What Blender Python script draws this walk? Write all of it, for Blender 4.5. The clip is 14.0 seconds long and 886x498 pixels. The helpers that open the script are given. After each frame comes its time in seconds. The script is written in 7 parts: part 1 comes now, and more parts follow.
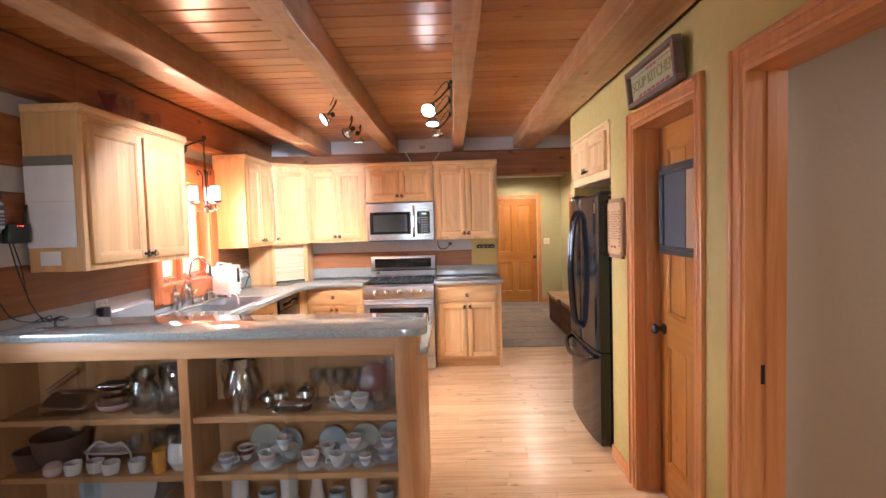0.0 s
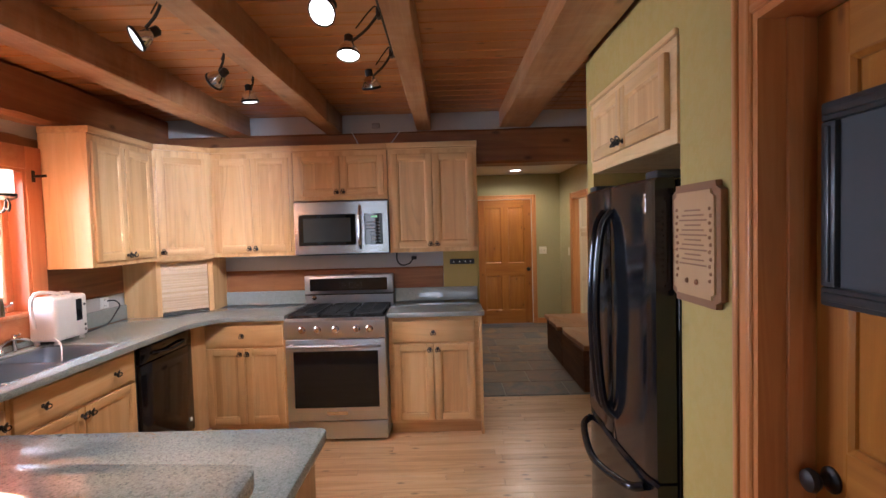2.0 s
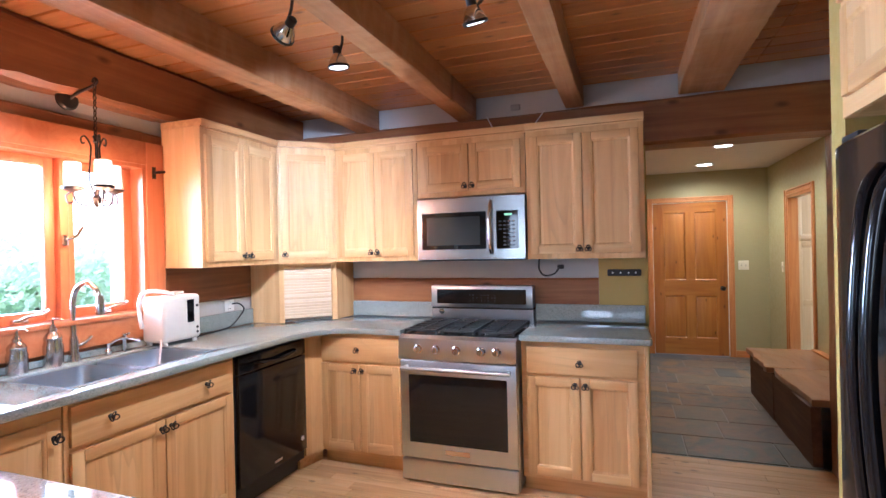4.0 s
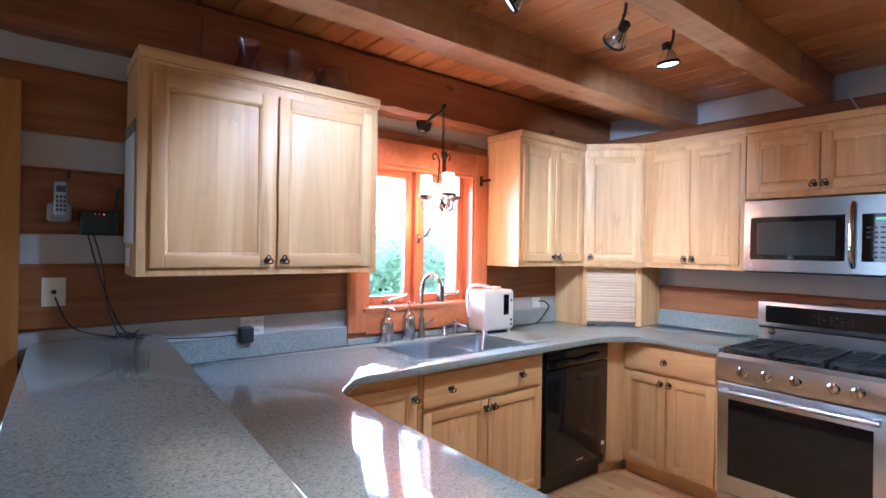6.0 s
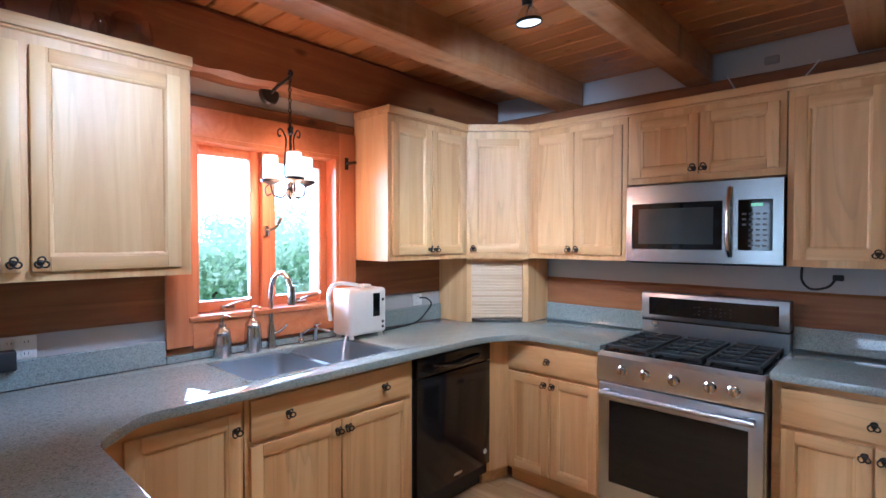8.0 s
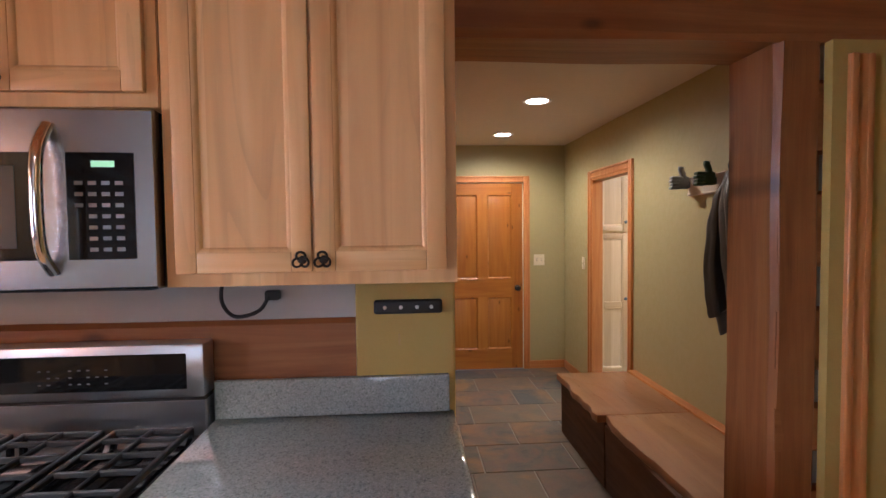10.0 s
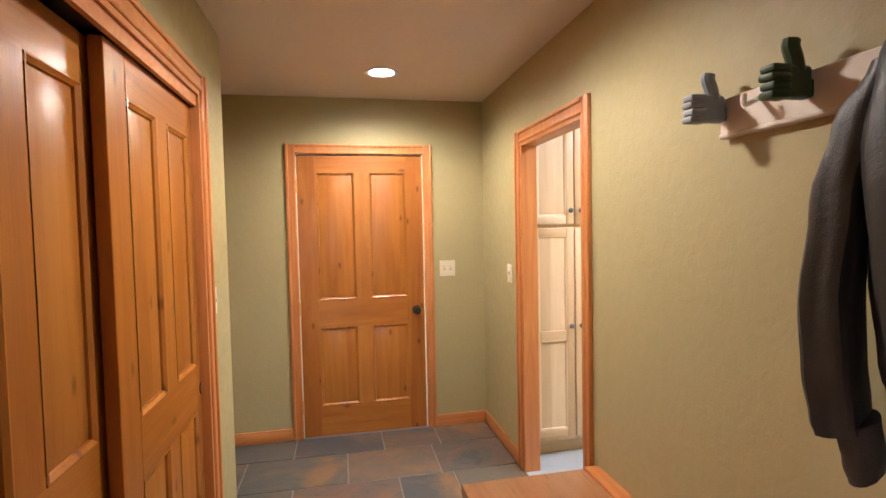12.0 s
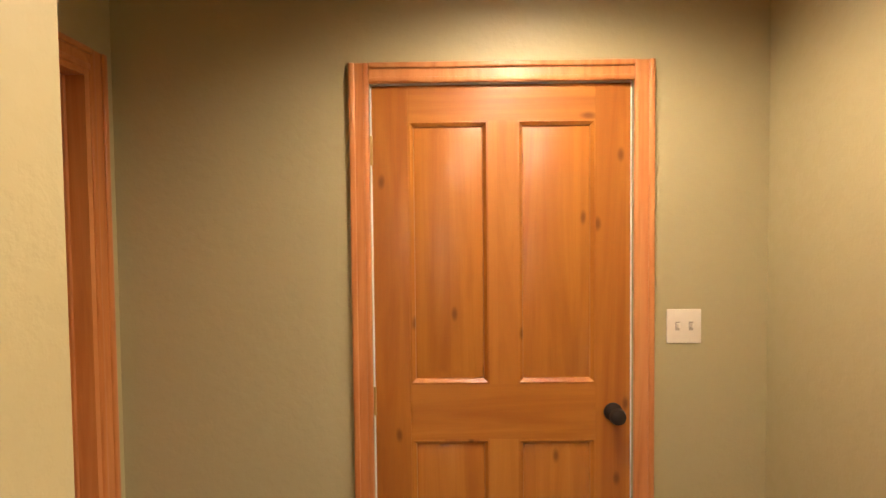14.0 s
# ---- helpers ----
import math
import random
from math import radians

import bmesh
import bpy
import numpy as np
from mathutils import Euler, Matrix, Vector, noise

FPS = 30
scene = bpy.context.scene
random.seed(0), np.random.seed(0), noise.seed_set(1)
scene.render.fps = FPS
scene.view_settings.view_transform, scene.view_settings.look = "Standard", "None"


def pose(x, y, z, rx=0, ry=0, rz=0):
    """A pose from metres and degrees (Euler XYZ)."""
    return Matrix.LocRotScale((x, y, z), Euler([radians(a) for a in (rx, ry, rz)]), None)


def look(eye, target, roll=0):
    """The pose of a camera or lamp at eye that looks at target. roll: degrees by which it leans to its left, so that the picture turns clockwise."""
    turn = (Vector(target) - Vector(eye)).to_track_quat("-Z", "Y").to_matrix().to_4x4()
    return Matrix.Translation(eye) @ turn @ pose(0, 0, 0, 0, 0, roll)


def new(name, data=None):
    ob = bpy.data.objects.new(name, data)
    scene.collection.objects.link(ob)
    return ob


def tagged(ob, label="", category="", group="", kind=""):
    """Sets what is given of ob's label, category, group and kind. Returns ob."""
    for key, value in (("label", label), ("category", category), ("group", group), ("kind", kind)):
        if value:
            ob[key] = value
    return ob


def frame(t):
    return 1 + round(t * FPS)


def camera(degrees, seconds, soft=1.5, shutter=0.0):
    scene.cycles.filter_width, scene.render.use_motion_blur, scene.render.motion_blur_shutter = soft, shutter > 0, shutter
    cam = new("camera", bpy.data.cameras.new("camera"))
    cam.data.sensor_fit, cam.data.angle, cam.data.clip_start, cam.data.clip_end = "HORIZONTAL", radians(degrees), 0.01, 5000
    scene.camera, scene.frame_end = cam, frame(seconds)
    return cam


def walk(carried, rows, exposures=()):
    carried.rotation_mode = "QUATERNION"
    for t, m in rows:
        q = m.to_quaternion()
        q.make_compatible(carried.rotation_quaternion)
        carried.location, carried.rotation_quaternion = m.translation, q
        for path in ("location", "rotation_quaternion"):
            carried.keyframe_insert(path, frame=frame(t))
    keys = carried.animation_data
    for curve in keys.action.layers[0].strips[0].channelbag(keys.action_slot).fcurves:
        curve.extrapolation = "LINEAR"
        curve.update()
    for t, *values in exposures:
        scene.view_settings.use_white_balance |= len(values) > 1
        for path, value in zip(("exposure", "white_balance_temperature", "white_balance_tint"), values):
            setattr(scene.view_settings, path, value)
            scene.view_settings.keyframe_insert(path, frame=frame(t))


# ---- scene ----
cam = camera(82.4, 14.0)
PATH = [
    (0, (0.022, -0.163, 1.593), (-0.019, 1.834, 1.491), -1.6),
    (0.5, (0.049, 0.259, 1.603), (0.018, 2.257, 1.505), -1.9),
    (1, (0.064, 0.679, 1.593), (0.034, 2.677, 1.501), -1.6),
    (1.5, (0.154, 1.093, 1.575), (0.126, 3.091, 1.488), -1.7),
    (2, (0.279, 1.478, 1.601), (0.263, 3.476, 1.517), -1.6),
    (2.2, (0.32, 1.638, 1.583), (0.31, 3.637, 1.502), -1.5),
    (4.3, (0.424, 2.294, 1.493), (-0.424, 4.106, 1.504), -0.7),
    (4.5, (0.401, 2.285, 1.506), (-0.555, 4.043, 1.511), -0.3),
    (5, (0.363, 2.254, 1.505), (-0.819, 3.868, 1.513), 0.4),
    (5.5, (0.335, 2.214, 1.52), (-1.06, 3.647, 1.52), 0.6),
    (6, (0.313, 2.187, 1.517), (-1.247, 3.439, 1.516), 0.9),
    (6.5, (0.298, 2.177, 1.513), (-1.364, 3.289, 1.512), 1.0),
    (7, (0.303, 2.209, 1.504), (-1.383, 3.286, 1.506), 0.8),
    (7.5, (0.31, 2.369, 1.502), (-1.321, 3.526, 1.493), 0.6),
    (8, (0.242, 2.713, 1.539), (-1.111, 4.185, 1.498), 0.1),
    (8.5, (0.214, 3.099, 1.557), (-0.731, 4.861, 1.493), -0.8),
    (9, (0.228, 3.516, 1.555), (-0.319, 5.438, 1.479), -0.8),
    (9.2, (0.233, 3.672, 1.554), (-0.151, 5.633, 1.476), -0.8),
    (11.3, (0.894, 5.391, 1.497), (1.381, 7.329, 1.411), -1.0),
    (11.5, (0.95, 5.562, 1.487), (1.438, 7.5, 1.401), -1.2),
    (12, (1.059, 6.025, 1.496), (1.456, 7.984, 1.41), -1.2),
    (12.5, (1.098, 6.525, 1.519), (1.406, 8.5, 1.429), -0.8),
    (13, (1.071, 7.011, 1.522), (1.336, 8.991, 1.431), -0.9),
    (13.5, (1.053, 7.512, 1.548), (1.186, 9.504, 1.438), -0.7),
    (14, (1.033, 7.976, 1.524), (1.009, 9.975, 1.455), -0.6),
]
walk(cam, [(t, look(eye, aim, roll)) for t, eye, aim, roll in PATH],
     [(0.0, 1.24, 5450, 18), (1.0, 0.93, 5350, 18), (1.5, 0.36, 5200, 19), (2.0, 0.08, 5250, 16), (4.3, 0.82, 4600, 11), (5.0, 0.59, 4430, 8), (5.5, 0.42, 4400, 8), (6.5, 0.41, 4330, 7), (7.5, 0.40, 4330, 5), (8.5, -0.17, 4450, 6), (9.0, -0.14, 4750, 11), (11.3, 1.4, 5500, 23), (12.0, 1.2, 5400, 19), (12.5, 1.16, 5250, 18), (13.5, 1.07, 5500, 17), (14.0, 1.08, 6200, 26)])

# ---- world, daylight, exposure ----
world = bpy.data.worlds.new("world")
scene.world = world
world.use_nodes = True
sky = world.node_tree.nodes.new("ShaderNodeTexSky")
sky.sky_type = "NISHITA"
sky.sun_disc = False
sky.sun_elevation = radians(50)
sky.sun_rotation = radians(150)
world.node_tree.links.new(sky.outputs[0], world.node_tree.nodes["Background"].inputs[0])
world.node_tree.nodes["Background"].inputs[1].default_value = 0.12
sun = new("sun", bpy.data.lights.new("sun", "SUN"))
sun.data.energy, sun.data.angle, sun.data.color = 5.0, radians(0.6), (1.0, 0.95, 0.86)
sun.matrix_world = look((0, 0, 20), (-7.0, 12.0, 3.0))
scene.view_settings.exposure = 0.0


def area_lamp(name, eye, aim, w, h, watts, color, spread=180):
    lamp = new(name, bpy.data.lights.new(name, "AREA"))
    lamp.data.shape, lamp.data.size, lamp.data.size_y = "RECTANGLE", w, h
    lamp.data.energy, lamp.data.color = watts, color
    lamp.data.spread = radians(spread)
    lamp.matrix_world = look(eye, aim)
    return lamp


def spot_lamp(name, eye, aim, watts, color, angle=80, size=0.03, blend=0.6):
    lamp = new(name, bpy.data.lights.new(name, "SPOT"))
    lamp.data.energy, lamp.data.color = watts, color
    lamp.data.spot_size, lamp.data.spot_blend, lamp.data.shadow_soft_size = radians(angle), blend, size
    lamp.matrix_world = look(eye, aim)
    return lamp


WARM = (1.0, 0.87, 0.70)
area_lamp("window_daylight", (-2.60, 4.09, 1.60), (0, 4.09, 1.35), 0.74, 0.80, 34, (0.82, 0.92, 1.0), 90)
area_lamp("door_daylight", (-2.50, 1.60, 1.45), (0, 1.6, 1.2), 0.55, 0.80, 4, (0.86, 0.94, 1.0))
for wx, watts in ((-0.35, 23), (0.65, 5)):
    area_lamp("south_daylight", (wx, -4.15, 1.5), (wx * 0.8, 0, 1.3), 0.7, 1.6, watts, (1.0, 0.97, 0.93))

# ---- materials ----


class Nodes:
    """A short way to write node materials."""

    def __init__(self, name):
        self.mat = bpy.data.materials.new(name)
        self.mat.use_nodes = True
        self.tree = self.mat.node_tree
        self.bsdf = self.tree.nodes["Principled BSDF"]

    def add(self, kind, **inputs):
        node = self.tree.nodes.new(kind)
        for key, value in inputs.items():
            self.put(node, key, value)
        return node

    def put(self, node, key, value):
        key = key.replace("_", " ") if isinstance(key, str) else key
        socket = node.inputs[key]
        if isinstance(value, bpy.types.NodeSocket):
            self.tree.links.new(value, socket)
        else:
            socket.default_value = value

    def set(self, **inputs):
        for key, value in inputs.items():
            self.put(self.bsdf, key, value)

    def math(self, op, a, b=0.0):
        node = self.add("ShaderNodeMath")
        node.operation = op
        self.put(node, 0, a)
        self.put(node, 1, b)
        return node.outputs[0]

    def coords(self, scale=(1, 1, 1), shift=False):
        out = self.add("ShaderNodeTexCoord").outputs["Object"]
        if shift:
            rnd = self.add("ShaderNodeObjectInfo").outputs["Random"]
            comb = self.add("ShaderNodeCombineXYZ")
            for k, f in enumerate((17.3, 9.1, 23.7)):
                self.put(comb, k, self.math("MULTIPLY", rnd, f))
            vec = self.add("ShaderNodeVectorMath")
            self.put(vec, 0, out)
            self.put(vec, 1, comb.outputs[0])
            out = vec.outputs[0]
        mp = self.add("ShaderNodeMapping")
        self.put(mp, "Vector", out)
        mp.inputs["Scale"].default_value = scale
        return mp.outputs[0]

    def noise(self, vec, scale, detail=4.0, rough=0.55, distort=0.0):
        return self.add("ShaderNodeTexNoise", Vector=vec, Scale=scale, Detail=detail, Roughness=rough, Distortion=distort).outputs[0]

    def ramp(self, fac, stops):
        node = self.add("ShaderNodeValToRGB")
        self.put(node, 0, fac)
        els = node.color_ramp.elements
        while len(els) < len(stops):
            els.new(0.5)
        for el, (p, c) in zip(els, stops):
            el.position = p
            el.color = (*c, 1) if len(c) == 3 else c
        return node.outputs[0]

    def mix(self, fac, a, b, mode="MIX"):
        node = self.add("ShaderNodeMix")
        node.data_type, node.blend_type = "RGBA", mode
        for key, value in ((0, fac), (6, a), (7, b)):
            if isinstance(value, tuple) and len(value) == 3:
                value = (*value, 1)
            self.put(node, key, value)
        return node.outputs[2]

    def bump(self, height, strength=0.2, distance=0.005):
        self.set(Normal=self.add("ShaderNodeBump", Height=height, Strength=strength, Distance=distance).outputs[0])


def plain(name, color, rough=0.5, metal=0.0, grain=0.0, coat=0.0, spec=0.5):
    n = Nodes(name)
    n.set(Roughness=rough, Metallic=metal, Coat_Weight=coat, Specular_IOR_Level=spec)
    v = n.coords()
    dirt = n.noise(v, 9.0, 5.0)
    dark = tuple(c * 0.86 for c in color)
    n.set(Base_Color=n.mix(dirt, dark, tuple(min(1, c * 1.1) for c in color)))
    n.set(Roughness=n.math("ADD", n.math("MULTIPLY", n.noise(v, 30.0), 0.12), rough - 0.06))
    if grain:
        n.bump(n.noise(v, 180.0, 3.0), grain, 0.002)
    return n.mat


def wood(name, dark, mid, light, axis=2, strips=0.0, rough=0.35, ring=1.0, knots=0.0, bump=0.12, coat=0.0, island=False, mottle=0.0, flat=1, share=0.3, streak=0.0, pore=0.13, adze_sheen=0.0):
    """Wood whose grain runs along an axis. strips: the width of the boards glued up across it."""
    n = Nodes(name)
    long = [14.0, 14.0, 14.0]
    long[axis] = 0.9
    v = n.coords(tuple(long), shift=True)
    raw = n.coords(shift=True)
    wave = n.noise(v, 0.75 * ring, 4.0, 0.55, 1.8)
    fine = [150.0, 150.0, 150.0]
    fine[axis] = 4.0
    pores = n.noise(n.coords(tuple(fine), shift=True), 1.0, 2.0)
    broad = n.noise(raw, 1.6, 3.0)
    tone = n.math("ADD", n.math("MULTIPLY", wave, 0.75), n.math("MULTIPLY", broad, 0.25))
    if strips:
        sep = n.add("ShaderNodeSeparateXYZ")
        n.put(sep, 0, raw)
        across = sep.outputs[0 if axis != 0 else 2]
        cell = n.math("FLOOR", n.math("DIVIDE", n.math("ADD", across, n.math("MULTIPLY", broad, 0.004)), strips))
        white = n.add("ShaderNodeTexWhiteNoise")
        white.noise_dimensions = "1D"
        n.put(white, "W", cell)
        tone = n.math("ADD", n.math("MULTIPLY", tone, 1 - share), n.math("MULTIPLY", white.outputs[0], share))
    if island:
        rnd = n.add("ShaderNodeNewGeometry").outputs["Random Per Island"]
        tone = n.math("ADD", n.math("MULTIPLY", tone, 0.7), n.math("MULTIPLY", rnd, 0.3))
    else:
        rnd = n.add("ShaderNodeObjectInfo").outputs["Random"]
        tone = n.math("ADD", tone, n.math("MULTIPLY", n.math("SUBTRACT", rnd, 0.5), 0.16))
    col = n.ramp(tone, [(0.28, dark), (0.5, mid), (0.72, light)])
    col = n.mix(n.math("MULTIPLY", pores, pore), col, tuple(c * 0.55 for c in dark))
    if streak:
        bands = [7.0, 7.0, 7.0]
        bands[axis] = 0.7
        growth = n.math("FRACT", n.math("MULTIPLY", n.noise(n.coords(tuple(bands), shift=True), 0.7, 2.0, 0.45, 0.6), 9.0))
        vein = n.ramp(growth, [(0.0, (0.35, 0.35, 0.35)), (0.10, (0, 0, 0)), (0.72, (0.08, 0.08, 0.08)), (0.97, (1, 1, 1))])
        patchy = n.ramp(n.noise(raw, 2.3, 3.0), [(0.42, (0, 0, 0)), (0.62, (1, 1, 1))])
        col = n.mix(n.math("MULTIPLY", n.math("MULTIPLY", vein, patchy), streak), col, tuple(c * 0.55 for c in mid))
    if mottle:
        col = n.mix(n.math("MULTIPLY", n.noise(raw, 5.0, 4.0, 0.7), mottle), col, tuple(c * 0.6 for c in dark))
    if knots:
        parts = n.add("ShaderNodeSeparateXYZ")
        n.put(parts, 0, raw)
        side = [k for k in range(3) if k not in (axis, flat)][0] if axis != flat else (axis + 1) % 3
        spread = n.add("ShaderNodeCombineXYZ")
        n.put(spread, 0, n.math("MULTIPLY", n.math("ADD", parts.outputs[side], n.math("MULTIPLY", broad, 0.05)), 6.0))
        n.put(spread, 1, n.math("MULTIPLY", parts.outputs[axis], 2.8))
        vor = n.add("ShaderNodeTexVoronoi", Vector=spread.outputs[0], Scale=knots)
        vor.voronoi_dimensions = "2D"
        spot = n.ramp(vor.outputs["Distance"], [(0.02, (1, 1, 1)), (0.07, (0, 0, 0))])
        col = n.mix(n.math("MULTIPLY", spot, 0.7), col, tuple(c * 0.3 for c in dark))
    relief = n.math("ADD", pores, n.math("MULTIPLY", wave, 2.0))
    if adze_sheen:
        marks = [5.0, 5.0, 5.0]
        marks[axis] = 11.0
        chop = n.noise(n.coords(tuple(marks), shift=True), 1.0, 2.0, 0.5, 0.8)
        relief = n.math("ADD", relief, n.math("MULTIPLY", chop, 3.5))
        # pale patches put the window's sheen on hewn faces into the colour
        sheen = n.ramp(n.math("ADD", n.math("MULTIPLY", chop, 0.45), n.math("MULTIPLY", n.noise(raw, 1.5, 4.0), 0.6)), [(0.49, (0, 0, 0)), (0.66, (1, 1, 1))])
        col = n.mix(n.math("MULTIPLY", sheen, adze_sheen), col, (0.62, 0.44, 0.27))
    n.set(Base_Color=col, Coat_Weight=coat, Coat_Roughness=0.15)
    n.set(Roughness=n.math("ADD", n.math("MULTIPLY", pores, 0.18), rough - 0.06))
    n.bump(relief, bump, 0.003)
    return n.mat


CAB = ((0.565, 0.31, 0.11), (0.70, 0.422, 0.17), (0.79, 0.53, 0.243))
M_CAB = wood("maple_upright", *CAB, axis=2, strips=0.105, rough=0.42, streak=0.34, share=0.24, pore=0.05, bump=0.05)
M_CABH = wood("maple_level", *CAB, axis=0, strips=0.0, rough=0.42, streak=0.3, pore=0.05, bump=0.05)
M_PALE = wood("pale_ash", (0.55, 0.36, 0.19), (0.66, 0.47, 0.27), (0.76, 0.58, 0.37), axis=2, strips=0.11, rough=0.4)
M_SHELF = wood("oak_shelf", (0.36, 0.17, 0.06), (0.50, 0.27, 0.11), (0.60, 0.36, 0.17), axis=0, rough=0.4)
M_SHELFV = wood("oak_upright", (0.36, 0.17, 0.06), (0.50, 0.27, 0.11), (0.60, 0.36, 0.17), axis=2, rough=0.35)
M_PINE = wood("ceiling_pine", (0.33, 0.115, 0.026), (0.46, 0.19, 0.047), (0.57, 0.265, 0.08), axis=0, rough=0.3, knots=0.75, island=True, coat=0.15, flat=2)
M_BEAM = wood("hewn_beam", (0.31, 0.125, 0.035), (0.45, 0.215, 0.075), (0.58, 0.33, 0.14), axis=1, rough=0.36, knots=0.5, bump=0.35, mottle=0.3, coat=0.3, adze_sheen=0.28, flat=2)
M_LOG = wood("log_wood_y", (0.19, 0.066, 0.019), (0.31, 0.118, 0.035), (0.43, 0.185, 0.06), axis=1, rough=0.4, knots=0.5, bump=0.3, mottle=0.35, flat=0)
M_LOGX = wood("log_wood_x", (0.19, 0.066, 0.019), (0.31, 0.118, 0.035), (0.43, 0.185, 0.06), axis=0, rough=0.4, knots=0.5, bump=0.3, mottle=0.35)
M_LOGZ = wood("log_wood_z", (0.19, 0.066, 0.019), (0.31, 0.118, 0.035), (0.43, 0.185, 0.06), axis=2, rough=0.4, knots=0.5, bump=0.3, mottle=0.35)
M_FIR = wood("fir_upright", (0.45, 0.155, 0.038), (0.56, 0.22, 0.06), (0.64, 0.29, 0.095), axis=2, rough=0.32, ring=1.6)
M_FIRX = wood("fir_along_x", (0.45, 0.155, 0.038), (0.56, 0.22, 0.06), (0.64, 0.29, 0.095), axis=0, rough=0.32, ring=1.6)
M_FIRY = wood("fir_along_y", (0.45, 0.155, 0.038), (0.56, 0.22, 0.06), (0.64, 0.29, 0.095), axis=1, rough=0.32, ring=1.6)
M_ALDER = wood("knotty_alder", (0.33, 0.106, 0.012), (0.43, 0.164, 0.020), (0.515, 0.224, 0.035), axis=2, strips=0.12, rough=0.3, knots=0.8, coat=0.15, share=0.16)
M_ALDERH = wood("knotty_alder_level", (0.33, 0.106, 0.012), (0.43, 0.164, 0.020), (0.515, 0.224, 0.035), axis=0, rough=0.3, knots=0.7, coat=0.15)
M_WINWOOD = wood("window_fir", (0.46, 0.135, 0.040), (0.56, 0.19, 0.062), (0.63, 0.245, 0.09), axis=2, rough=0.35)
M_WINWOODY = wood("window_fir_level", (0.46, 0.135, 0.040), (0.56, 0.19, 0.062), (0.63, 0.245, 0.09), axis=1, rough=0.35)
M_FLOOR = wood("hickory_floor", (0.49, 0.265, 0.11), (0.68, 0.42, 0.195), (0.78, 0.54, 0.29), axis=0, rough=0.34, knots=0.75, coat=0.1, bump=0.06, flat=2, streak=0.5)
M_SLAB = wood("walnut_slab", (0.22, 0.09, 0.035), (0.36, 0.17, 0.075), (0.52, 0.29, 0.14), axis=1, rough=0.28, ring=0.28, coat=0.3)
M_BARK = wood("bark_brown", (0.05, 0.022, 0.012), (0.10, 0.045, 0.024), (0.16, 0.075, 0.04), axis=1, rough=0.6, bump=0.5)
M_DARKDOOR = wood("brown_door_wood", (0.22, 0.062, 0.018), (0.32, 0.10, 0.028), (0.40, 0.14, 0.04), axis=2, rough=0.35)


def painted(name, color, color2, patch=0.35):
    """Wall paint over a knocked-down plaster texture."""
    n = Nodes(name)
    v = n.coords()
    n.set(Base_Color=n.mix(n.math("MULTIPLY", n.noise(v, 1.3, 4.0), patch * 1.6), color, color2))
    blobs = n.ramp(n.noise(v, 22.0, 5.0, 0.6), [(0.42, (0, 0, 0)), (0.56, (1, 1, 1))])
    n.set(Roughness=n.math("SUBTRACT", 0.62, n.math("MULTIPLY", blobs, 0.12)))
    n.bump(n.math("ADD", blobs, n.math("MULTIPLY", n.noise(v, 160.0, 2.0), 0.3)), 0.12, 0.004)
    return n.mat


M_YELLOW = painted("yellow_plaster", (0.48, 0.35, 0.095), (0.43, 0.31, 0.08))
M_OLIVE = painted("olive_plaster", (0.43, 0.38, 0.195), (0.39, 0.345, 0.165))
M_TAN = painted("tan_plaster", (0.45, 0.36, 0.25), (0.42, 0.33, 0.23))
M_WHITEWALL = painted("white_ceiling_paint", (0.70, 0.63, 0.56), (0.66, 0.60, 0.53))
M_LAUNDRY = painted("lemon_plaster", (0.74, 0.66, 0.22), (0.70, 0.62, 0.20))
M_CHINK = painted("white_chinking", (0.55, 0.54, 0.52), (0.42, 0.40, 0.38), 0.6)


def speckled(name):
    """Grey-green stone composite with light and dark chips."""
    n = Nodes(name)
    v = n.coords()
    cells = n.add("ShaderNodeTexVoronoi", Vector=v, Scale=210.0)
    small = n.add("ShaderNodeTexVoronoi", Vector=v, Scale=420.0)
    base = n.ramp(n.add("ShaderNodeRGBToBW", Color=cells.outputs["Color"]).outputs[0],
                  [(0.14, (0.16, 0.19, 0.18)), (0.34, (0.30, 0.34, 0.32)), (0.75, (0.36, 0.40, 0.375)), (0.95, (0.46, 0.49, 0.465))])
    chips = n.ramp(n.add("ShaderNodeRGBToBW", Color=small.outputs["Color"]).outputs[0], [(0.22, (0.16, 0.185, 0.175)), (0.8, (0.37, 0.41, 0.39))])
    n.set(Base_Color=n.mix(0.4, base, chips), Specular_IOR_Level=0.85)
    n.set(Roughness=n.math("ADD", 0.03, n.math("MULTIPLY", n.noise(v, 14.0, 4.0), 0.06)))
    n.bump(n.noise(v, 40.0, 2.0), 0.012, 0.001)
    return n.mat


M_STONE = speckled("speckled_stone")


def brushed(name, color, rough=0.27, axis=0, streak=0.0):
    n = Nodes(name)
    stretch = [260.0, 260.0, 260.0]
    stretch[axis] = 2.0
    lines = n.noise(n.coords(tuple(stretch)), 1.0, 2.0)
    n.set(Base_Color=n.mix(lines, tuple(c * 0.93 for c in color), color), Metallic=1.0)
    if streak:
        grainway = n.add("ShaderNodeTangent")
        grainway.direction_type, grainway.axis = "RADIAL", "Z"
        n.set(Anisotropic=streak, Tangent=grainway.outputs[0])
    n.set(Roughness=n.math("ADD", rough - 0.03, n.math("MULTIPLY", lines, 0.06)))
    n.bump(lines, 0.003, 0.001)
    return n.mat


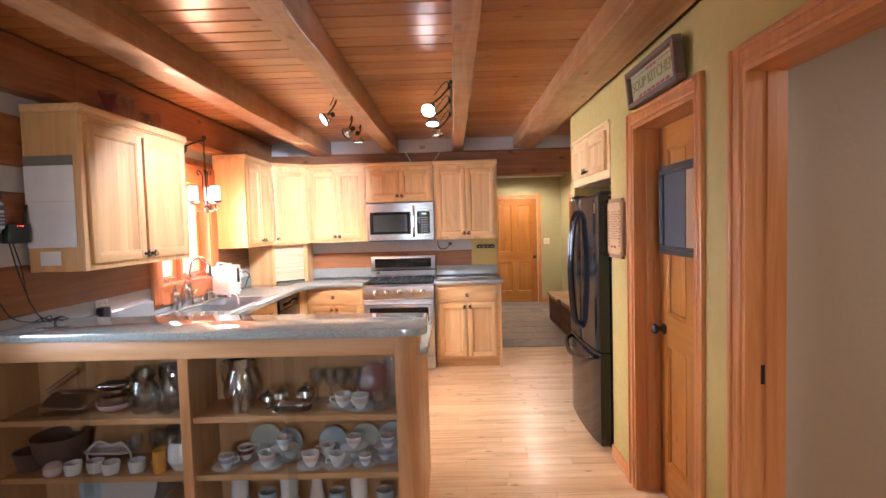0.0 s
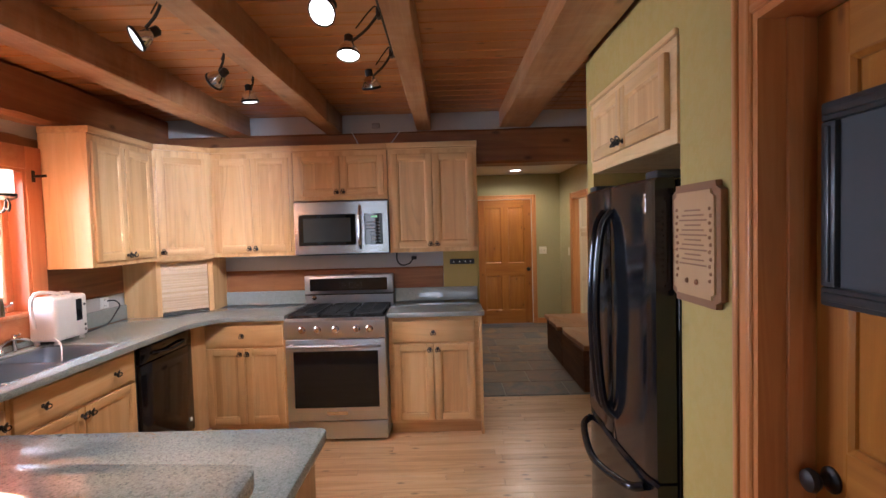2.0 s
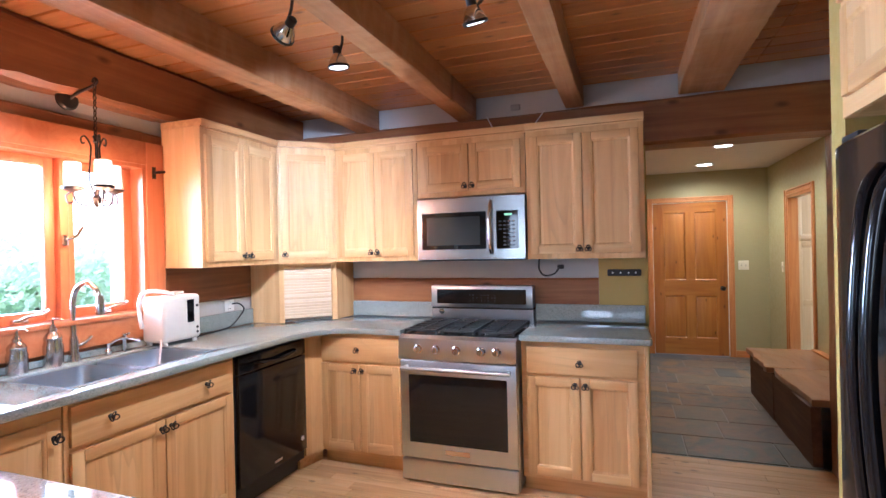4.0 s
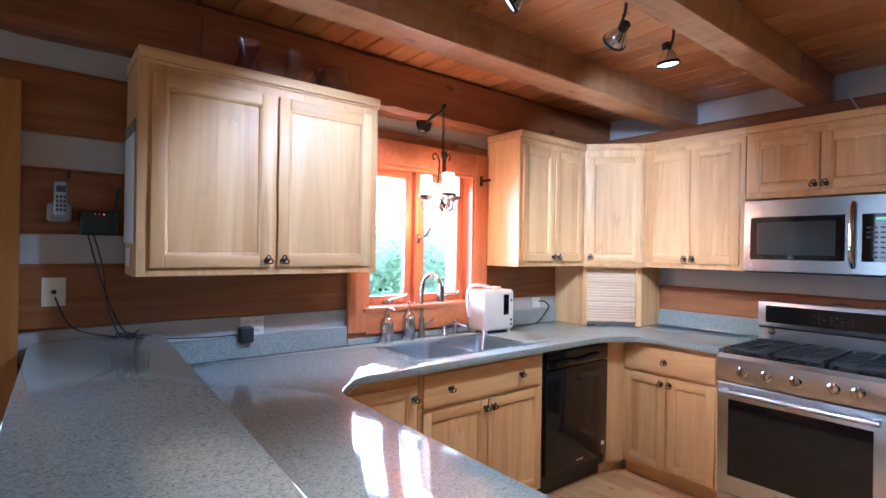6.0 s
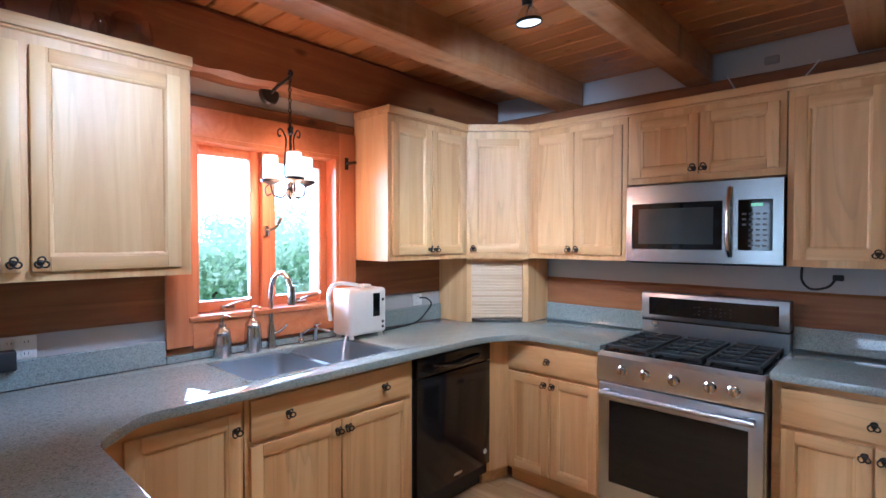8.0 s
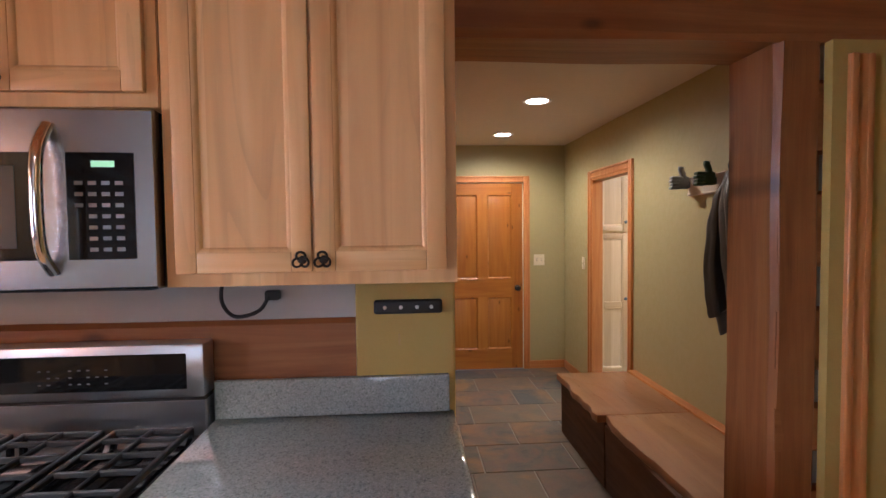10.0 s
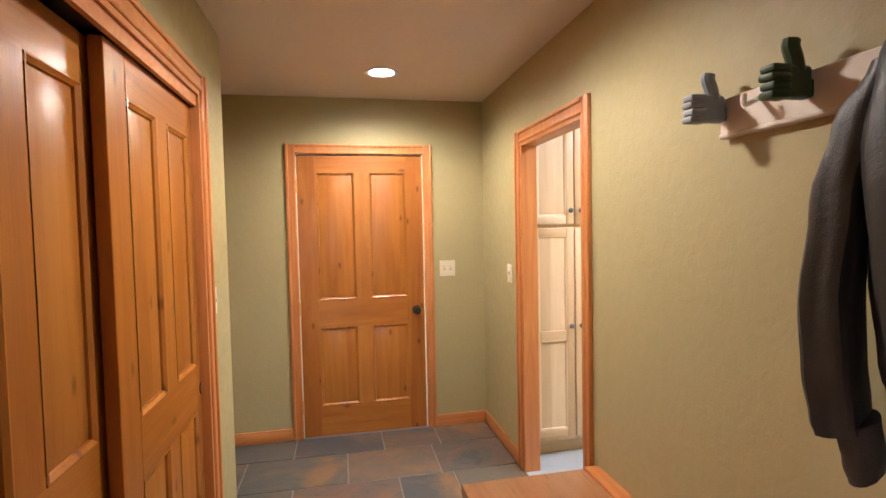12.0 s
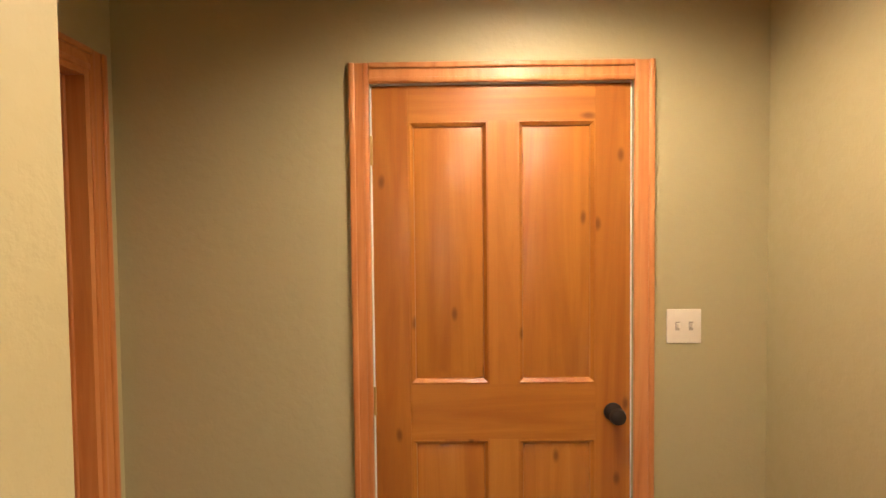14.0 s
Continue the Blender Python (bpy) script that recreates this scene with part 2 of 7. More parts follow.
M_STEEL = brushed("brushed_steel", (0.62, 0.65, 0.69), 0.31, 0, 0.6)
# the range's steel, its colour darkened to subdue reflections on the microwave
M_STEELDARK = brushed("dimmed_steel", (0.40, 0.41, 0.425), 0.25, 0, 0.4)
M_SINK = brushed("sink_steel", (0.60, 0.63, 0.665), 0.29, 1)
M_NICKEL = plain("brushed_nickel", (0.55, 0.53, 0.50), 0.24, 1.0)
M_CHROME = plain("chrome", (0.75, 0.75, 0.75), 0.1, 1.0)
M_IRON = plain("dark_iron", (0.035, 0.028, 0.024), 0.42, 0.6, 0.1)
M_BLACK = plain("black_enamel", (0.009, 0.009, 0.010), 0.12, 0.0, 0.0, 0.1, 0.4)
M_BLACKMATT = plain("black_rubber", (0.02, 0.02, 0.021), 0.5)
M_BLACKGLASS = plain("black_glass", (0.008, 0.009, 0.010), 0.05, 0.0, 0.0, 0.0, 0.4)
M_CAST = plain("cast_iron", (0.03, 0.034, 0.036), 0.45, 0.2, 0.2)
M_PLASTIC = plain("white_plastic", (0.80, 0.79, 0.76), 0.3)
M_IVORY = plain("ivory_plastic", (0.75, 0.69, 0.54), 0.35)
# darker ivory with the shade of the toggle slots put in
M_IVORYSHADE = plain("ivory_slot_shade", (0.42, 0.38, 0.29), 0.5)
M_PAPER = plain("white_paper", (0.74, 0.74, 0.73), 0.7)
M_GREYPANEL = plain("slate_board", (0.045, 0.048, 0.05), 0.6)
M_CORK = plain("cork_tan", (0.40, 0.24, 0.12), 0.8, 0.0, 0.4)
M_FRAMEDARK = plain("charcoal_frame", (0.03, 0.033, 0.034), 0.4)
M_BROWNFRAME = plain("brown_frame", (0.11, 0.06, 0.035), 0.5)
M_PARCH = plain("carved_tan", (0.50, 0.30, 0.13), 0.55, 0.0, 0.2)
M_PLAQUE = plain("brown_plaque", (0.24, 0.11, 0.04), 0.5)
M_LEATHER = Nodes("black_leather")
_v = M_LEATHER.coords()
M_LEATHER.set(Base_Color=M_LEATHER.mix(M_LEATHER.noise(_v, 6.0), (0.014, 0.015, 0.016), (0.036, 0.037, 0.038)))
M_LEATHER.set(Roughness=M_LEATHER.math("ADD", 0.3, M_LEATHER.math("MULTIPLY", M_LEATHER.noise(_v, 24.0), 0.25)))
M_LEATHER.bump(M_LEATHER.math("ADD", M_LEATHER.noise(_v, 7.0, 5.0, 0.5, 1.0), M_LEATHER.math("MULTIPLY", M_LEATHER.noise(_v, 240.0), 0.15)), 0.5, 0.014)
M_LEATHER = M_LEATHER.mat
M_BRASS = plain("aged_brass", (0.50, 0.36, 0.15), 0.35, 1.0)
M_GROUT = plain("grey_grout", (0.30, 0.28, 0.25), 0.8, 0.0, 0.3)
M_SUBFLOOR = plain("dark_floor_joint", (0.10, 0.05, 0.02), 0.7)


def slate():
    n = Nodes("slate_tile")
    v = n.coords(shift=True)
    rnd = n.add("ShaderNodeObjectInfo").outputs["Random"]
    tint = n.ramp(rnd, [(0.0, (0.055, 0.068, 0.085)), (0.3, (0.12, 0.125, 0.11)), (0.5, (0.19, 0.15, 0.09)), (0.7, (0.21, 0.11, 0.075)), (1.0, (0.075, 0.095, 0.12))])
    cloud = n.noise(v, 5.5, 8.0, 0.7, 1.0)
    patch = n.ramp(n.noise(v, 3.3, 5.0, 0.65, 1.6), [(0.34, (0.05, 0.062, 0.08)), (0.45, (0.13, 0.135, 0.10)), (0.54, (0.20, 0.12, 0.09)), (0.64, (0.25, 0.16, 0.075))])
    tint = n.mix(n.math("MULTIPLY", rnd, 0.75), tint, patch)
    rust = n.ramp(n.noise(v, 2.1, 5.0, 0.6, 0.6), [(0.52, (0, 0, 0)), (0.70, (1, 1, 1))])
    col = n.mix(cloud, n.mix(0.55, tint, (0.05, 0.055, 0.06)), tint)
    col = n.mix(n.math("MULTIPLY", rust, 0.75), col, (0.28, 0.16, 0.06))
    n.set(Base_Color=col)
    n.set(Roughness=n.math("ADD", 0.32, n.math("MULTIPLY", cloud, 0.25)))
    n.bump(n.noise(v, 7.0, 8.0, 0.7), 0.5, 0.008)
    return n.mat


M_SLATE = slate()


def glass(name, color=(1, 1, 1), rough=0.0, thin=True, base=0.035):
    """thin: a flat pane that passes light straight through and mirrors a little."""
    n = Nodes(name)
    if thin:
        clear = n.add("ShaderNodeBsdfTransparent", Color=(*color, 1))
        gloss = n.add("ShaderNodeBsdfGlossy", Roughness=0.01)
        edge = n.add("ShaderNodeLayerWeight", Blend=0.5).outputs["Facing"]
        mixer = n.add("ShaderNodeMixShader", Fac=n.math("ADD", base, n.math("MULTIPLY", n.math("POWER", edge, 3.5), 0.75)))
        n.put(mixer, 1, clear.outputs[0])
        n.put(mixer, 2, gloss.outputs[0])
        n.put(n.tree.nodes["Material Output"], "Surface", mixer.outputs[0])
    else:
        n.set(Base_Color=(*color, 1), Roughness=rough, Transmission_Weight=1.0, IOR=1.45)
    return n.mat


M_PANE = glass("window_pane")
M_GLASS = glass("clear_glass", (0.90, 0.93, 0.93), base=0.20)
M_DOORGLASS = glass("cabinet_door_glass", (0.93, 0.95, 0.94), base=0.05)
M_THINGLASS = glass("fine_clear_glass", (0.93, 0.93, 0.92), base=0.05)
M_PURPLE = glass("purple_glass", (0.80, 0.70, 0.86), base=0.06)


def glow(name, color, strength):
    n = Nodes(name)
    n.set(Base_Color=(*color, 1), Emission_Color=(*color, 1), Emission_Strength=strength, Roughness=0.4)
    return n.mat


M_BULB = glow("lit_bulb", (1.0, 0.93, 0.80), 30.0)
M_DOWNLIGHT = glow("lit_downlight", (1.0, 0.88, 0.68), 14.0)
M_SHADE = glow("lit_candle_glass", (1.0, 0.84, 0.64), 1.5)
M_LED = glow("red_led", (1.0, 0.06, 0.03), 4.0)
M_DISPLAY = glow("display_digits", (0.35, 0.65, 0.35), 0.6)

# ---- builders ----


def box(bm, x0, x1, y0, y1, z0, z1, bev=0.0, seg=2):
    """A block, with its edges rounded by bev."""
    made = bmesh.ops.create_cube(bm, size=1.0)["verts"]
    c, s = Vector(((x0 + x1) / 2, (y0 + y1) / 2, (z0 + z1) / 2)), Vector((abs(x1 - x0), abs(y1 - y0), abs(z1 - z0)))
    for v in made:
        v.co = Vector((v.co.x * s.x, v.co.y * s.y, v.co.z * s.z)) + c
    if bev:
        edges = list({e for v in made for e in v.link_edges})
        bmesh.ops.bevel(bm, geom=edges, offset=min(bev, 0.45 * min(s)), segments=seg, affect="EDGES", profile=0.5)
    return bm


def blk(x0, x1, y0, y1, z0, z1, bev=0.0, seg=2):
    return box(bmesh.new(), x0, x1, y0, y1, z0, z1, bev, seg)


def rod(bm, a, b, r, r2=None, n=14, caps=True):
    """A round bar from a to b."""
    a, b = Vector(a), Vector(b)
    d = b - a
    m = Matrix.Translation((a + b) / 2) @ d.to_track_quat("Z", "Y").to_matrix().to_4x4()
    bmesh.ops.create_cone(bm, cap_ends=caps, segments=n, radius1=r, radius2=r if r2 is None else r2, depth=d.length, matrix=m)
    return bm


def ball(bm, c, r, n=12, flat=1.0):
    bmesh.ops.create_uvsphere(bm, u_segments=n, v_segments=max(6, n // 2 + 2), radius=r, matrix=Matrix.Translation(c) @ Matrix.Diagonal((1, 1, flat, 1)))
    return bm


def lathe(bm, profile, centre=(0, 0, 0), n=24, axis="Z", caps=True):
    """A turned shape: profile is (radius, height) from bottom to top."""
    rings = []
    cx, cy, cz = centre
    for r, h in profile:
        ring = []
        for k in range(n):
            a = 2 * math.pi * k / n
            p = (r * math.cos(a), r * math.sin(a), h)
            if axis == "Y":
                p = (p[0], -p[2], p[1])
            if axis == "X":
                p = (p[2], p[0], p[1])
            ring.append(bm.verts.new((p[0] + cx, p[1] + cy, p[2] + cz)))
        rings.append(ring)
    for lo, hi in zip(rings, rings[1:]):
        for k in range(n):
            bm.faces.new((lo[k], lo[(k + 1) % n], hi[(k + 1) % n], hi[k]))
    if caps and profile[0][0] > 1e-4:
        bm.faces.new(list(reversed(rings[0])))
    if caps and profile[-1][0] > 1e-4:
        bm.faces.new(rings[-1])
    return bm


def tube(bm, points, r, n=8):
    """A bent bar through points, smoothed."""
    pts = [Vector(p) for p in points]
    fine = []
    for i in range(len(pts) - 1):
        p0, p1, p2, p3 = pts[max(i - 1, 0)], pts[i], pts[i + 1], pts[min(i + 2, len(pts) - 1)]
        for k in range(6):
            t = k / 6
            fine.append(0.5 * ((2 * p1) + (p2 - p0) * t + (2 * p0 - 5 * p1 + 4 * p2 - p3) * t * t + (3 * p1 - p0 - 3 * p2 + p3) * t ** 3))
    fine.append(pts[-1])
    rings, side = [], None
    for i, p in enumerate(fine):
        d = (fine[min(i + 1, len(fine) - 1)] - fine[max(i - 1, 0)]).normalized()
        side = d.orthogonal().normalized() if side is None else (side - d * side.dot(d)).normalized()
        up = d.cross(side)
        rings.append([bm.verts.new(p + r * (math.cos(a) * side + math.sin(a) * up)) for a in [2 * math.pi * k / n for k in range(n)]])
    for lo, hi in zip(rings, rings[1:]):
        for k in range(n):
            bm.faces.new((lo[k], lo[(k + 1) % n], hi[(k + 1) % n], hi[k]))
    bm.faces.new(list(reversed(rings[0])))
    bm.faces.new(rings[-1])
    return bm


def prism(bm, outline, z0, z1, bev=0.0):
    """An upright block over an outline of (x, y)."""
    lo = [bm.verts.new((x, y, z0)) for x, y in outline]
    hi = [bm.verts.new((x, y, z1)) for x, y in outline]
    faces = [bm.faces.new(list(reversed(lo))), bm.faces.new(hi)]
    for k in range(len(lo)):
        j = (k + 1) % len(lo)
        faces.append(bm.faces.new((lo[k], lo[j], hi[j], hi[k])))
    bmesh.ops.recalc_face_normals(bm, faces=faces)
    if bev:
        edges = [e for e in faces[1].edges] + [e for e in faces[0].edges]
        bmesh.ops.bevel(bm, geom=edges, offset=bev, segments=2, affect="EDGES", profile=0.5)
    return bm


def mesh_of(name, bm, material, smooth=True):
    me = bpy.data.meshes.new(name)
    bmesh.ops.recalc_face_normals(bm, faces=bm.faces[:])
    bm.to_mesh(me)
    bm.free()
    me.materials.append(material)
    if smooth:
        me.polygons.foreach_set("use_smooth", [True] * len(me.polygons))
        me.set_sharp_from_angle(angle=radians(29))
    return me


def part(name, bm, material, parent, label="", m=None):
    """One mesh under a thing or a part."""
    ob = new(name, mesh_of(name, bm, material))
    ob.parent = parent
    if m is not None:
        ob.matrix_basis = m
    if label:
        tagged(ob, label)
    return ob


def thing(name, label, category, m=None, group=""):
    """An empty at the base of a thing, for its parts."""
    ob = new(name)
    ob.empty_display_size = 0.05
    if m is not None:
        ob.matrix_basis = m
    return tagged(ob, label, category, group)


def solid(name, bm, material, label, category, m=None, group=""):
    """A thing of one mesh."""
    ob = new(name, mesh_of(name, bm, material))
    if m is not None:
        ob.matrix_basis = m
    return tagged(ob, label, category, group)


def setting(name, bm, material, label, parent=None):
    ob = new(name, mesh_of(name, bm, material, False))
    if parent:
        ob.parent = parent
        return ob
    return tagged(ob, label, kind="structure")


def hewn(x0, x1, y0, y1, z0, z1, axis, rough=0.006, bev=0.02, seed=0, step=0.16, freq=2.3):
    """A squared timber along an axis, with uneven hewn faces and edges rounded by wear."""
    bm = bmesh.new()
    lo, hi = [x0, y0, z0], [x1, y1, z1]
    n = max(2, int((hi[axis] - lo[axis]) / step))
    a, b = [k for k in range(3) if k != axis]
    ring0 = [(lo[a] + bev, lo[b]), (hi[a] - bev, lo[b]), (hi[a], lo[b] + bev), (hi[a], hi[b] - bev),
             (hi[a] - bev, hi[b]), (lo[a] + bev, hi[b]), (lo[a], hi[b] - bev), (lo[a], lo[b] + bev)]
    rings = []
    for k in range(n + 1):
        s = lo[axis] + (hi[axis] - lo[axis]) * k / n
        ring = []
        for j, (p, q) in enumerate(ring0):
            w = noise.noise_vector(Vector((s * freq + seed * 7.1, j * 3.7, seed * 1.3)))
            co = [0, 0, 0]
            co[axis], co[a], co[b] = s, p + rough * w.x, q + rough * w.y
            ring.append(bm.verts.new(co))
        rings.append(ring)
    for r0, r1 in zip(rings, rings[1:]):
        for j in range(8):
            bm.faces.new((r0[j], r0[(j + 1) % 8], r1[(j + 1) % 8], r1[j]))
    bm.faces.new(rings[0])
    bm.faces.new(rings[-1])
    return bm


# ---- the large structure ----
CEIL = 2.60
HALL = 2.427

# west wall: squared logs with white chinking, a window and an outside door
LOGS = [(0.02, 0.28), (0.40, 0.66), (0.78, 1.04), (1.165, 1.43), (1.55, 1.815), (1.95, 2.215), (2.30, 2.60)]
WIN = (3.66, 4.49, 1.15, 2.02)
DOOR = (1.10, 2.05, 0.0, 2.06)


def banded(lo, hi, z0, z1, holes):
    """The runs along a wall between lo and hi that miss the holes at this height."""
    runs = [(lo, hi)]
    for h0, h1, hz0, hz1 in holes:
        if z1 > hz0 + 0.01 and z0 < hz1 - 0.01:
            runs = [r for a, b in runs for r in ((a, min(b, h0)), (max(a, h1), b)) if r[1] - r[0] > 0.02]
    return runs


core = bmesh.new()
for z0, z1 in [(0, DOOR[3]), (DOOR[3], CEIL + 0.1)]:
    for a, b in banded(-4.3, 6.18, z0 + 0.02, z1 - 0.02, [DOOR]):
        if b > WIN[0]:
            for za, zb in [(z0, min(z1, WIN[2])), (max(z0, WIN[2]), min(z1, WIN[3])), (max(z0, WIN[3]), z1)]:
                if zb - za > 0.01:
                    for c, d in banded(a, b, za + 0.02, zb - 0.02, [WIN]):
                        box(core, -2.49, -2.262, c, d, za, zb)
        else:
            box(core, -2.49, -2.262, a, b, z0, z1)
wall_west = setting("wall_west", core, M_CHINK, "white chinking of the squared log wall with window and door")
for k, (z0, z1) in enumerate(LOGS):
    runs = [(-4.3, 2.75, 2.325), (2.752, 5.92, 2.30)] if k == 6 else [(a, b, z0) for a, b in banded(-4.3, 5.92, z0, z1, [WIN, DOOR])]
    for a, b, za in runs:
        zb = z1
        part("log", hewn(-2.50, -2.24 if k < 6 else -2.13, a, b, za, zb, 1, 0.006 if k < 6 else 0.013, 0.014 if k < 6 else 0.025, k, 0.16 if k < 6 else 0.06, 2.3 if k < 6 else 7.0), M_LOG, wall_west)
# short log ends that the window cuts at half height
for z0, z1 in [(WIN[3], 2.22)]:
    part("log", hewn(-2.50, -2.241, WIN[0] - 0.002, WIN[1] + 0.002, z0 + 0.03, z1, 1, 0.003, 0.01, 40), M_LOG, wall_west)

# north wall: logs, with a wide opening into the hall
NLOGS = [(0.02, 0.28), (0.40, 0.64), (0.76, 0.93), (1.045, 1.265), (1.40, 1.66), (1.78, 2.03)]
core = bmesh.new()
box(core, -2.25, 0.545, 5.945, 6.17, 0, CEIL + 0.1)
box(core, 0.545, 1.66, 5.945, 6.17, 2.44, CEIL + 0.1)
box(core, 1.66, 3.1, 5.945, 6.17, 0, CEIL + 0.1)
wall_north = setting("wall_north", core, M_CHINK, "white chinking of the squared log wall beside the hall opening")
for k, (z0, z1) in enumerate(NLOGS):
    part("log", hewn(-2.24, 0.24, 5.92, 6.178, z0, z1, 0, 0.005, 0.014, 10 + k), M_LOGX, wall_north)
    part("log", hewn(1.645, 3.1, 5.92, 6.178, z0, z1, 0, 0.005, 0.014, 20 + k), M_LOGX, wall_north)
part("log", hewn(-2.24, 3.1, 5.90, 6.185, 2.15, 2.445, 0, 0.008, 0.02, 31), M_LOGX, wall_north, "long log over the hall opening")
part("end_post", hewn(1.63, 1.80, 5.915, 6.182, 0, 2.15, 2, 0.008, 0.02, 33), M_LOGZ, wall_north, "upright log post at the opening")
setting("wall_end_plaster", blk(0.242, 0.556, 5.905, 6.184, 0, 2.15, 0.006), M_YELLOW, "yellow plaster end of the log wall")

# east wall: yellow plaster with doorways and the refrigerator niche
EW, ET = 1.06, 1.20
D2 = (0.72, 1.665, 0.0, 2.11)
PD = (2.01, 2.765, 0.0, 2.11)
NICHE = (3.17, 4.16, 0.0, 2.215)
core = bmesh.new()
marks = sorted({-4.3, D2[0], D2[1], PD[0], PD[1], NICHE[0], NICHE[1], 4.27})
for a, b in zip(marks, marks[1:]):
    top = next((h[3] for h in (D2, PD, NICHE) if h[0] <= a + 0.01 and b <= h[1] + 0.01), 0)
    box(core, EW, ET, a, b, top, 2.47)
wall_east = setting("wall_east", core, M_YELLOW, "yellow plaster wall with doorways and refrigerator niche")
setting("wall_east_top", hewn(EW + 0.012, ET, -4.3, 4.26, 2.472, CEIL + 0.06, 1, 0.004, 0.008, 50), M_BEAM, "dark timber plate above the yellow wall")
# niche walls, and the closed rooms behind the east wall
core = bmesh.new()
box(core, ET, 1.98, NICHE[1] + 0.0, 4.27, 0, CEIL + 0.1)
box(core, ET, 1.98, 3.08, NICHE[0], 0, CEIL + 0.1)
box(core, 1.90, 1.98, NICHE[0], NICHE[1], 0, CEIL + 0.1)
setting("wall_niche", core, M_YELLOW, "yellow plaster sides of the refrigerator niche")
core = bmesh.new()
box(core, ET + 0.06, 2.0, 1.94, 2.0, 0, CEIL + 0.1)
box(core, 1.94, 2.0, 2.0, 3.08, 0, CEIL + 0.1)
setting("wall_pantry", core, M_TAN, "plain plaster walls of the pantry")
core = bmesh.new()
box(core, ET, 3.6, 1.84, 1.94, 0, CEIL + 0.1)
box(core, ET, 3.6, -2.1, -2.0, 0, CEIL + 0.1)
box(core, 3.6, 3.7, -2.1, 1.94, 0, CEIL + 0.1)
setting("wall_side_room", core, M_TAN, "plain tan walls of the side room")
core = bmesh.new()
box(core, 3.0, 3.1, 4.27, 5.92, 0, CEIL + 0.1)
box(core, 1.98, 3.1, 4.17, 4.27, 0, CEIL + 0.1)
setting("wall_passage", core, M_YELLOW, "yellow plaster walls of the side passage")
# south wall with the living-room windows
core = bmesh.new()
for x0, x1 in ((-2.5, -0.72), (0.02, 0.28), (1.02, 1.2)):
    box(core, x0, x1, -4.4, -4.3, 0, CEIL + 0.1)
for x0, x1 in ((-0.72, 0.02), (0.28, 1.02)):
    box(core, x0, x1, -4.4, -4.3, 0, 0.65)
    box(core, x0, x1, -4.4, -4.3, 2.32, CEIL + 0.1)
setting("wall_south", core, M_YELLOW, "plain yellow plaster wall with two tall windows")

# hall walls
CW = 0.518
CL = (6.72, 8.225, 0.0, 2.06)
RW = 2.125
LD = (8.11, 8.90, 0.0, 1.985)
EY = 9.72
GD = (0.765, 1.665, 0.0, 2.03)
core = bmesh.new()
box(core, CW - 0.12, CW, 6.18, CL[0], 0, HALL + 0.1)
box(core, CW - 0.12, CW, CL[1], 8.65, 0, HALL + 0.1)
box(core, CW - 0.12, CW, CL[0], CL[1], CL[3], HALL + 0.1)
box(core, -0.22, CW - 0.12, 8.53, 8.65, 0, HALL + 0.1)
setting("wall_closet", core, M_OLIVE, "olive green plaster wall round the closet doors")
core = bmesh.new()
box(core, -0.24, -0.18, 6.18, 8.53, 0, HALL + 0.1)
box(core, -0.24, CW - 0.12, 6.18, 6.24, 0, HALL + 0.1)
setting("wall_closet_inside", core, M_TAN, "plain plaster inside of the closet")
SD = (8.74, 9.60, 0.0, 2.05)
core = bmesh.new()
box(core, -0.24, -0.12, 8.65, SD[0], 0, HALL + 0.1)
box(core, -0.24, -0.12, SD[1], EY + 0.12, 0, HALL + 0.1)
box(core, -0.24, -0.12, SD[0], SD[1], SD[3], HALL + 0.1)
setting("wall_recess", core, M_OLIVE, "olive green plaster wall of the hall recess")
core = bmesh.new()
box(core, -0.12, GD[0] - 0.006, EY, EY + 0.12, 0, HALL + 0.1)
box(core, GD[1] + 0.006, RW + 0.12, EY, EY + 0.12, 0, HALL + 0.1)
box(core, GD[0] - 0.006, GD[1] + 0.006, EY, EY + 0.12, GD[3] + 0.006, HALL + 0.1)
setting("wall_hall_end", core, M_OLIVE, "olive green plaster end wall of the hall")
core = bmesh.new()
box(core, RW, RW + 0.085, 6.18, LD[0], 0, HALL + 0.1)
box(core, RW, RW + 0.085, LD[1], EY, 0, HALL + 0.1)
box(core, RW, RW + 0.085, LD[0], LD[1], LD[3], HALL + 0.1)
setting("wall_hall_east", core, M_OLIVE, "olive green plaster wall with the laundry doorway")
core = bmesh.new()
box(core, RW + 0.085, 4.6, 9.75, 9.85, 0, HALL + 0.1)
box(core, 4.5, 4.6, 6.18, 9.75, 0, HALL + 0.1)
box(core, RW + 0.085, 4.6, 6.18, 6.28, 0, HALL + 0.1)
setting("wall_laundry", core, M_LAUNDRY, "lemon yellow plaster walls of the laundry")

# ceilings
cm = bmesh.new()
y, k = -4.3, 0
while y < 5.92:
    w = 0.138
    box(cm, -2.26, 1.2, y + 0.003, min(y + w, 5.93) - 0.003, CEIL, CEIL + 0.02, 0.006, 1)
    if y > 4.1:
        box(cm, 1.2, 3.1, y + 0.003, min(y + w, 5.93) - 0.003, CEIL, CEIL + 0.02, 0.006, 1)
    y += w
setting("ceiling", cm, M_PINE, "orange tongue-and-groove pine plank ceiling")
setting("ceiling_deck", blk(-2.5, 3.7, -4.4, 6.18, CEIL + 0.024, CEIL + 0.1), M_SUBFLOOR, "dark deck above the planks")
setting("ceiling_hall", blk(-0.24, 4.6, 6.172, 9.85, HALL, HALL + 0.09), M_WHITEWALL, "off-white plaster hall ceiling")
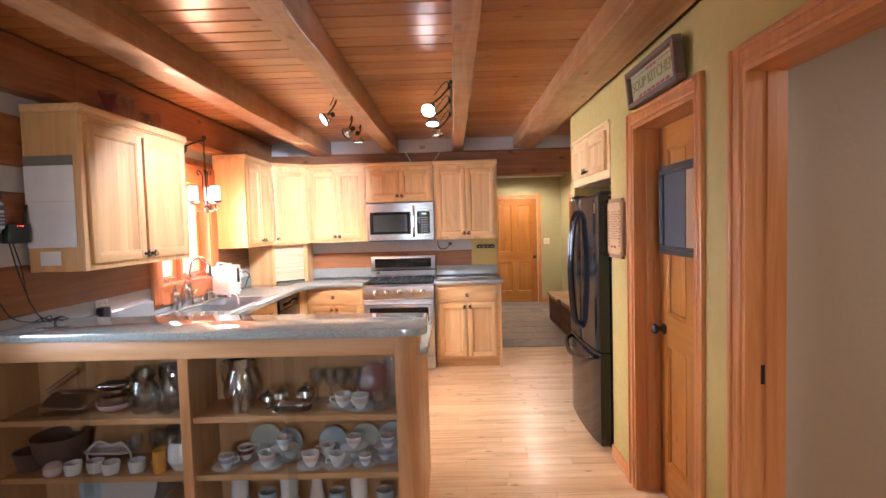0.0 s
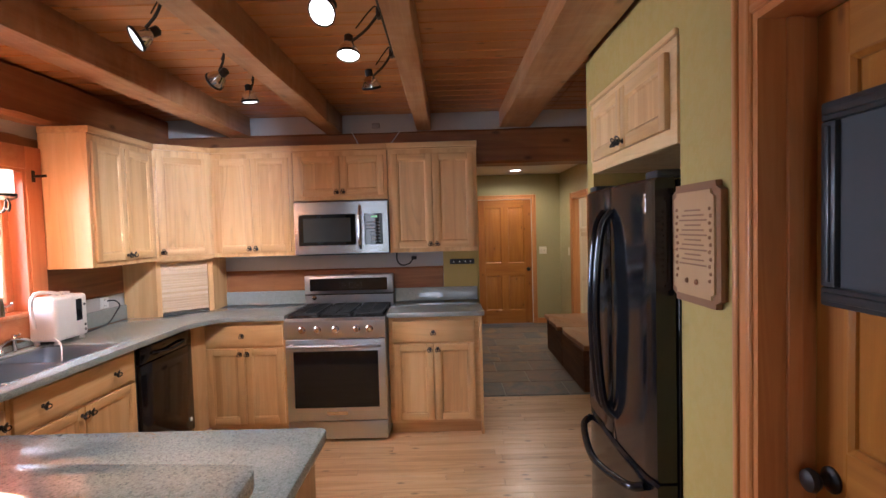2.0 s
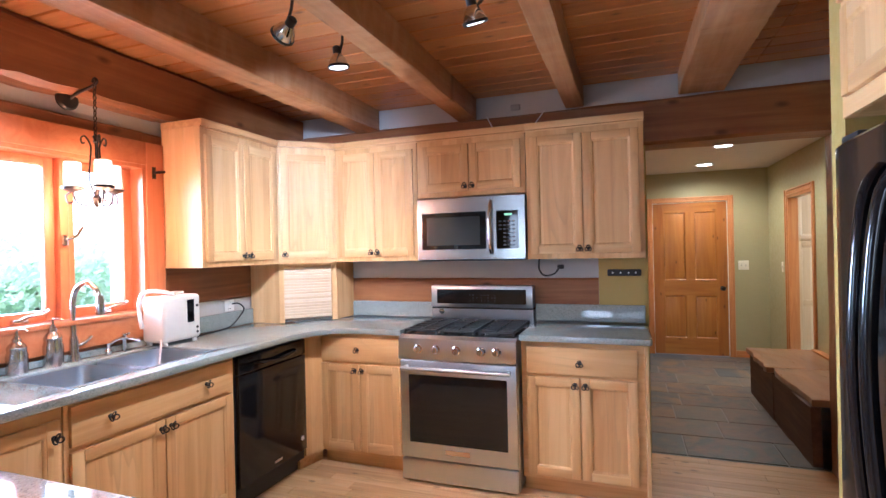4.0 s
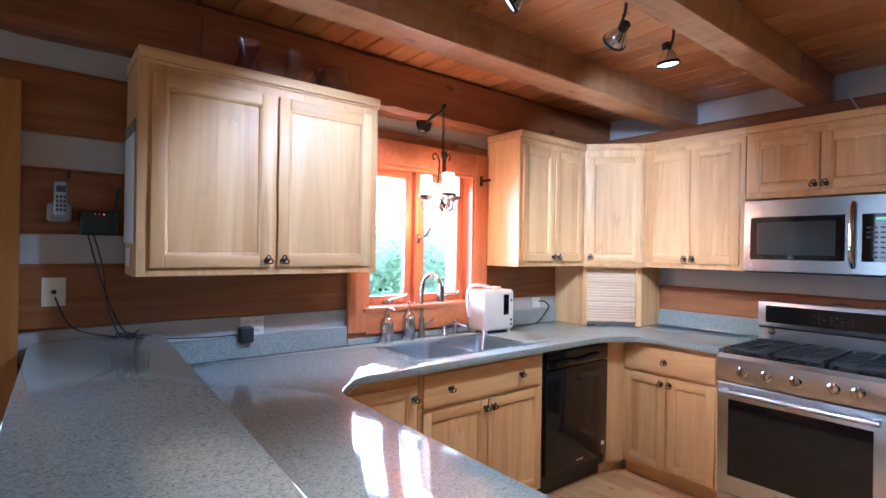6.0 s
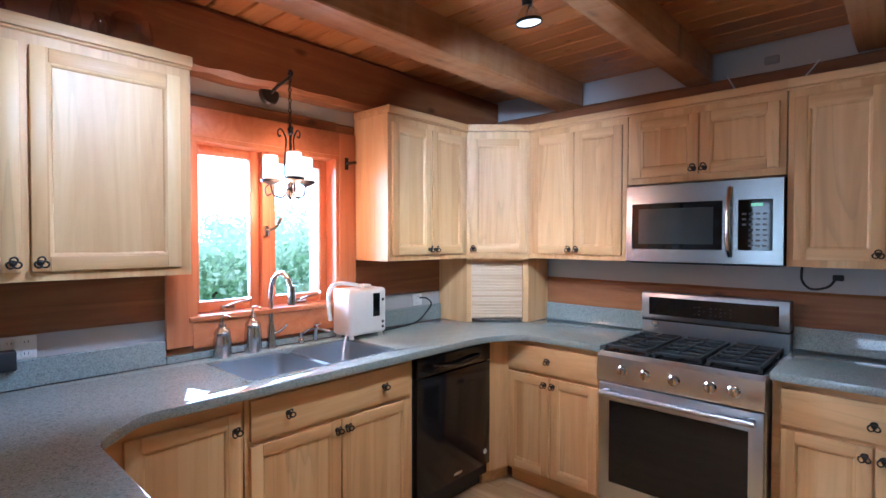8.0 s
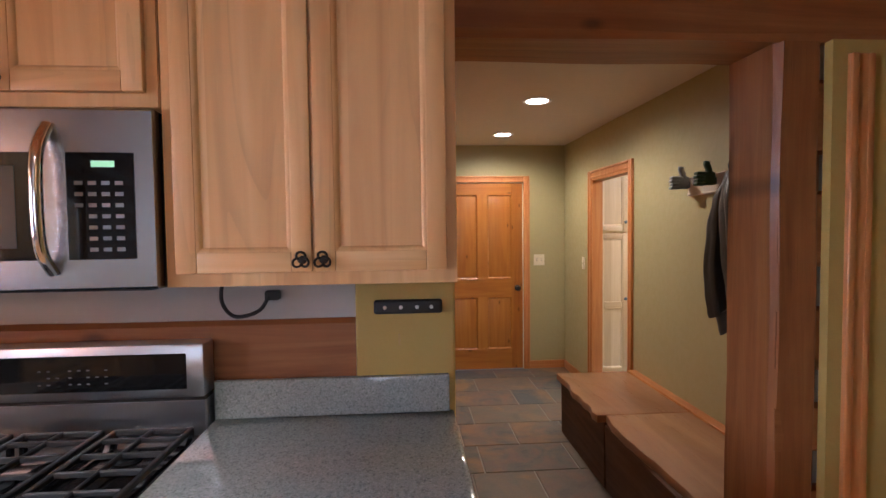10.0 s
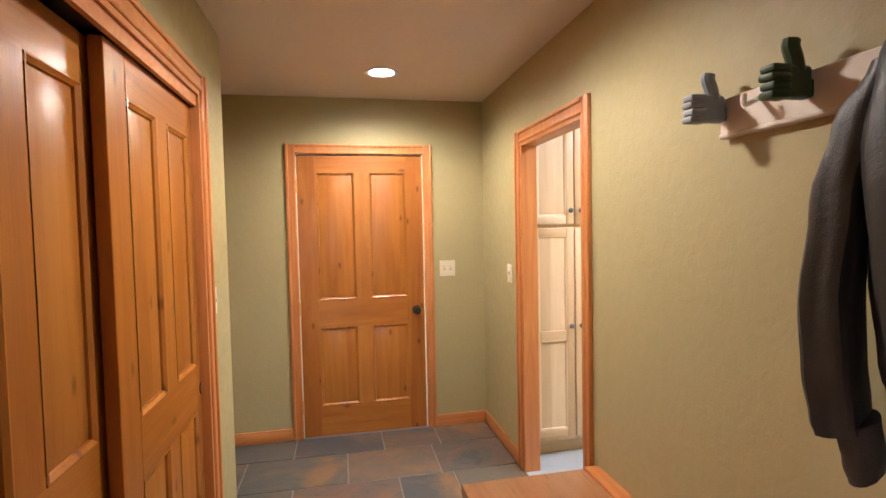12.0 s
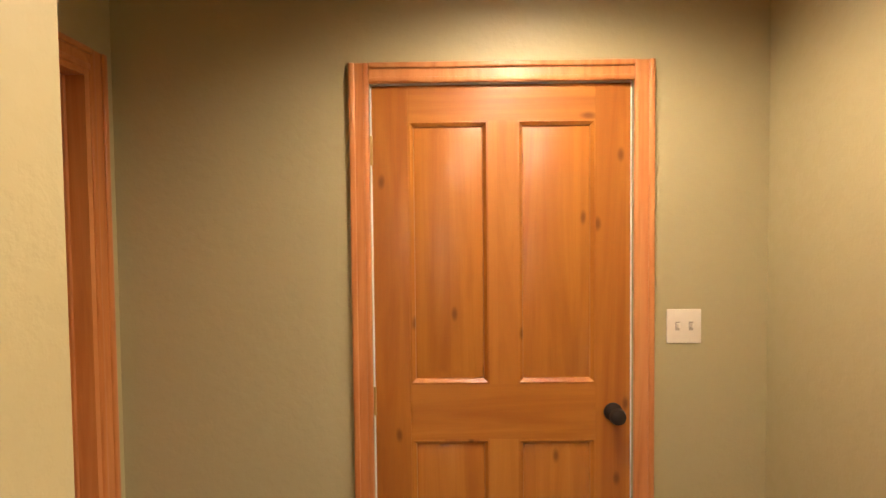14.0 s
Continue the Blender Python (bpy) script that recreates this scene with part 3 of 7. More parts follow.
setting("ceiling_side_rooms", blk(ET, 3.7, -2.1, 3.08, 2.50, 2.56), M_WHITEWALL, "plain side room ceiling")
for k, (x0, x1, zb) in enumerate([(-1.585, -1.405, 2.43), (-0.735, -0.60, 2.435), (0.045, 0.165, 2.445), (0.76, 1.03, 2.455)]):
    tagged(new("ceiling_beam", mesh_of("ceiling_beam", hewn(x0, x1, -4.3, 5.905, zb, CEIL + 0.004, 1, 0.007, 0.006, 60 + k), M_BEAM)),
           "hewn orange-brown timber ceiling beam", "beam", "ceiling beams", "structure")

# floors: base sheets, with planks and tiles laid at the end of the file
setting("floor", blk(-2.5, 3.7, -4.4, 6.18, -0.1, -0.0125), M_SUBFLOOR, "dark base under the hickory planks")
setting("floor_hall", blk(-0.24, 4.6, 6.18, 9.85, -0.1, -0.006), M_GROUT, "grey grout bed under the slate")
setting("ground", blk(-300, 300, -300, 300, -0.9, -0.6), plain("lawn", (0.16, 0.26, 0.09), 0.9, 0, 0.4), "green lawn outside")

# ---- things of the kitchen ----


M_DIMMARK = plain("grey_mark", (0.16, 0.165, 0.17), 0.5)


def knob_mesh():
    bm = bmesh.new()
    lathe(bm, [(0.009, 0.0), (0.009, 0.003), (0.0045, 0.006), (0.0045, 0.017), (0.007, 0.02), (0.002, 0.022)], n=10, axis="Y")
    for k in range(3):
        a = radians(90 + 120 * k)
        ring = [(0.0085 * math.cos(a) + 0.0085 * math.cos(b), -0.021 - 0.006 * math.sin(b - a + 1.0), 0.0085 * math.sin(a) + 0.0085 * math.sin(b)) for b in (a + radians(45 * q) for q in range(9))]
        tube(bm, ring, 0.0026, 6)
    bmesh.ops.scale(bm, vec=(1.22, 1.1, 1.22), verts=bm.verts[:])
    return mesh_of("knob", bm, M_IRON)


KNOB = knob_mesh()


def knob(parent, x, z, y=-0.02):
    ob = new("knob", KNOB)
    ob.parent = parent
    ob.matrix_basis = pose(x, y, z)
    return tagged(ob, "dark iron knob")


def panel_front(parent, x0, x1, z0, z1, knobs=(), mat=None, rail=None, name="door", fw=0.05):
    """A door with a recessed panel, proud of the cabinet face."""
    mat, rail = mat or M_CAB, rail or M_CABH
    door = part(name, blk(x0 + fw - 0.002, x1 - fw + 0.002, -0.0045, -0.002, z0 + fw - 0.002, z1 - fw + 0.002), mat, parent)
    for a, b in ((x0, x0 + fw), (x1 - fw, x1)):
        part("stile", blk(a, b, -0.021, -0.001, z0, z1, 0.003, 2), mat, door)
    for a, b in ((z0, z0 + fw), (z1 - fw, z1)):
        part("rail", blk(x0 + fw + 0.0005, x1 - fw - 0.0005, -0.0205, -0.001, a, b, 0.0025, 2), rail, door)
    bm = bmesh.new()
    rings = []
    for e, y in ((0.0, -0.019), (0.004, -0.0175), (0.010, -0.0125), (0.013, -0.0085)):
        e += fw - 0.0005
        rings.append([bm.verts.new(p) for p in ((x0 + e, y, z0 + e), (x1 - e, y, z0 + e), (x1 - e, y, z1 - e), (x0 + e, y, z1 - e))])
    for o, i in zip(rings, rings[1:]):
        for k in range(4):
            bm.faces.new((o[k], o[(k + 1) % 4], i[(k + 1) % 4], i[k]))
    bm.faces.new(rings[-1])
    part("panel", bm, mat, door)
    for kx, kz in knobs:
        knob(door, kx, kz)
    return door


def drawer_front(parent, x0, x1, z0, z1, knobs):
    front = part("drawer_front", blk(x0, x1, -0.021, -0.001, z0, z1, 0.005, 2), M_CABH, parent)
    for kx, kz in knobs:
        knob(front, kx, kz)
    return front


def upper_cabinet(label, w, d, h, m, doors=2, crown=True, floor_gap=0.035, top_gap=0.05, e=0.028, gap=0.004):
    """A wall cabinet with overlaid panel doors: face at y 0, looking along -y."""
    cab = thing("wall_cabinet", label, "cabinet", m, "kitchen wall cabinets")
    part("body", blk(0, w, 0, d, 0, h, 0.002, 1), M_CAB, cab)
    bm = blk(0.001, w - 0.001, -0.0035, 0.001, 0.001, h - 0.001)
    part("face_frame", bm, M_CAB, cab)
    if crown:
        bm = bmesh.new()
        box(bm, -0.004, w + 0.004, -0.022, d, h, h + 0.042, 0.004, 2)
        box(bm, -0.004, w + 0.004, -0.012, 0.0, h - 0.012, h, 0.004, 1)
        part("crown", bm, M_CABH, cab)
    if doors == 2:
        mid = w / 2
        panel_front(cab, e, mid - gap, floor_gap, h - top_gap, [(mid - gap - 0.022, floor_gap + 0.03)])
        panel_front(cab, mid + gap, w - e, floor_gap, h - top_gap, [(mid + gap + 0.022, floor_gap + 0.03)])
    else:
        panel_front(cab, e, w - e, floor_gap, h - top_gap, [(e + 0.022, floor_gap + 0.03)])
    return cab


def base_cabinet(label, w, d, m, drawers, doors, h=0.925, kick=0.10, body=0.925):
    """A floor cabinet with a toe kick, drawer fronts and panel doors."""
    cab = thing("base_cabinet", label, "cabinet", m, "kitchen base cabinets")
    part("body", blk(0, w, 0, d, kick, body, 0.002, 1), M_CAB, cab)
    part("toe_kick", blk(0.0, w, 0.06, d, 0.0, kick), M_CABH, cab)
    part("face_frame", blk(0.001, w - 0.001, -0.0035, 0.001 if body == h else 0.018, kick + 0.001, h - 0.001), M_CABH, cab)
    for x0, x1, z0, z1, knobs in drawers:
        drawer_front(cab, x0, x1, z0, z1, knobs)
    for x0, x1, z0, z1, knobs in doors:
        panel_front(cab, x0, x1, z0, z1, knobs)
    return cab


WX, NY = -2.24, 5.92
# wall cabinets: two doors by the bar, two by the window, the corner, and three on the north wall
upper_cabinet("pale maple two-door wall cabinet over the bar counter", 1.065, 0.30, 0.845, pose(-1.935, 2.482, 1.39, 0, 0, 90), e=0.045, gap=0.014)
upper_cabinet("pale maple two-door wall cabinet beside the kitchen window", 0.70, 0.30, 0.845, pose(-1.935, 4.612, 1.408, 0, 0, 90))
upper_cabinet("pale maple two-door wall cabinet beside the microwave", 0.665, 0.31, 0.845, pose(-1.625, 5.60, 1.408))
upper_cabinet("short pale maple two-door cabinet above the microwave", 0.765, 0.31, 0.405, pose(-0.955, 5.60, 1.848))
upper_cabinet("pale maple two-door wall cabinet at the end of the kitchen", 0.72, 0.31, 0.845, pose(-0.185, 5.60, 1.408))

corner = thing("corner_cabinet", "pale maple diagonal corner wall cabinet with one door", "cabinet", pose(0, 0, 1.408))
diag = [(-1.935, 5.314), (-1.627, 5.598), (-1.627, NY), (WX, NY), (WX, 5.314)]
part("body", prism(bmesh.new(), diag, 0, 0.845), M_CAB, corner)
part("crown", prism(bmesh.new(), [(-1.913, 5.302), (-1.616, 5.576), (-1.616, NY), (WX, NY), (WX, 5.302)], 0.846, 0.887), M_CABH, corner)
part("lower_edge", prism(bmesh.new(), [(-1.93, 5.312), (-1.622, 5.596), (-1.64, 5.615), (-1.948, 5.331)], -0.004, 0.03), M_CABH, corner)
turn = math.degrees(math.atan2(5.598 - 5.314, -1.627 + 1.935))
dcorner = panel_front(corner, 0.02, 0.399, 0.035, 0.795, [(0.042, 0.065)])
dcorner.matrix_basis = pose(-1.935, 5.314, 0, 0, 0, turn)

garage = thing("appliance_garage", "pale maple corner appliance garage with a tambour shutter", "cabinet", pose(0, 0, 0.966))
part("side_panel", prism(bmesh.new(), [(WX, 5.375), (-1.985, 5.375), (-1.985, 5.395), (WX, 5.395)], 0, 0.442), M_CAB, garage)
part("side_panel", prism(bmesh.new(), [(-1.695, 5.665), (-1.675, 5.665), (-1.675, NY), (-1.695, NY)], 0, 0.442), M_CAB, garage)
gturn = math.degrees(math.atan2(5.665 - 5.375, -1.68 + 1.985))
glen = math.hypot(5.665 - 5.375, -1.68 + 1.985)
gm = pose(-1.985, 5.375, 0, 0, 0, gturn)
for a, b in ((0, 0.036), (glen - 0.036, glen)):
    part("stile", blk(a, b, -0.004, 0.018, 0, 0.442, 0.002, 1), M_CAB, garage, "", gm)
part("top_rail", blk(0.036, glen - 0.036, -0.003, 0.018, 0.41, 0.442, 0.002, 1), M_CABH, garage, "", gm)
slats = part("tambour", blk(0.036, glen - 0.036, 0.010, 0.016, 0.03, 0.41), M_PALE, garage, "ribbed tambour shutter of pale slats", gm)
M_SLAT = wood("pale_slat", (0.60, 0.40, 0.22), (0.72, 0.53, 0.32), (0.82, 0.65, 0.44), axis=0, rough=0.4)
smesh = mesh_of("slat", blk(0.037, glen - 0.037, 0.002, 0.010, 0, 0.0195, 0.005, 2), M_SLAT)
for k in range(19):
    s = new("slat", smesh)
    s.parent = slats
    s.matrix_basis = pose(0, 0, 0.03 + k * 0.02)
part("pull_bar", blk(0.037, glen - 0.037, -0.004, 0.012, 0.006, 0.029, 0.003, 1), M_NICKEL, garage, "metal pull bar", gm)

# base cabinets
base_cabinet("pale maple base cabinet with one drawer and two doors", 0.70, 0.585, pose(-0.19, 5.335, 0),
             [(0.035, 0.66, 0.735, 0.895, [(0.345, 0.805)])],
             [(0.035, 0.343, 0.125, 0.715, [(0.318, 0.675)]), (0.351, 0.66, 0.125, 0.715, [(0.376, 0.675)])])
solid("end_panel", blk(0.511, 0.53, 5.325, NY, 0, 0.925, 0.002, 1), M_CAB, "pale maple end panel of the kitchen cabinets", "panel")
base_cabinet("pale maple corner base cabinet beside the range", 0.645, 0.585, pose(-1.617, 5.335, 0),
             [(0.02, 0.615, 0.735, 0.895, [(0.31, 0.815)])],
             [(0.02, 0.313, 0.125, 0.715, [(0.29, 0.675)]), (0.321, 0.615, 0.125, 0.715, [(0.345, 0.675)])])
base_cabinet("pale maple sink base with a false drawer and two doors", 0.91, 0.575, pose(-1.665, 3.635, 0, 0, 0, 90),
             [(0.02, 0.885, 0.735, 0.90, [(0.18, 0.815), (0.70, 0.815)])],
             [(0.02, 0.448, 0.125, 0.715, [(0.425, 0.675)]), (0.456, 0.885, 0.125, 0.715, [(0.48, 0.675)])], body=0.74)
base_cabinet("narrow pale maple base cabinet under the inner counter corner", 0.50, 0.575, pose(-1.665, 3.13, 0, 0, 0, 90),
             [], [(0.09, 0.485, 0.125, 0.865, [(0.46, 0.80)])])
filler = prism(bmesh.new(), [(-1.668, 5.197), (-1.652, 5.197), (-1.60, 5.322), (-1.60, 5.36), (-1.668, 5.36)], 0.10, 0.925)
solid("filler_panel", filler, M_CAB, "narrow pale maple filler in the cabinet corner", "panel")
solid("corner_plinth", prism(bmesh.new(), [(-1.73, 5.197), (-1.705, 5.197), (-1.655, 5.40), (-1.73, 5.40)], 0.0, 0.10), M_CABH, "wooden plinth in the cabinet corner", "panel")
# peninsula base behind the bar
pen = thing("peninsula_cabinet", "pale maple peninsula cabinet below the lower counter", "cabinet", pose(0, 0, 0))
part("body", blk(WX, -0.183, 2.52, 3.06, 0.10, 0.925, 0.003, 1), M_CAB, pen)
part("toe_kick", blk(WX, -0.208, 2.52, 3.0, 0.0, 0.10), M_CABH, pen)
part("end_panel", blk(-0.183, -0.163, 2.52, 3.065, 0.0, 0.925, 0.002, 1), M_CAB, pen)

# dishwasher
dw = thing("dishwasher", "gloss black built-in dishwasher under the counter", "dishwasher", pose(-1.665, 4.553, 0, 0, 0, 90))
part("body", blk(0.004, 0.636, 0.0, 0.57, 0.09, 0.915), M_BLACKMATT, dw)
part("door", blk(0.006, 0.634, -0.028, -0.001, 0.16, 0.795, 0.006, 2), M_BLACK, dw)
panel = part("control_panel", blk(0.006, 0.634, -0.03, -0.001, 0.80, 0.905, 0.008, 2), M_BLACK, dw)
bm = tube(bmesh.new(), [(0.13, -0.03, 0.85), (0.16, -0.052, 0.845), (0.32, -0.058, 0.83), (0.48, -0.052, 0.845), (0.51, -0.03, 0.85)], 0.012, 10)
part("handle", bm, M_BLACK, dw)
part("badge", blk(0.30, 0.37, -0.0295, -0.028, 0.19, 0.205), M_CHROME, dw)
lathe_latch = lathe(bmesh.new(), [(0.016, 0), (0.014, 0.003), (0.002, 0.004)], (0.585, -0.028, 0.245), 16, "Y")
part("sticker", lathe_latch, M_PLASTIC, dw)
part("kick_plate", blk(0.01, 0.63, 0.05, 0.06, 0.01, 0.15), M_BLACKMATT, dw)


def rounded(points, radius, n=6):
    """An outline with the named corners rounded."""
    out = []
    for k, p in enumerate(points):
        x, y, r = p if len(p) == 3 else (*p, 0)
        if not r:
            out.append((x, y))
            continue
        prev, nxt = points[k - 1], points[(k + 1) % len(points)]
        a = (Vector(prev[:2]) - Vector((x, y))).normalized() * r
        b = (Vector(nxt[:2]) - Vector((x, y))).normalized() * r
        for j in range(n + 1):
            t = j / n
            q = Vector((x, y)) + a * (1 - t) ** 2 + b * t ** 2
            out.append((q.x, q.y))
    return out


def slab(outline, z0, z1, hole=None, bev=0.006):
    """A worktop over an outline, with a cut-out if given."""
    bm = bmesh.new()
    edges = []
    for loop in [outline] + ([hole] if hole else []):
        vs = [bm.verts.new((x, y, z1)) for x, y in loop]
        edges += [bm.edges.new((vs[k], vs[(k + 1) % len(vs)])) for k in range(len(vs))]
    faces = [f for f in bmesh.ops.triangle_fill(bm, use_beauty=True, edges=edges)["geom"] if isinstance(f, bmesh.types.BMFace)]
    rim = [e for e in bm.edges if len(e.link_faces) == 1]
    low = bmesh.ops.extrude_face_region(bm, geom=faces)["geom"]
    for v in [g for g in low if isinstance(g, bmesh.types.BMVert)]:
        v.co.z = z0
    bmesh.ops.recalc_face_normals(bm, faces=bm.faces[:])
    sharp = [e for e in bm.edges if len(e.link_faces) == 2 and abs(e.calc_face_angle(0)) > 1.0 and abs(e.verts[0].co.z - e.verts[1].co.z) < 1e-6]
    bmesh.ops.bevel(bm, geom=sharp, offset=bev, segments=2, affect="EDGES", profile=0.5)
    return bm


SINK = (-2.15, -1.705, 3.685, 4.485)
hole = rounded([(SINK[0], SINK[2], 0.04), (SINK[1], SINK[2], 0.04), (SINK[1], SINK[3], 0.04), (SINK[0], SINK[3], 0.04)], 0)
shape = rounded([(WX, 2.39), (-0.122, 2.39, 0.02), (-0.122, 3.095, 0.04), (-1.43, 3.095, 0.06), (-1.585, 3.25, 0.06), (-1.585, 5.06, 0.12), (-1.45, 5.285, 0.10),
                 (-0.972, 5.285), (-0.972, NY), (WX, NY)], 0)
solid("countertop", slab(shape, 0.927, 0.965, hole), M_STONE, "speckled grey-green stone countertop along two walls and peninsula", "countertop")
solid("countertop", slab(rounded([(-0.193, 5.285), (0.55, 5.285, 0.02), (0.55, NY), (-0.193, NY)], 0), 0.927, 0.965), M_STONE, "speckled grey-green stone countertop beside the range", "countertop")
solid("bar_top", slab(rounded([(WX, 2.165), (-0.105, 2.096, 0.11), (-0.122, 2.508, 0.05), (WX, 2.628)], 0), 1.082, 1.122, None, 0.006), M_STONE, "raised speckled grey-green stone bar top with rounded corners", "countertop")
for y0, y1, z1 in ((2.64, 3.544, 1.075), (3.546, 4.604, 1.0), (4.606, 5.373, 1.075)):
    solid("backsplash", blk(WX, WX + 0.02, y0, y1, 0.967, z1, 0.003, 1), M_STONE, "low speckled stone backsplash along the window wall", "backsplash")
solid("backsplash", blk(-1.672, -0.968, NY - 0.02, NY, 0.967, 1.085, 0.003, 1), M_STONE, "low speckled stone backsplash in the corner", "backsplash")
solid("backsplash", blk(-0.19, 0.535, NY - 0.035, NY - 0.014, 0.967, 1.085, 0.003, 1), M_STONE, "low speckled stone backsplash beside the range", "backsplash")
solid("riser_panel", blk(WX, -0.188, 2.4965, 2.505, 0.967, 1.08), M_CABH, "wooden riser between counter and bar top", "panel")

# sink with two bowls
sink = thing("kitchen_sink", "stainless steel double-bowl sink set under the counter", "sink", pose(0, 0, 0))
for y0, y1 in ((3.688, 4.062), (4.102, 4.482)):
    bm = bmesh.new()
    top = rounded([(-2.147, y0, 0.05), (-1.708, y0, 0.05), (-1.708, y1, 0.05), (-2.147, y1, 0.05)], 0)
    cx, cy = -1.928, (y0 + y1) / 2
    rings = []
    for f, z in ((1.0, 0.950), (0.985, 0.92), (0.96, 0.78), (0.90, 0.755), (0.30, 0.748)):
        rings.append([bm.verts.new((cx + (x - cx) * f, cy + (y - cy) * f, z)) for x, y in top])
    for lo, hi in zip(rings, rings[1:]):
        for k in range(len(lo)):
            bm.faces.new((lo[k], lo[(k + 1) % len(lo)], hi[(k + 1) % len(lo)], hi[k]))
    bm.faces.new(rings[-1])
    bowl = part("bowl", bm, M_SINK, sink)
    part("drain", lathe(bmesh.new(), [(0.045, 0.0), (0.045, 0.004), (0.03, 0.003), (0.004, 0.001)], (cx, cy, 0.749), 18), M_CHROME, bowl)
part("divider", blk(-2.145, -1.71, 4.06, 4.104, 0.915, 0.938, 0.01, 3), M_SINK, sink)

# faucet
fa = thing("kitchen_faucet", "brushed nickel gooseneck pull-down faucet behind the sink", "faucet", pose(-2.21, 4.05, 0.965))
part("base", lathe(bmesh.new(), [(0.03, 0), (0.03, 0.006), (0.024, 0.03), (0.02, 0.11), (0.015, 0.13)], n=20), M_NICKEL, fa)
part("neck", tube(bmesh.new(), [(0, 0, 0.12), (0, 0, 0.28), (0.02, 0.004, 0.36), (0.075, 0.014, 0.395), (0.13, 0.024, 0.365), (0.15, 0.028, 0.32)], 0.0125, 16), M_NICKEL, fa)
part("spray_head", lathe(bmesh.new(), [(0.019, 0.0), (0.021, 0.02), (0.017, 0.08), (0.013, 0.1)], (0.155, 0.029, 0.235), 16), M_NICKEL, fa)
part("lever", tube(bmesh.new(), [(0, 0.02, 0.075), (0.005, 0.05, 0.085), (0.012, 0.085, 0.115)], 0.008, 8), M_NICKEL, fa)


def soap_bottle(m, h, label):
    s = thing("soap_dispenser", label, "soap dispenser", m, "soap dispensers by the sink")
    part("bottle", lathe(bmesh.new(), [(0.038, 0), (0.042, 0.01), (0.042, h * 0.42), (0.037, h * 0.52), (0.039, h * 0.60), (0.030, h * 0.68), (0.018, h * 0.73), (0.018, h * 0.80), (0.012, h * 0.82), (0.012, h * 0.86)], n=20), M_NICKEL, s)
    bm = rod(bmesh.new(), (0, 0, h * 0.86), (0, 0, h * 0.95), 0.007)
    tube(bm, [(0, 0, h * 0.95), (0.012, 0, h), (0.04, 0, h * 0.99), (0.05, 0, h * 0.96)], 0.006, 8)
    part("pump", bm, M_NICKEL, s)


soap_bottle(pose(-2.19, 3.785, 0.965, 0, 0, 20), 0.20, "ribbed brushed metal soap dispenser on the sink edge")
soap_bottle(pose(-2.19, 3.94, 0.965, 0, 0, 15), 0.23, "tall brushed metal soap dispenser on the sink edge")
ft = thing("filter_tap", "small chrome diverter taps beside the main faucet", "faucet", pose(-2.19, 4.215, 0.965))
part("base", lathe(bmesh.new(), [(0.018, 0), (0.018, 0.02), (0.01, 0.03), (0.01, 0.06)], n=14), M_CHROME, ft)
part("spout", tube(bmesh.new(), [(0, 0, 0.05), (0.01, 0.05, 0.075), (0.02, 0.11, 0.07), (0.03, 0.16, 0.05)], 0.008, 8), M_CHROME, ft)
part("valve", tube(bmesh.new(), [(0.0, 0.09, 0.0), (0.0, 0.09, 0.07), (0.005, 0.09, 0.1)], 0.012, 10), M_CHROME, ft)
part("lever", tube(bmesh.new(), [(0, 0.09, 0.09), (0.03, 0.10, 0.10)], 0.006, 8), M_CHROME, ft)

# water ioniser
wi = thing("water_ionizer", "white countertop water ioniser with a curved spout", "appliance", pose(-2.13, 4.435, 0.965, 0, 0, 90))
part("body", blk(0, 0.27, -0.085, 0.085, 0.02, 0.285, 0.022, 4), M_PLASTIC, wi)
part("display", blk(0.165, 0.215, -0.0885, -0.085, 0.12, 0.255, 0.004, 1), M_BLACKGLASS, wi)
for z in (0.055, 0.085, 0.215):
    part("button", lathe(bmesh.new(), [(0.009, 0), (0.008, 0.002), (0.001, 0.003)], (0.24, -0.085, z), 12, "Y"), M_FRAMEDARK, wi)
for x, y in ((0.03, -0.06), (0.24, -0.06), (0.03, 0.06), (0.24, 0.06)):
    part("foot", lathe(bmesh.new(), [(0.016, 0), (0.012, 0.022)], (x, y, 0), 12), M_PLASTIC, wi)
part("spout", tube(bmesh.new(), [(0.16, 0, 0.28), (0.10, 0, 0.305), (-0.03, -0.01, 0.32), (-0.085, -0.02, 0.29), (-0.10, -0.025, 0.22), (-0.09, -0.03, 0.12)], 0.011, 10), M_PLASTIC, wi, "flexible white spout")
part("cap", blk(0.14, 0.20, -0.03, 0.03, 0.284, 0.305, 0.006, 2), M_PLASTIC, wi)
part("hose", tube(bmesh.new(), [(0.0, -0.06, 0.04), (-0.05, -0.12, 0.045), (-0.12, -0.20, 0.03), (-0.16, -0.23, -0.05)], 0.005, 8), M_PLASTIC, wi)

# range
rg = thing("gas_range", "stainless steel gas range with black cast-iron grates", "range", pose(-0.962, 5.25, 0))
part("body", blk(0.0, 0.762, 0.03, 0.62, 0.02, 0.925, 0.003, 1), M_STEEL, rg)
part("drawer", blk(0.003, 0.759, 0.0, 0.03, 0.02, 0.155, 0.006, 2), M_STEEL, rg)
odoor = part("oven_door", blk(0.003, 0.759, -0.005, 0.03, 0.165, 0.785, 0.008, 2), M_STEEL, rg)
part("oven_window", blk(0.062, 0.70, -0.008, -0.004, 0.265, 0.695, 0.003, 1), M_BLACKGLASS, odoor)
bm = rod(bmesh.new(), (0.03, -0.055, 0.742), (0.732, -0.055, 0.742), 0.013, n=16)
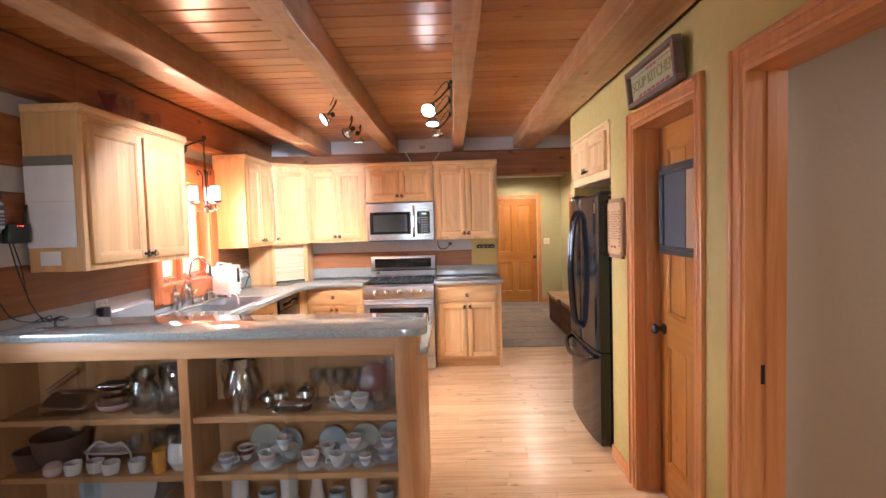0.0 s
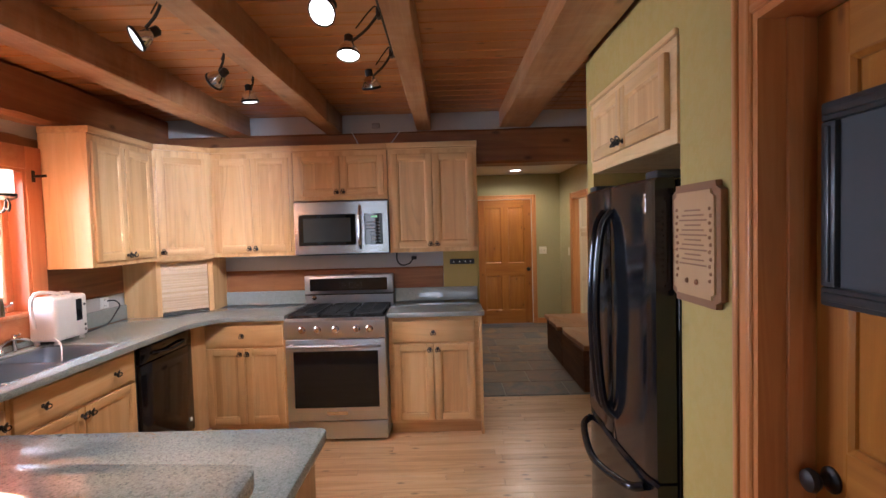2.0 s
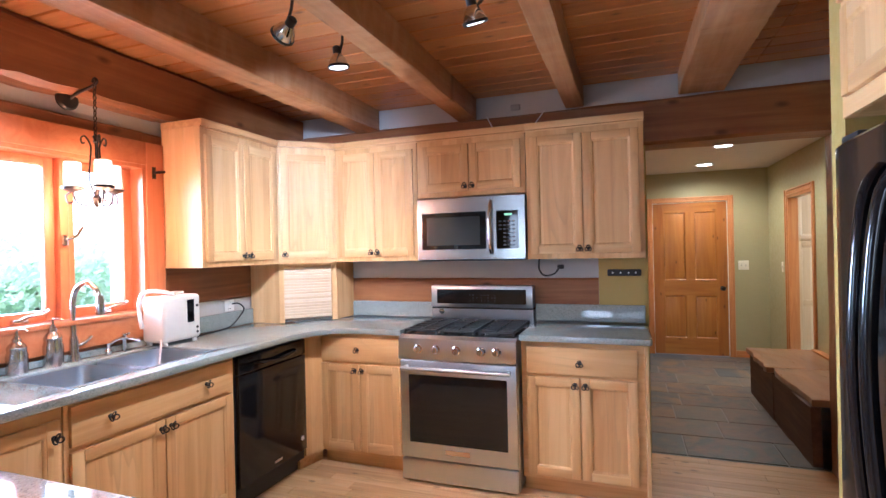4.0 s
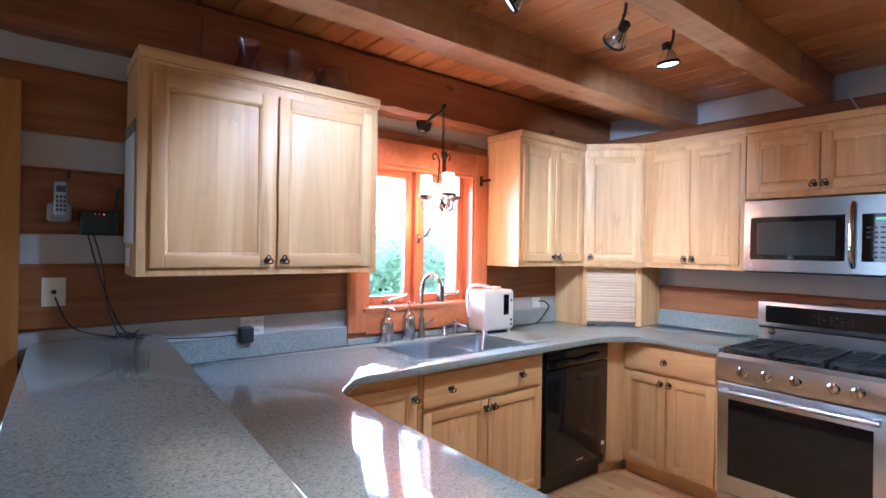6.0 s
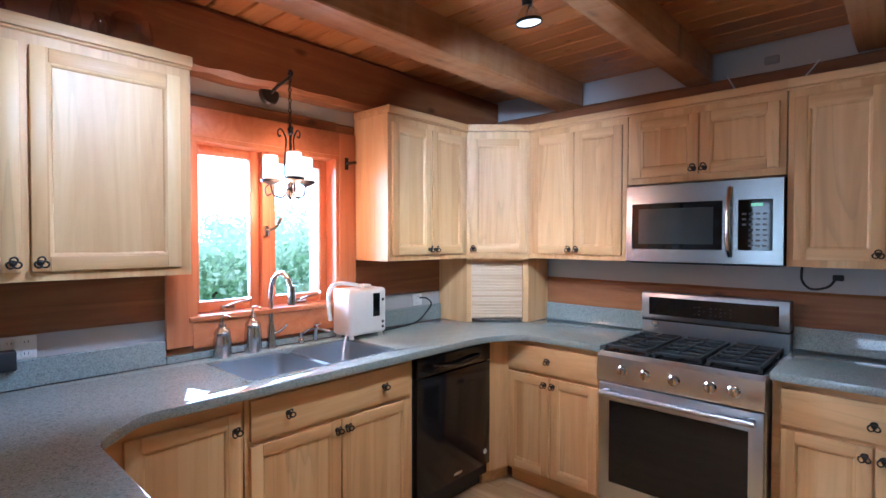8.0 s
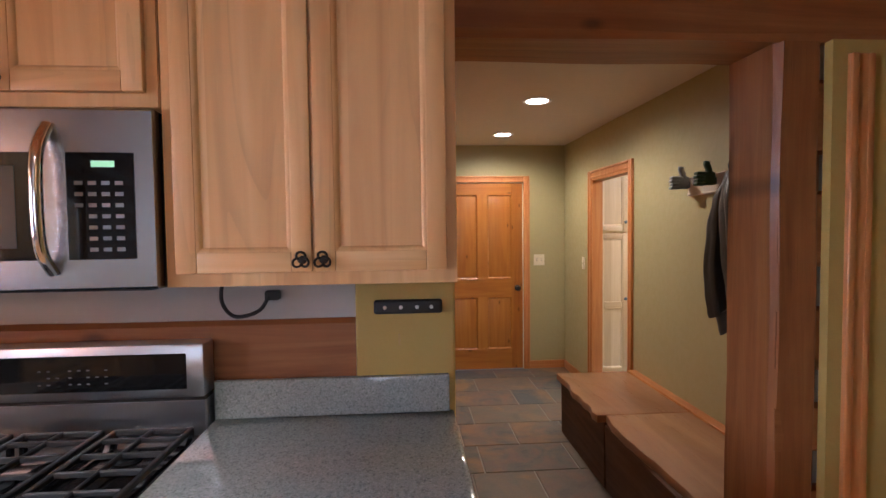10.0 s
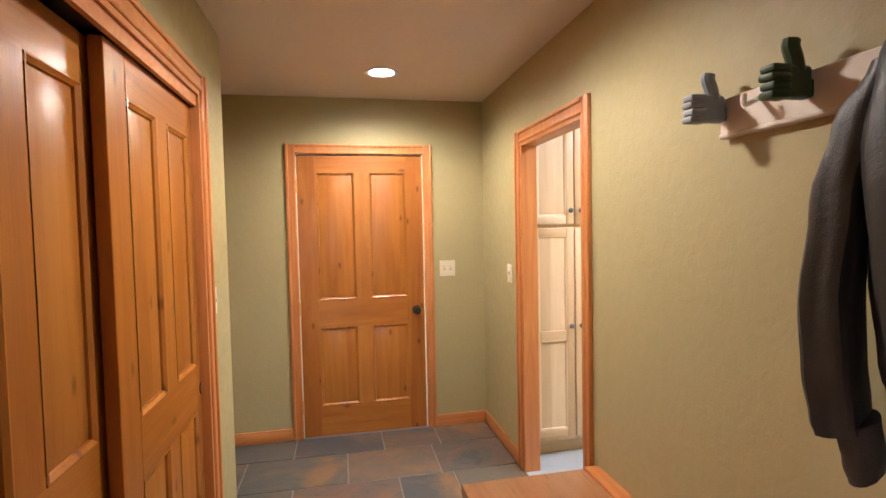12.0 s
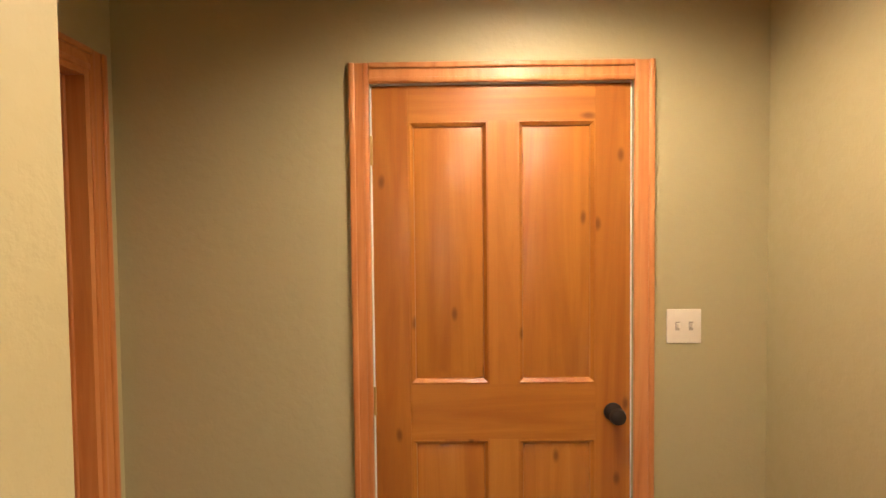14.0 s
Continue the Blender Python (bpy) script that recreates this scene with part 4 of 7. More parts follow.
part("oven_handle", bm, M_STEEL, odoor)
for x in (0.05, 0.712):
    part("handle_post", blk(x - 0.014, x + 0.014, -0.055, 0.0, 0.73, 0.754, 0.005, 2), M_STEEL, odoor)
part("badge", blk(0.30, 0.46, -0.0075, -0.005, 0.205, 0.235, 0.002, 1), M_CHROME, odoor)
bm = bmesh.new()
vs = [[bm.verts.new((x, y, z)) for y, z in ((-0.018, 0.795), (-0.022, 0.81), (-0.012, 0.925), (0.02, 0.945), (0.05, 0.945), (0.05, 0.795))] for x in (0.0, 0.762)]
for k in range(6):
    bm.faces.new((vs[0][k], vs[0][(k + 1) % 6], vs[1][(k + 1) % 6], vs[1][k]))
bm.faces.new(vs[0])
bm.faces.new(vs[1])
cpanel = part("control_panel", bm, M_STEEL, rg)
for x in (0.137, 0.254, 0.390, 0.548, 0.644):
    bm = lathe(bmesh.new(), [(0.028, 0), (0.028, 0.004), (0.021, 0.008), (0.021, 0.028), (0.018, 0.034), (0.002, 0.035)], (x, -0.016, 0.862), 20, "Y")
    box(bm, x - 0.005, x + 0.005, -0.062, -0.04, 0.845, 0.879, 0.003, 1)
    part("burner_knob", bm, M_CHROME, cpanel)
part("cooktop", blk(0.01, 0.752, 0.02, 0.575, 0.925, 0.948, 0.006, 2), M_BLACK, rg)
for gx in (0.02, 0.268, 0.516):
    bm = bmesh.new()
    for y in (0.035, 0.545):
        box(bm, gx, gx + 0.226, y, y + 0.014, 0.962, 0.978, 0.003, 1)
    for x in (gx, gx + 0.212):
        box(bm, x, x + 0.014, 0.035, 0.559, 0.962, 0.978, 0.003, 1)
    for j in range(5):
        y = 0.10 + j * 0.095
        box(bm, gx + 0.01, gx + 0.216, y, y + 0.010, 0.966, 0.981, 0.003, 1)
    box(bm, gx + 0.108, gx + 0.118, 0.04, 0.555, 0.966, 0.981, 0.003, 1)
    for x in (gx, gx + 0.212):
        for y in (0.035, 0.545):
            box(bm, x, x + 0.014, y, y + 0.014, 0.948, 0.964)
    part("grate", bm, M_CAST, rg, "black cast-iron grate")
for x, y, r in ((0.135, 0.16, 0.045), (0.135, 0.42, 0.035), (0.38, 0.29, 0.05), (0.63, 0.16, 0.05), (0.63, 0.42, 0.035)):
    part("burner", lathe(bmesh.new(), [(r, 0), (r, 0.008), (r * 0.7, 0.014), (r * 0.65, 0.018), (0.002, 0.02)], (x, y, 0.947), 18), M_CAST, rg)
bm = blk(0.0, 0.762, 0.60, 0.665, 0.90, 1.045, 0.004, 1)
back = part("backguard", bm, M_STEEL, rg)
part("control_head", blk(-0.002, 0.764, 0.585, 0.668, 1.055, 1.215, 0.008, 2), M_STEEL, back)
part("gap_strip", blk(0.002, 0.76, 0.60, 0.66, 1.043, 1.058), M_BLACKMATT, back)
dsp = part("display", blk(0.045, 0.715, 0.581, 0.586, 1.082, 1.188, 0.003, 1), M_BLACKGLASS, back)
bm = bmesh.new()
for i, x in enumerate((0.30, 0.325, 0.35, 0.385, 0.41, 0.435, 0.46, 0.485)):
    for z in (1.105, 1.125, 1.145):
        if (i * 3 + int(z * 100)) % 4:
            box(bm, x, x + 0.009, 0.5795, 0.5808, z, z + 0.003)
part("display_marks", bm, M_DIMMARK, dsp, "rows of small white marks")
part("logo_plate", lathe(bmesh.new(), [(0.022, 0), (0.02, 0.002), (0.001, 0.003)], (0.075, 0.60, 1.022), 16, "Y"), M_CHROME, back)

# microwave
mw = thing("microwave_oven", "stainless steel microwave mounted over the range", "microwave", pose(-0.95, 5.565, 1.41))
part("body", blk(0.0, 0.757, 0.035, 0.35, 0.0, 0.428, 0.003, 1), M_BLACKMATT, mw)
bm = bmesh.new()
n = 16
rows = []
for k in range(n + 1):
    x = 0.757 * k / n
    bow = -0.022 * (1 - (2 * k / n - 1) ** 2)
    rows.append([bm.verts.new((x, y, z)) for y, z in ((0.036, 0.0), (bow + 0.006, 0.0), (bow, 0.006), (bow, 0.422), (bow + 0.006, 0.428), (0.036, 0.428))])
for a, b in zip(rows, rows[1:]):
    for k in range(6):
        bm.faces.new((a[k], a[(k + 1) % 6], b[(k + 1) % 6], b[k]))
bm.faces.new(rows[0])
bm.faces.new(rows[-1])
mdoor = part("front", bm, M_STEELDARK, mw)


def bowed(x0, x1, z0, z1, lift):
    """A panel that follows the bowed front."""
    bm = bmesh.new()
    rows = []
    for k in range(9):
        x = x0 + (x1 - x0) * k / 8
        bow = -0.022 * (1 - (2 * x / 0.757 - 1) ** 2)
        rows.append([bm.verts.new((x, y, z)) for y, z in ((bow + 0.002, z0), (bow - lift, z0 + 0.002), (bow - lift, z1 - 0.002), (bow + 0.002, z1))])
    for a, b in zip(rows, rows[1:]):
        for k in range(4):
            bm.faces.new((a[k], a[(k + 1) % 4], b[(k + 1) % 4], b[k]))
    bm.faces.new(rows[0])
    bm.faces.new(rows[-1])
    return bm


part("window", bowed(0.035, 0.50, 0.072, 0.325, 0.003), M_BLACKGLASS, mdoor)
part("window_mesh", bowed(0.075, 0.46, 0.10, 0.295, 0.0042), plain("mesh_grey", (0.04, 0.045, 0.045), 0.15), mdoor, "grey perforated door screen")
keys = part("keypad", bowed(0.57, 0.715, 0.072, 0.325, 0.003), M_BLACKGLASS, mdoor)
bm = bmesh.new()
for r in range(7):
    for c in range(4):
        x, z = 0.588 + c * 0.029, 0.092 + r * 0.026
        bow = -0.022 * (1 - (2 * x / 0.757 - 1) ** 2)
        if not (r < 4 and c == 0):
            box(bm, x, x + 0.018, bow - 0.0045, bow - 0.003, z, z + 0.009)
part("key_marks", bm, plain("grey_marks", (0.22, 0.23, 0.24), 0.5), keys)
part("clock", bowed(0.625, 0.675, 0.288, 0.306, 0.0045), M_DISPLAY, keys, "small green digits")
bm = tube(bmesh.new(), [(0.535, -0.02, 0.045), (0.535, -0.058, 0.10), (0.535, -0.066, 0.21), (0.535, -0.058, 0.32), (0.535, -0.02, 0.385)], 0.0135, 16)
part("handle", bm, M_CHROME, mdoor)
part("logo_plate", lathe(bmesh.new(), [(0.012, 0), (0.011, 0.002), (0.001, 0.003)], (0.04, -0.003, 0.035), 14, "Y"), M_CHROME, mdoor)
part("vent_strip", blk(0.02, 0.737, 0.02, 0.2, -0.006, 0.002), M_BLACKMATT, mw)

# refrigerator
fr = thing("refrigerator", "gloss black french-door refrigerator with freezer drawer in its niche", "refrigerator", pose(0.972, 4.0, 0, 0, 0, -90))
part("body", blk(0.0, 0.81, 0.085, 0.80, 0.03, 1.745, 0.008, 2), M_BLACK, fr)


def curved_front(x0, x1, z0, z1, whole=0.81, depth=0.02):
    """A refrigerator door with a gently curved face."""
    bm = bmesh.new()
    rows = []
    for k in range(11):
        x = x0 + (x1 - x0) * k / 10
        bow = -depth * (1 - (2 * x / whole - 1) ** 2)
        e = 0.010 if k in (0, 10) else 0.0
        rows.append([bm.verts.new((x, y, z)) for y, z in ((0.078, z0), (bow + 0.010 + e, z0), (bow + e, z0 + 0.010), (bow + e, z1 - 0.010), (bow + 0.010 + e, z1), (0.078, z1))])
    for a, b in zip(rows, rows[1:]):
        for k in range(6):
            bm.faces.new((a[k], a[(k + 1) % 6], b[(k + 1) % 6], b[k]))
    bm.faces.new(rows[0])
    bm.faces.new(rows[-1])
    return bm


for a, b, hx in ((0.0, 0.402, 0.352), (0.408, 0.81, 0.458)):
    d = part("door", curved_front(a, b, 0.70, 1.75), M_BLACK, fr)
    s = 1 if hx > 0.4 else -1
    part("handle", tube(bmesh.new(), [(hx, -0.018, 0.80), (hx - s * 0.015, -0.062, 0.88), (hx - s * 0.02, -0.085, 1.23), (hx - s * 0.015, -0.062, 1.56), (hx, -0.018, 1.65)], 0.016, 16), M_BLACK, d)
d = part("freezer_drawer", curved_front(0.0, 0.81, 0.06, 0.69), M_BLACK, fr)
part("handle", tube(bmesh.new(), [(0.07, -0.01, 0.655), (0.13, -0.06, 0.635), (0.40, -0.095, 0.605), (0.68, -0.06, 0.635), (0.74, -0.01, 0.655)], 0.016, 16), M_BLACK, d)
part("badge", blk(0.752, 0.768, -0.0065, -0.001, 1.63, 1.70, 0.002, 1), M_CHROME, fr)
part("hinge_cover", blk(0.70, 0.805, 0.02, 0.12, 1.75, 1.778, 0.008, 2), M_BLACKMATT, fr)
part("hinge_cover", blk(0.005, 0.11, 0.02, 0.12, 1.75, 1.778, 0.008, 2), M_BLACKMATT, fr)
for x in (0.04, 0.77):
    part("foot", lathe(bmesh.new(), [(0.025, 0), (0.02, 0.06)], (x, 0.12, 0), 12), M_BLACKMATT, fr)
# cabinet over the refrigerator
cf = thing("wall_cabinet", "pale maple two-door cabinet above the black refrigerator", "cabinet", pose(1.052, 4.155, 1.86, 0, 0, -90), "kitchen wall cabinets")
part("body", blk(0.0, 0.98, 0.012, 0.5, 0.0, 0.35, 0.002, 1), M_CAB, cf)
part("face_frame", blk(0.0, 0.98, 0.0, 0.012, 0.0, 0.352, 0.002, 1), M_CABH, cf)
panel_front(cf, 0.05, 0.486, 0.055, 0.315, [(0.462, 0.085)])
panel_front(cf, 0.494, 0.93, 0.055, 0.315, [(0.518, 0.085)])
bm = bmesh.new()
box(bm, -0.004, 0.988, -0.012, 0.006, 0.353, 0.375, 0.004, 1)
part("crown", bm, M_CABH, cf)

# ---- window, doors and trim ----


def strip_trim(name, parent, m, length, mat, width=0.072, label=""):
    """A moulded casing strip: along local z, its width along x, its face along -y."""
    bm = bmesh.new()
    box(bm, 0, width, -0.012, 0, 0, length, 0.002, 1)
    box(bm, 0, width * 0.30, -0.021, -0.008, 0, length, 0.007, 3)
    box(bm, width * 0.72, width - 0.003, -0.0145, -0.008, 0, length, 0.004, 2)
    return part(name, bm, mat, parent, label, m)


def casing(name, label, a, b, top, m, mats, width=0.072, depth=0.14, jamb=True, stop=True):
    """Casing and jambs round an opening from a to b along local x, its face along -y."""
    t = thing(name, label, "door trim", m)
    tagged(t, kind="structure")
    strip_trim("casing", t, pose(a - width, 0, 0), top + width, mats[0], width)
    strip_trim("casing", t, pose(b + width, 0, 0) @ Matrix.Diagonal((-1, 1, 1, 1)), top + width, mats[0], width)
    strip_trim("head_casing", t, pose(a - 0.001, 0, top + width, 0, 90, 0), b - a + 0.002, mats[1], width)
    if jamb:
        part("jamb", blk(a, a + 0.02, -0.006, depth, 0, top), mats[0], t)
        part("jamb", blk(b - 0.02, b, -0.006, depth, 0, top), mats[0], t)
        part("head_jamb", blk(a + 0.02, b - 0.02, -0.006, depth, top - 0.02, top), mats[1], t)
    if stop:
        part("stop", blk(a + 0.02, a + 0.032, depth * 0.45, depth * 0.72, 0, top - 0.02, 0.002, 1), mats[0], t)
        part("stop", blk(b - 0.032, b - 0.02, depth * 0.45, depth * 0.72, 0, top - 0.02, 0.002, 1), mats[0], t)
    return t


def panel_door(name, label, w, h, m, mats, panels, thick=0.036, category="door"):
    """A frame-and-panel door with raised panels: x 0 to w, its face along -y at 0."""
    d = thing(name, label, category, m)
    part("core", blk(0.004, w - 0.004, 0.012, thick - 0.008, 0.004, h - 0.004), mats[0], d)
    xs = sorted({p[0] for p in panels} | {p[1] for p in panels})
    zs = sorted({p[2] for p in panels} | {p[3] for p in panels})
    for a, b in [(0, xs[0])] + [(xs[k], xs[k + 1]) for k in range(1, len(xs) - 1, 2)] + [(xs[-1], w)]:
        if a in (0,) or b == w:
            part("stile", blk(a, b, 0, thick, 0, h, 0.002, 1), mats[0], d)
        else:
            for z0, z1 in {(p[2], p[3]) for p in panels}:
                part("mullion", blk(a, b, 0.0, thick, z0, z1), mats[0], d)
    for z0, z1 in [(0, zs[0])] + [(zs[k], zs[k + 1]) for k in range(1, len(zs) - 1, 2)] + [(zs[-1], h)]:
        part("rail", blk(xs[0], xs[-1], 0.0, thick, z0, z1, 0.0, 1), mats[1], d)
    for x0, x1, z0, z1 in panels:
        bm = bmesh.new()
        e = 0.036
        for s in (1, -1):
            f0 = 0.014 if s == 1 else thick - 0.014
            f1 = 0.004 if s == 1 else thick - 0.004
            x0, x1, z0, z1 = (x0 + 0.016, x1 - 0.016, z0 + 0.016, z1 - 0.016) if s == 1 else (x0, x1, z0, z1)
            o = [bm.verts.new(p) for p in ((x0, f0, z0), (x1, f0, z0), (x1, f0, z1), (x0, f0, z1))]
            i = [bm.verts.new(p) for p in ((x0 + e, f1, z0 + e), (x1 - e, f1, z0 + e), (x1 - e, f1, z1 - e), (x0 + e, f1, z1 - e))]
            for k in range(4):
                bm.faces.new((o[k], o[(k + 1) % 4], i[(k + 1) % 4], i[k]))
            bm.faces.new(i)
        pan = part("panel", bm, mats[0], d)
        x0, x1, z0, z1 = x0 - 0.016, x1 + 0.016, z0 - 0.016, z1 + 0.016
        bm = bmesh.new()
        rings = []
        for e2, y2 in ((0.0, -0.002), (0.006, -0.003), (0.017, 0.005), (0.019, 0.013)):
            rings.append([bm.verts.new(p) for p in ((x0 + e2, y2, z0 + e2), (x1 - e2, y2, z0 + e2), (x1 - e2, y2, z1 - e2), (x0 + e2, y2, z1 - e2))])
        for o, i in zip(rings, rings[1:]):
            for k in range(4):
                bm.faces.new((o[k], o[(k + 1) % 4], i[(k + 1) % 4], i[k]))
        part("bead", bm, mats[0], pan)
    return d


def door_knob(parent, x, z, side=-1, y=0.0):
    bm = lathe(bmesh.new(), [(0.032, 0), (0.032, 0.005), (0.026, 0.010), (0.012, 0.014), (0.011, 0.030), (0.022, 0.038), (0.029, 0.050), (0.026, 0.062), (0.014, 0.068), (0.002, 0.069)], (0, 0, 0), 20, "Y")
    return part("door_knob", bm, M_IRON, parent, "dark oil-rubbed bronze knob", pose(x, y, z))


FIRS_Y, FIRS_X = (M_FIR, M_FIRY), (M_FIR, M_FIRX)
TURN_E = pose(EW, 0, 0, 0, 0, -90)
# openings of the east wall: local x runs towards -y
casing("trim_pantry", "orange fir casing round the pantry door", -PD[1], -PD[0], PD[3], TURN_E, (M_FIR, M_FIRX))
c2 = casing("trim_side_room", "orange fir casing round the side room doorway", -D2[1], -D2[0], D2[3], TURN_E, (M_FIR, M_FIRX), 0.078)
part("strike_plate", blk(-D2[1] + 0.0195, -D2[1] + 0.0225, 0.05, 0.085, 0.985, 1.055), M_IRON, c2, "black strike plate")
pw = PD[1] - PD[0] - 0.044
pantry = panel_door("door_1", "closed knotty alder pantry door with a framed board", pw, PD[3] - 0.03, pose(1.198, PD[1] - 0.022, 0.008, 0, 0, -90), (M_ALDER, M_ALDERH),
                    [(0.10, 0.325, 1.04, 1.96), (0.405, pw - 0.10, 1.04, 1.96), (0.10, 0.325, 0.20, 0.875), (0.405, pw - 0.10, 0.20, 0.875)])
tagged(pantry, kind="structure")
door_knob(pantry, 0.055, 0.955)
board = thing("notice_board", "charcoal framed notice board, half slate and half cork", "board", pose(1.197, 2.70, 1.39, 0, 0, -90))
for a, b, c, d in ((0, 0.70, 0, 0.045), (0, 0.70, 0.435, 0.48), (0, 0.045, 0.045, 0.435), (0.655, 0.70, 0.045, 0.435)):
    bm = blk(a, b, -0.022, 0, c, d, 0.006, 2)
    box(bm, a + 0.012, b - 0.012, -0.028, -0.015, c + 0.012, d - 0.012, 0.005, 2)
    part("frame", bm, M_FRAMEDARK, board)
part("slate_panel", blk(0.045, 0.297, -0.008, -0.001, 0.045, 0.435), M_GREYPANEL, board)
part("cork_panel", blk(0.304, 0.655, -0.009, -0.001, 0.045, 0.435), M_CORK, board)
part("divider", blk(0.297, 0.304, -0.012, -0.001, 0.045, 0.435), M_FRAMEDARK, board)


def lettering(text, size, m, material, parent, label):
    cu = bpy.data.curves.new("lettering", "FONT")
    cu.body, cu.size, cu.align_x, cu.align_y, cu.extrude = text, size, "CENTER", "CENTER", 0.001
    tmp = new("lettering_curve", cu)
    me = bpy.data.meshes.new_from_object(tmp.evaluated_get(bpy.context.evaluated_depsgraph_get()))
    bpy.data.objects.remove(tmp)
    me.materials.append(material)
    ob = new("lettering", me)
    ob.parent = parent
    ob.matrix_basis = m
    return tagged(ob, label)


sign = thing("kitchen_sign", "brown framed vintage kitchen sign resting on the door casing", "sign", pose(1.048, 2.675, 2.187, 6, 0, -90))
for a, b, c, d in ((0, 0.60, 0, 0.028), (0, 0.60, 0.167, 0.195), (0, 0.028, 0.028, 0.167), (0.572, 0.60, 0.028, 0.167)):
    part("frame", blk(a, b, -0.045, 0, c, d, 0.003, 1), M_BROWNFRAME, sign)
part("sheet", blk(0.028, 0.572, -0.022, -0.014, 0.028, 0.167), plain("aged_cream", (0.36, 0.30, 0.15), 0.7), sign)
M_OLIVEINK, M_REDINK = plain("olive_ink", (0.22, 0.19, 0.03), 0.7), plain("red_ink", (0.35, 0.04, 0.03), 0.7)
lettering("SOUP KITCHEN", 0.074, pose(0.30, -0.023, 0.10, 90, 0, 0), M_OLIVEINK, sign, "olive green capital lettering")
bm = bmesh.new()
for k in range(7):
    box(bm, 0.12 + k * 0.055, 0.16 + k * 0.055, -0.0235, -0.022, 0.040, 0.052)
for k in range(3):
    box(bm, 0.24 + k * 0.045, 0.275 + k * 0.045, -0.0235, -0.022, 0.145, 0.155)
part("small_print", bm, M_REDINK, sign, "rows of small red print")
bm = bmesh.new()
box(bm, 0.05, 0.22, -0.0235, -0.022, 0.148, 0.151)
box(bm, 0.39, 0.55, -0.0235, -0.022, 0.148, 0.151)
part("ornament_line", bm, M_BROWNFRAME, sign)

pl = thing("wall_plaque", "carved wooden verse plaque on the yellow wall", "plaque", pose(1.058, 3.185, 1.345, 0, 0, -90))


def notched(w, h, n, y0, y1):
    bm = bmesh.new()
    pts = [(n, 0), (w - n, 0), (w - n * 0.9, n * 0.6), (w, n), (w, h - n), (w - n * 0.9, h - n * 0.6), (w - n, h), (n, h), (n * 0.9, h - n * 0.6), (0, h - n), (0, n), (n * 0.9, n * 0.6)]
    a = [bm.verts.new((x, y0, z)) for x, z in pts]
    b = [bm.verts.new((x, y1, z)) for x, z in pts]
    bm.faces.new(a)
    bm.faces.new(b)
    for k in range(len(a)):
        bm.faces.new((a[k], a[(k + 1) % len(a)], b[(k + 1) % len(a)], b[k]))
    return bm


part("backing", notched(0.30, 0.37, 0.028, -0.02, 0), M_PLAQUE, pl)
face = part("carved_face", notched(0.25, 0.32, 0.02, -0.026, -0.0195), M_PARCH, pl, "", pose(0.025, 0, 0.025))
bm = bmesh.new()
for r in range(12):
    z = 0.26 - r * 0.015
    half = 0.05 + 0.018 * ((r * 7) % 3)
    box(bm, 0.125 - half, 0.125 + half, -0.0272, -0.026, z, z + 0.005)
for k in range(11):
    for x in (0.022, 0.228):
        ball(bm, (x + 0.006 * (k % 2), -0.026, 0.055 + k * 0.021), 0.006, 6)
for x in (0.09, 0.15):
    ball(bm, (x, -0.026, 0.045), 0.009, 6)
part("carving", bm, M_PLAQUE, face, "dark carved lines and leaves")

# kitchen window
wn = thing("window_1", "orange fir double casement window over the sink", "window", pose(WX, WIN[0], WIN[2], 0, 0, 90))
tagged(wn, kind="structure")
ww, wh = WIN[1] - WIN[0], WIN[3] - WIN[2]
for a, b in ((-0.115, 0.0), (ww, ww + 0.115)):
    part("casing", blk(a, b, -0.028, 0.0, -0.115, wh + 0.135, 0.004, 2), M_WINWOOD, wn)
part("head_casing", blk(-0.0005, ww + 0.0005, -0.027, 0.0, wh, wh + 0.135, 0.004, 2), M_WINWOODY, wn, "", None)
part("apron", blk(-0.0005, ww + 0.0005, -0.027, 0.0, -0.13, -0.004, 0.004, 2), M_WINWOODY, wn)
part("window_sill", blk(-0.02, ww + 0.02, -0.042, 0.25, -0.004, 0.022, 0.005, 2), M_WINWOODY, wn)
for a, b in ((0.0, 0.022), (ww - 0.022, ww)):
    part("jamb", blk(a, b, -0.02, 0.26, 0.022, wh), M_WINWOOD, wn)
part("head_jamb", blk(0.022, ww - 0.022, -0.02, 0.26, wh - 0.022, wh), M_WINWOODY, wn)
part("mullion", blk(ww / 2 - 0.034, ww / 2 + 0.014, 0.04, 0.14, 0.022, wh - 0.022, 0.004, 1), M_WINWOOD, wn)
for a, b in ((0.022, ww / 2 - 0.034), (ww / 2 + 0.014, ww - 0.022)):
    sash = bmesh.new()
    for c, d in ((a, a + 0.048), (b - 0.048, b)):
        box(sash, c, d, 0.075, 0.115, 0.022, wh - 0.022, 0.005, 2)
    for c, d in ((0.022, 0.075), (wh - 0.07, wh - 0.022)):
        box(sash, a + 0.048, b - 0.048, 0.076, 0.114, c, d, 0.005, 2)
    sash = part("window_frame", sash, M_WINWOOD, wn)
    pane = part("pane", blk(a + 0.045, b - 0.045, 0.093, 0.097, 0.07, wh - 0.065), M_PANE, sash)
    pane.visible_shadow = False
    cx = (a + b) / 2
    crank = bmesh.new()
    box(crank, cx - 0.035, cx + 0.035, 0.045, 0.075, 0.022, 0.05, 0.008, 2)
    tube(crank, [(cx, 0.05, 0.045), (cx + 0.03, 0.03, 0.06), (cx + 0.09, 0.02, 0.07), (cx + 0.105, 0.01, 0.085)], 0.007, 8)
    part("crank", crank, M_NICKEL, wn)
latch = bmesh.new()
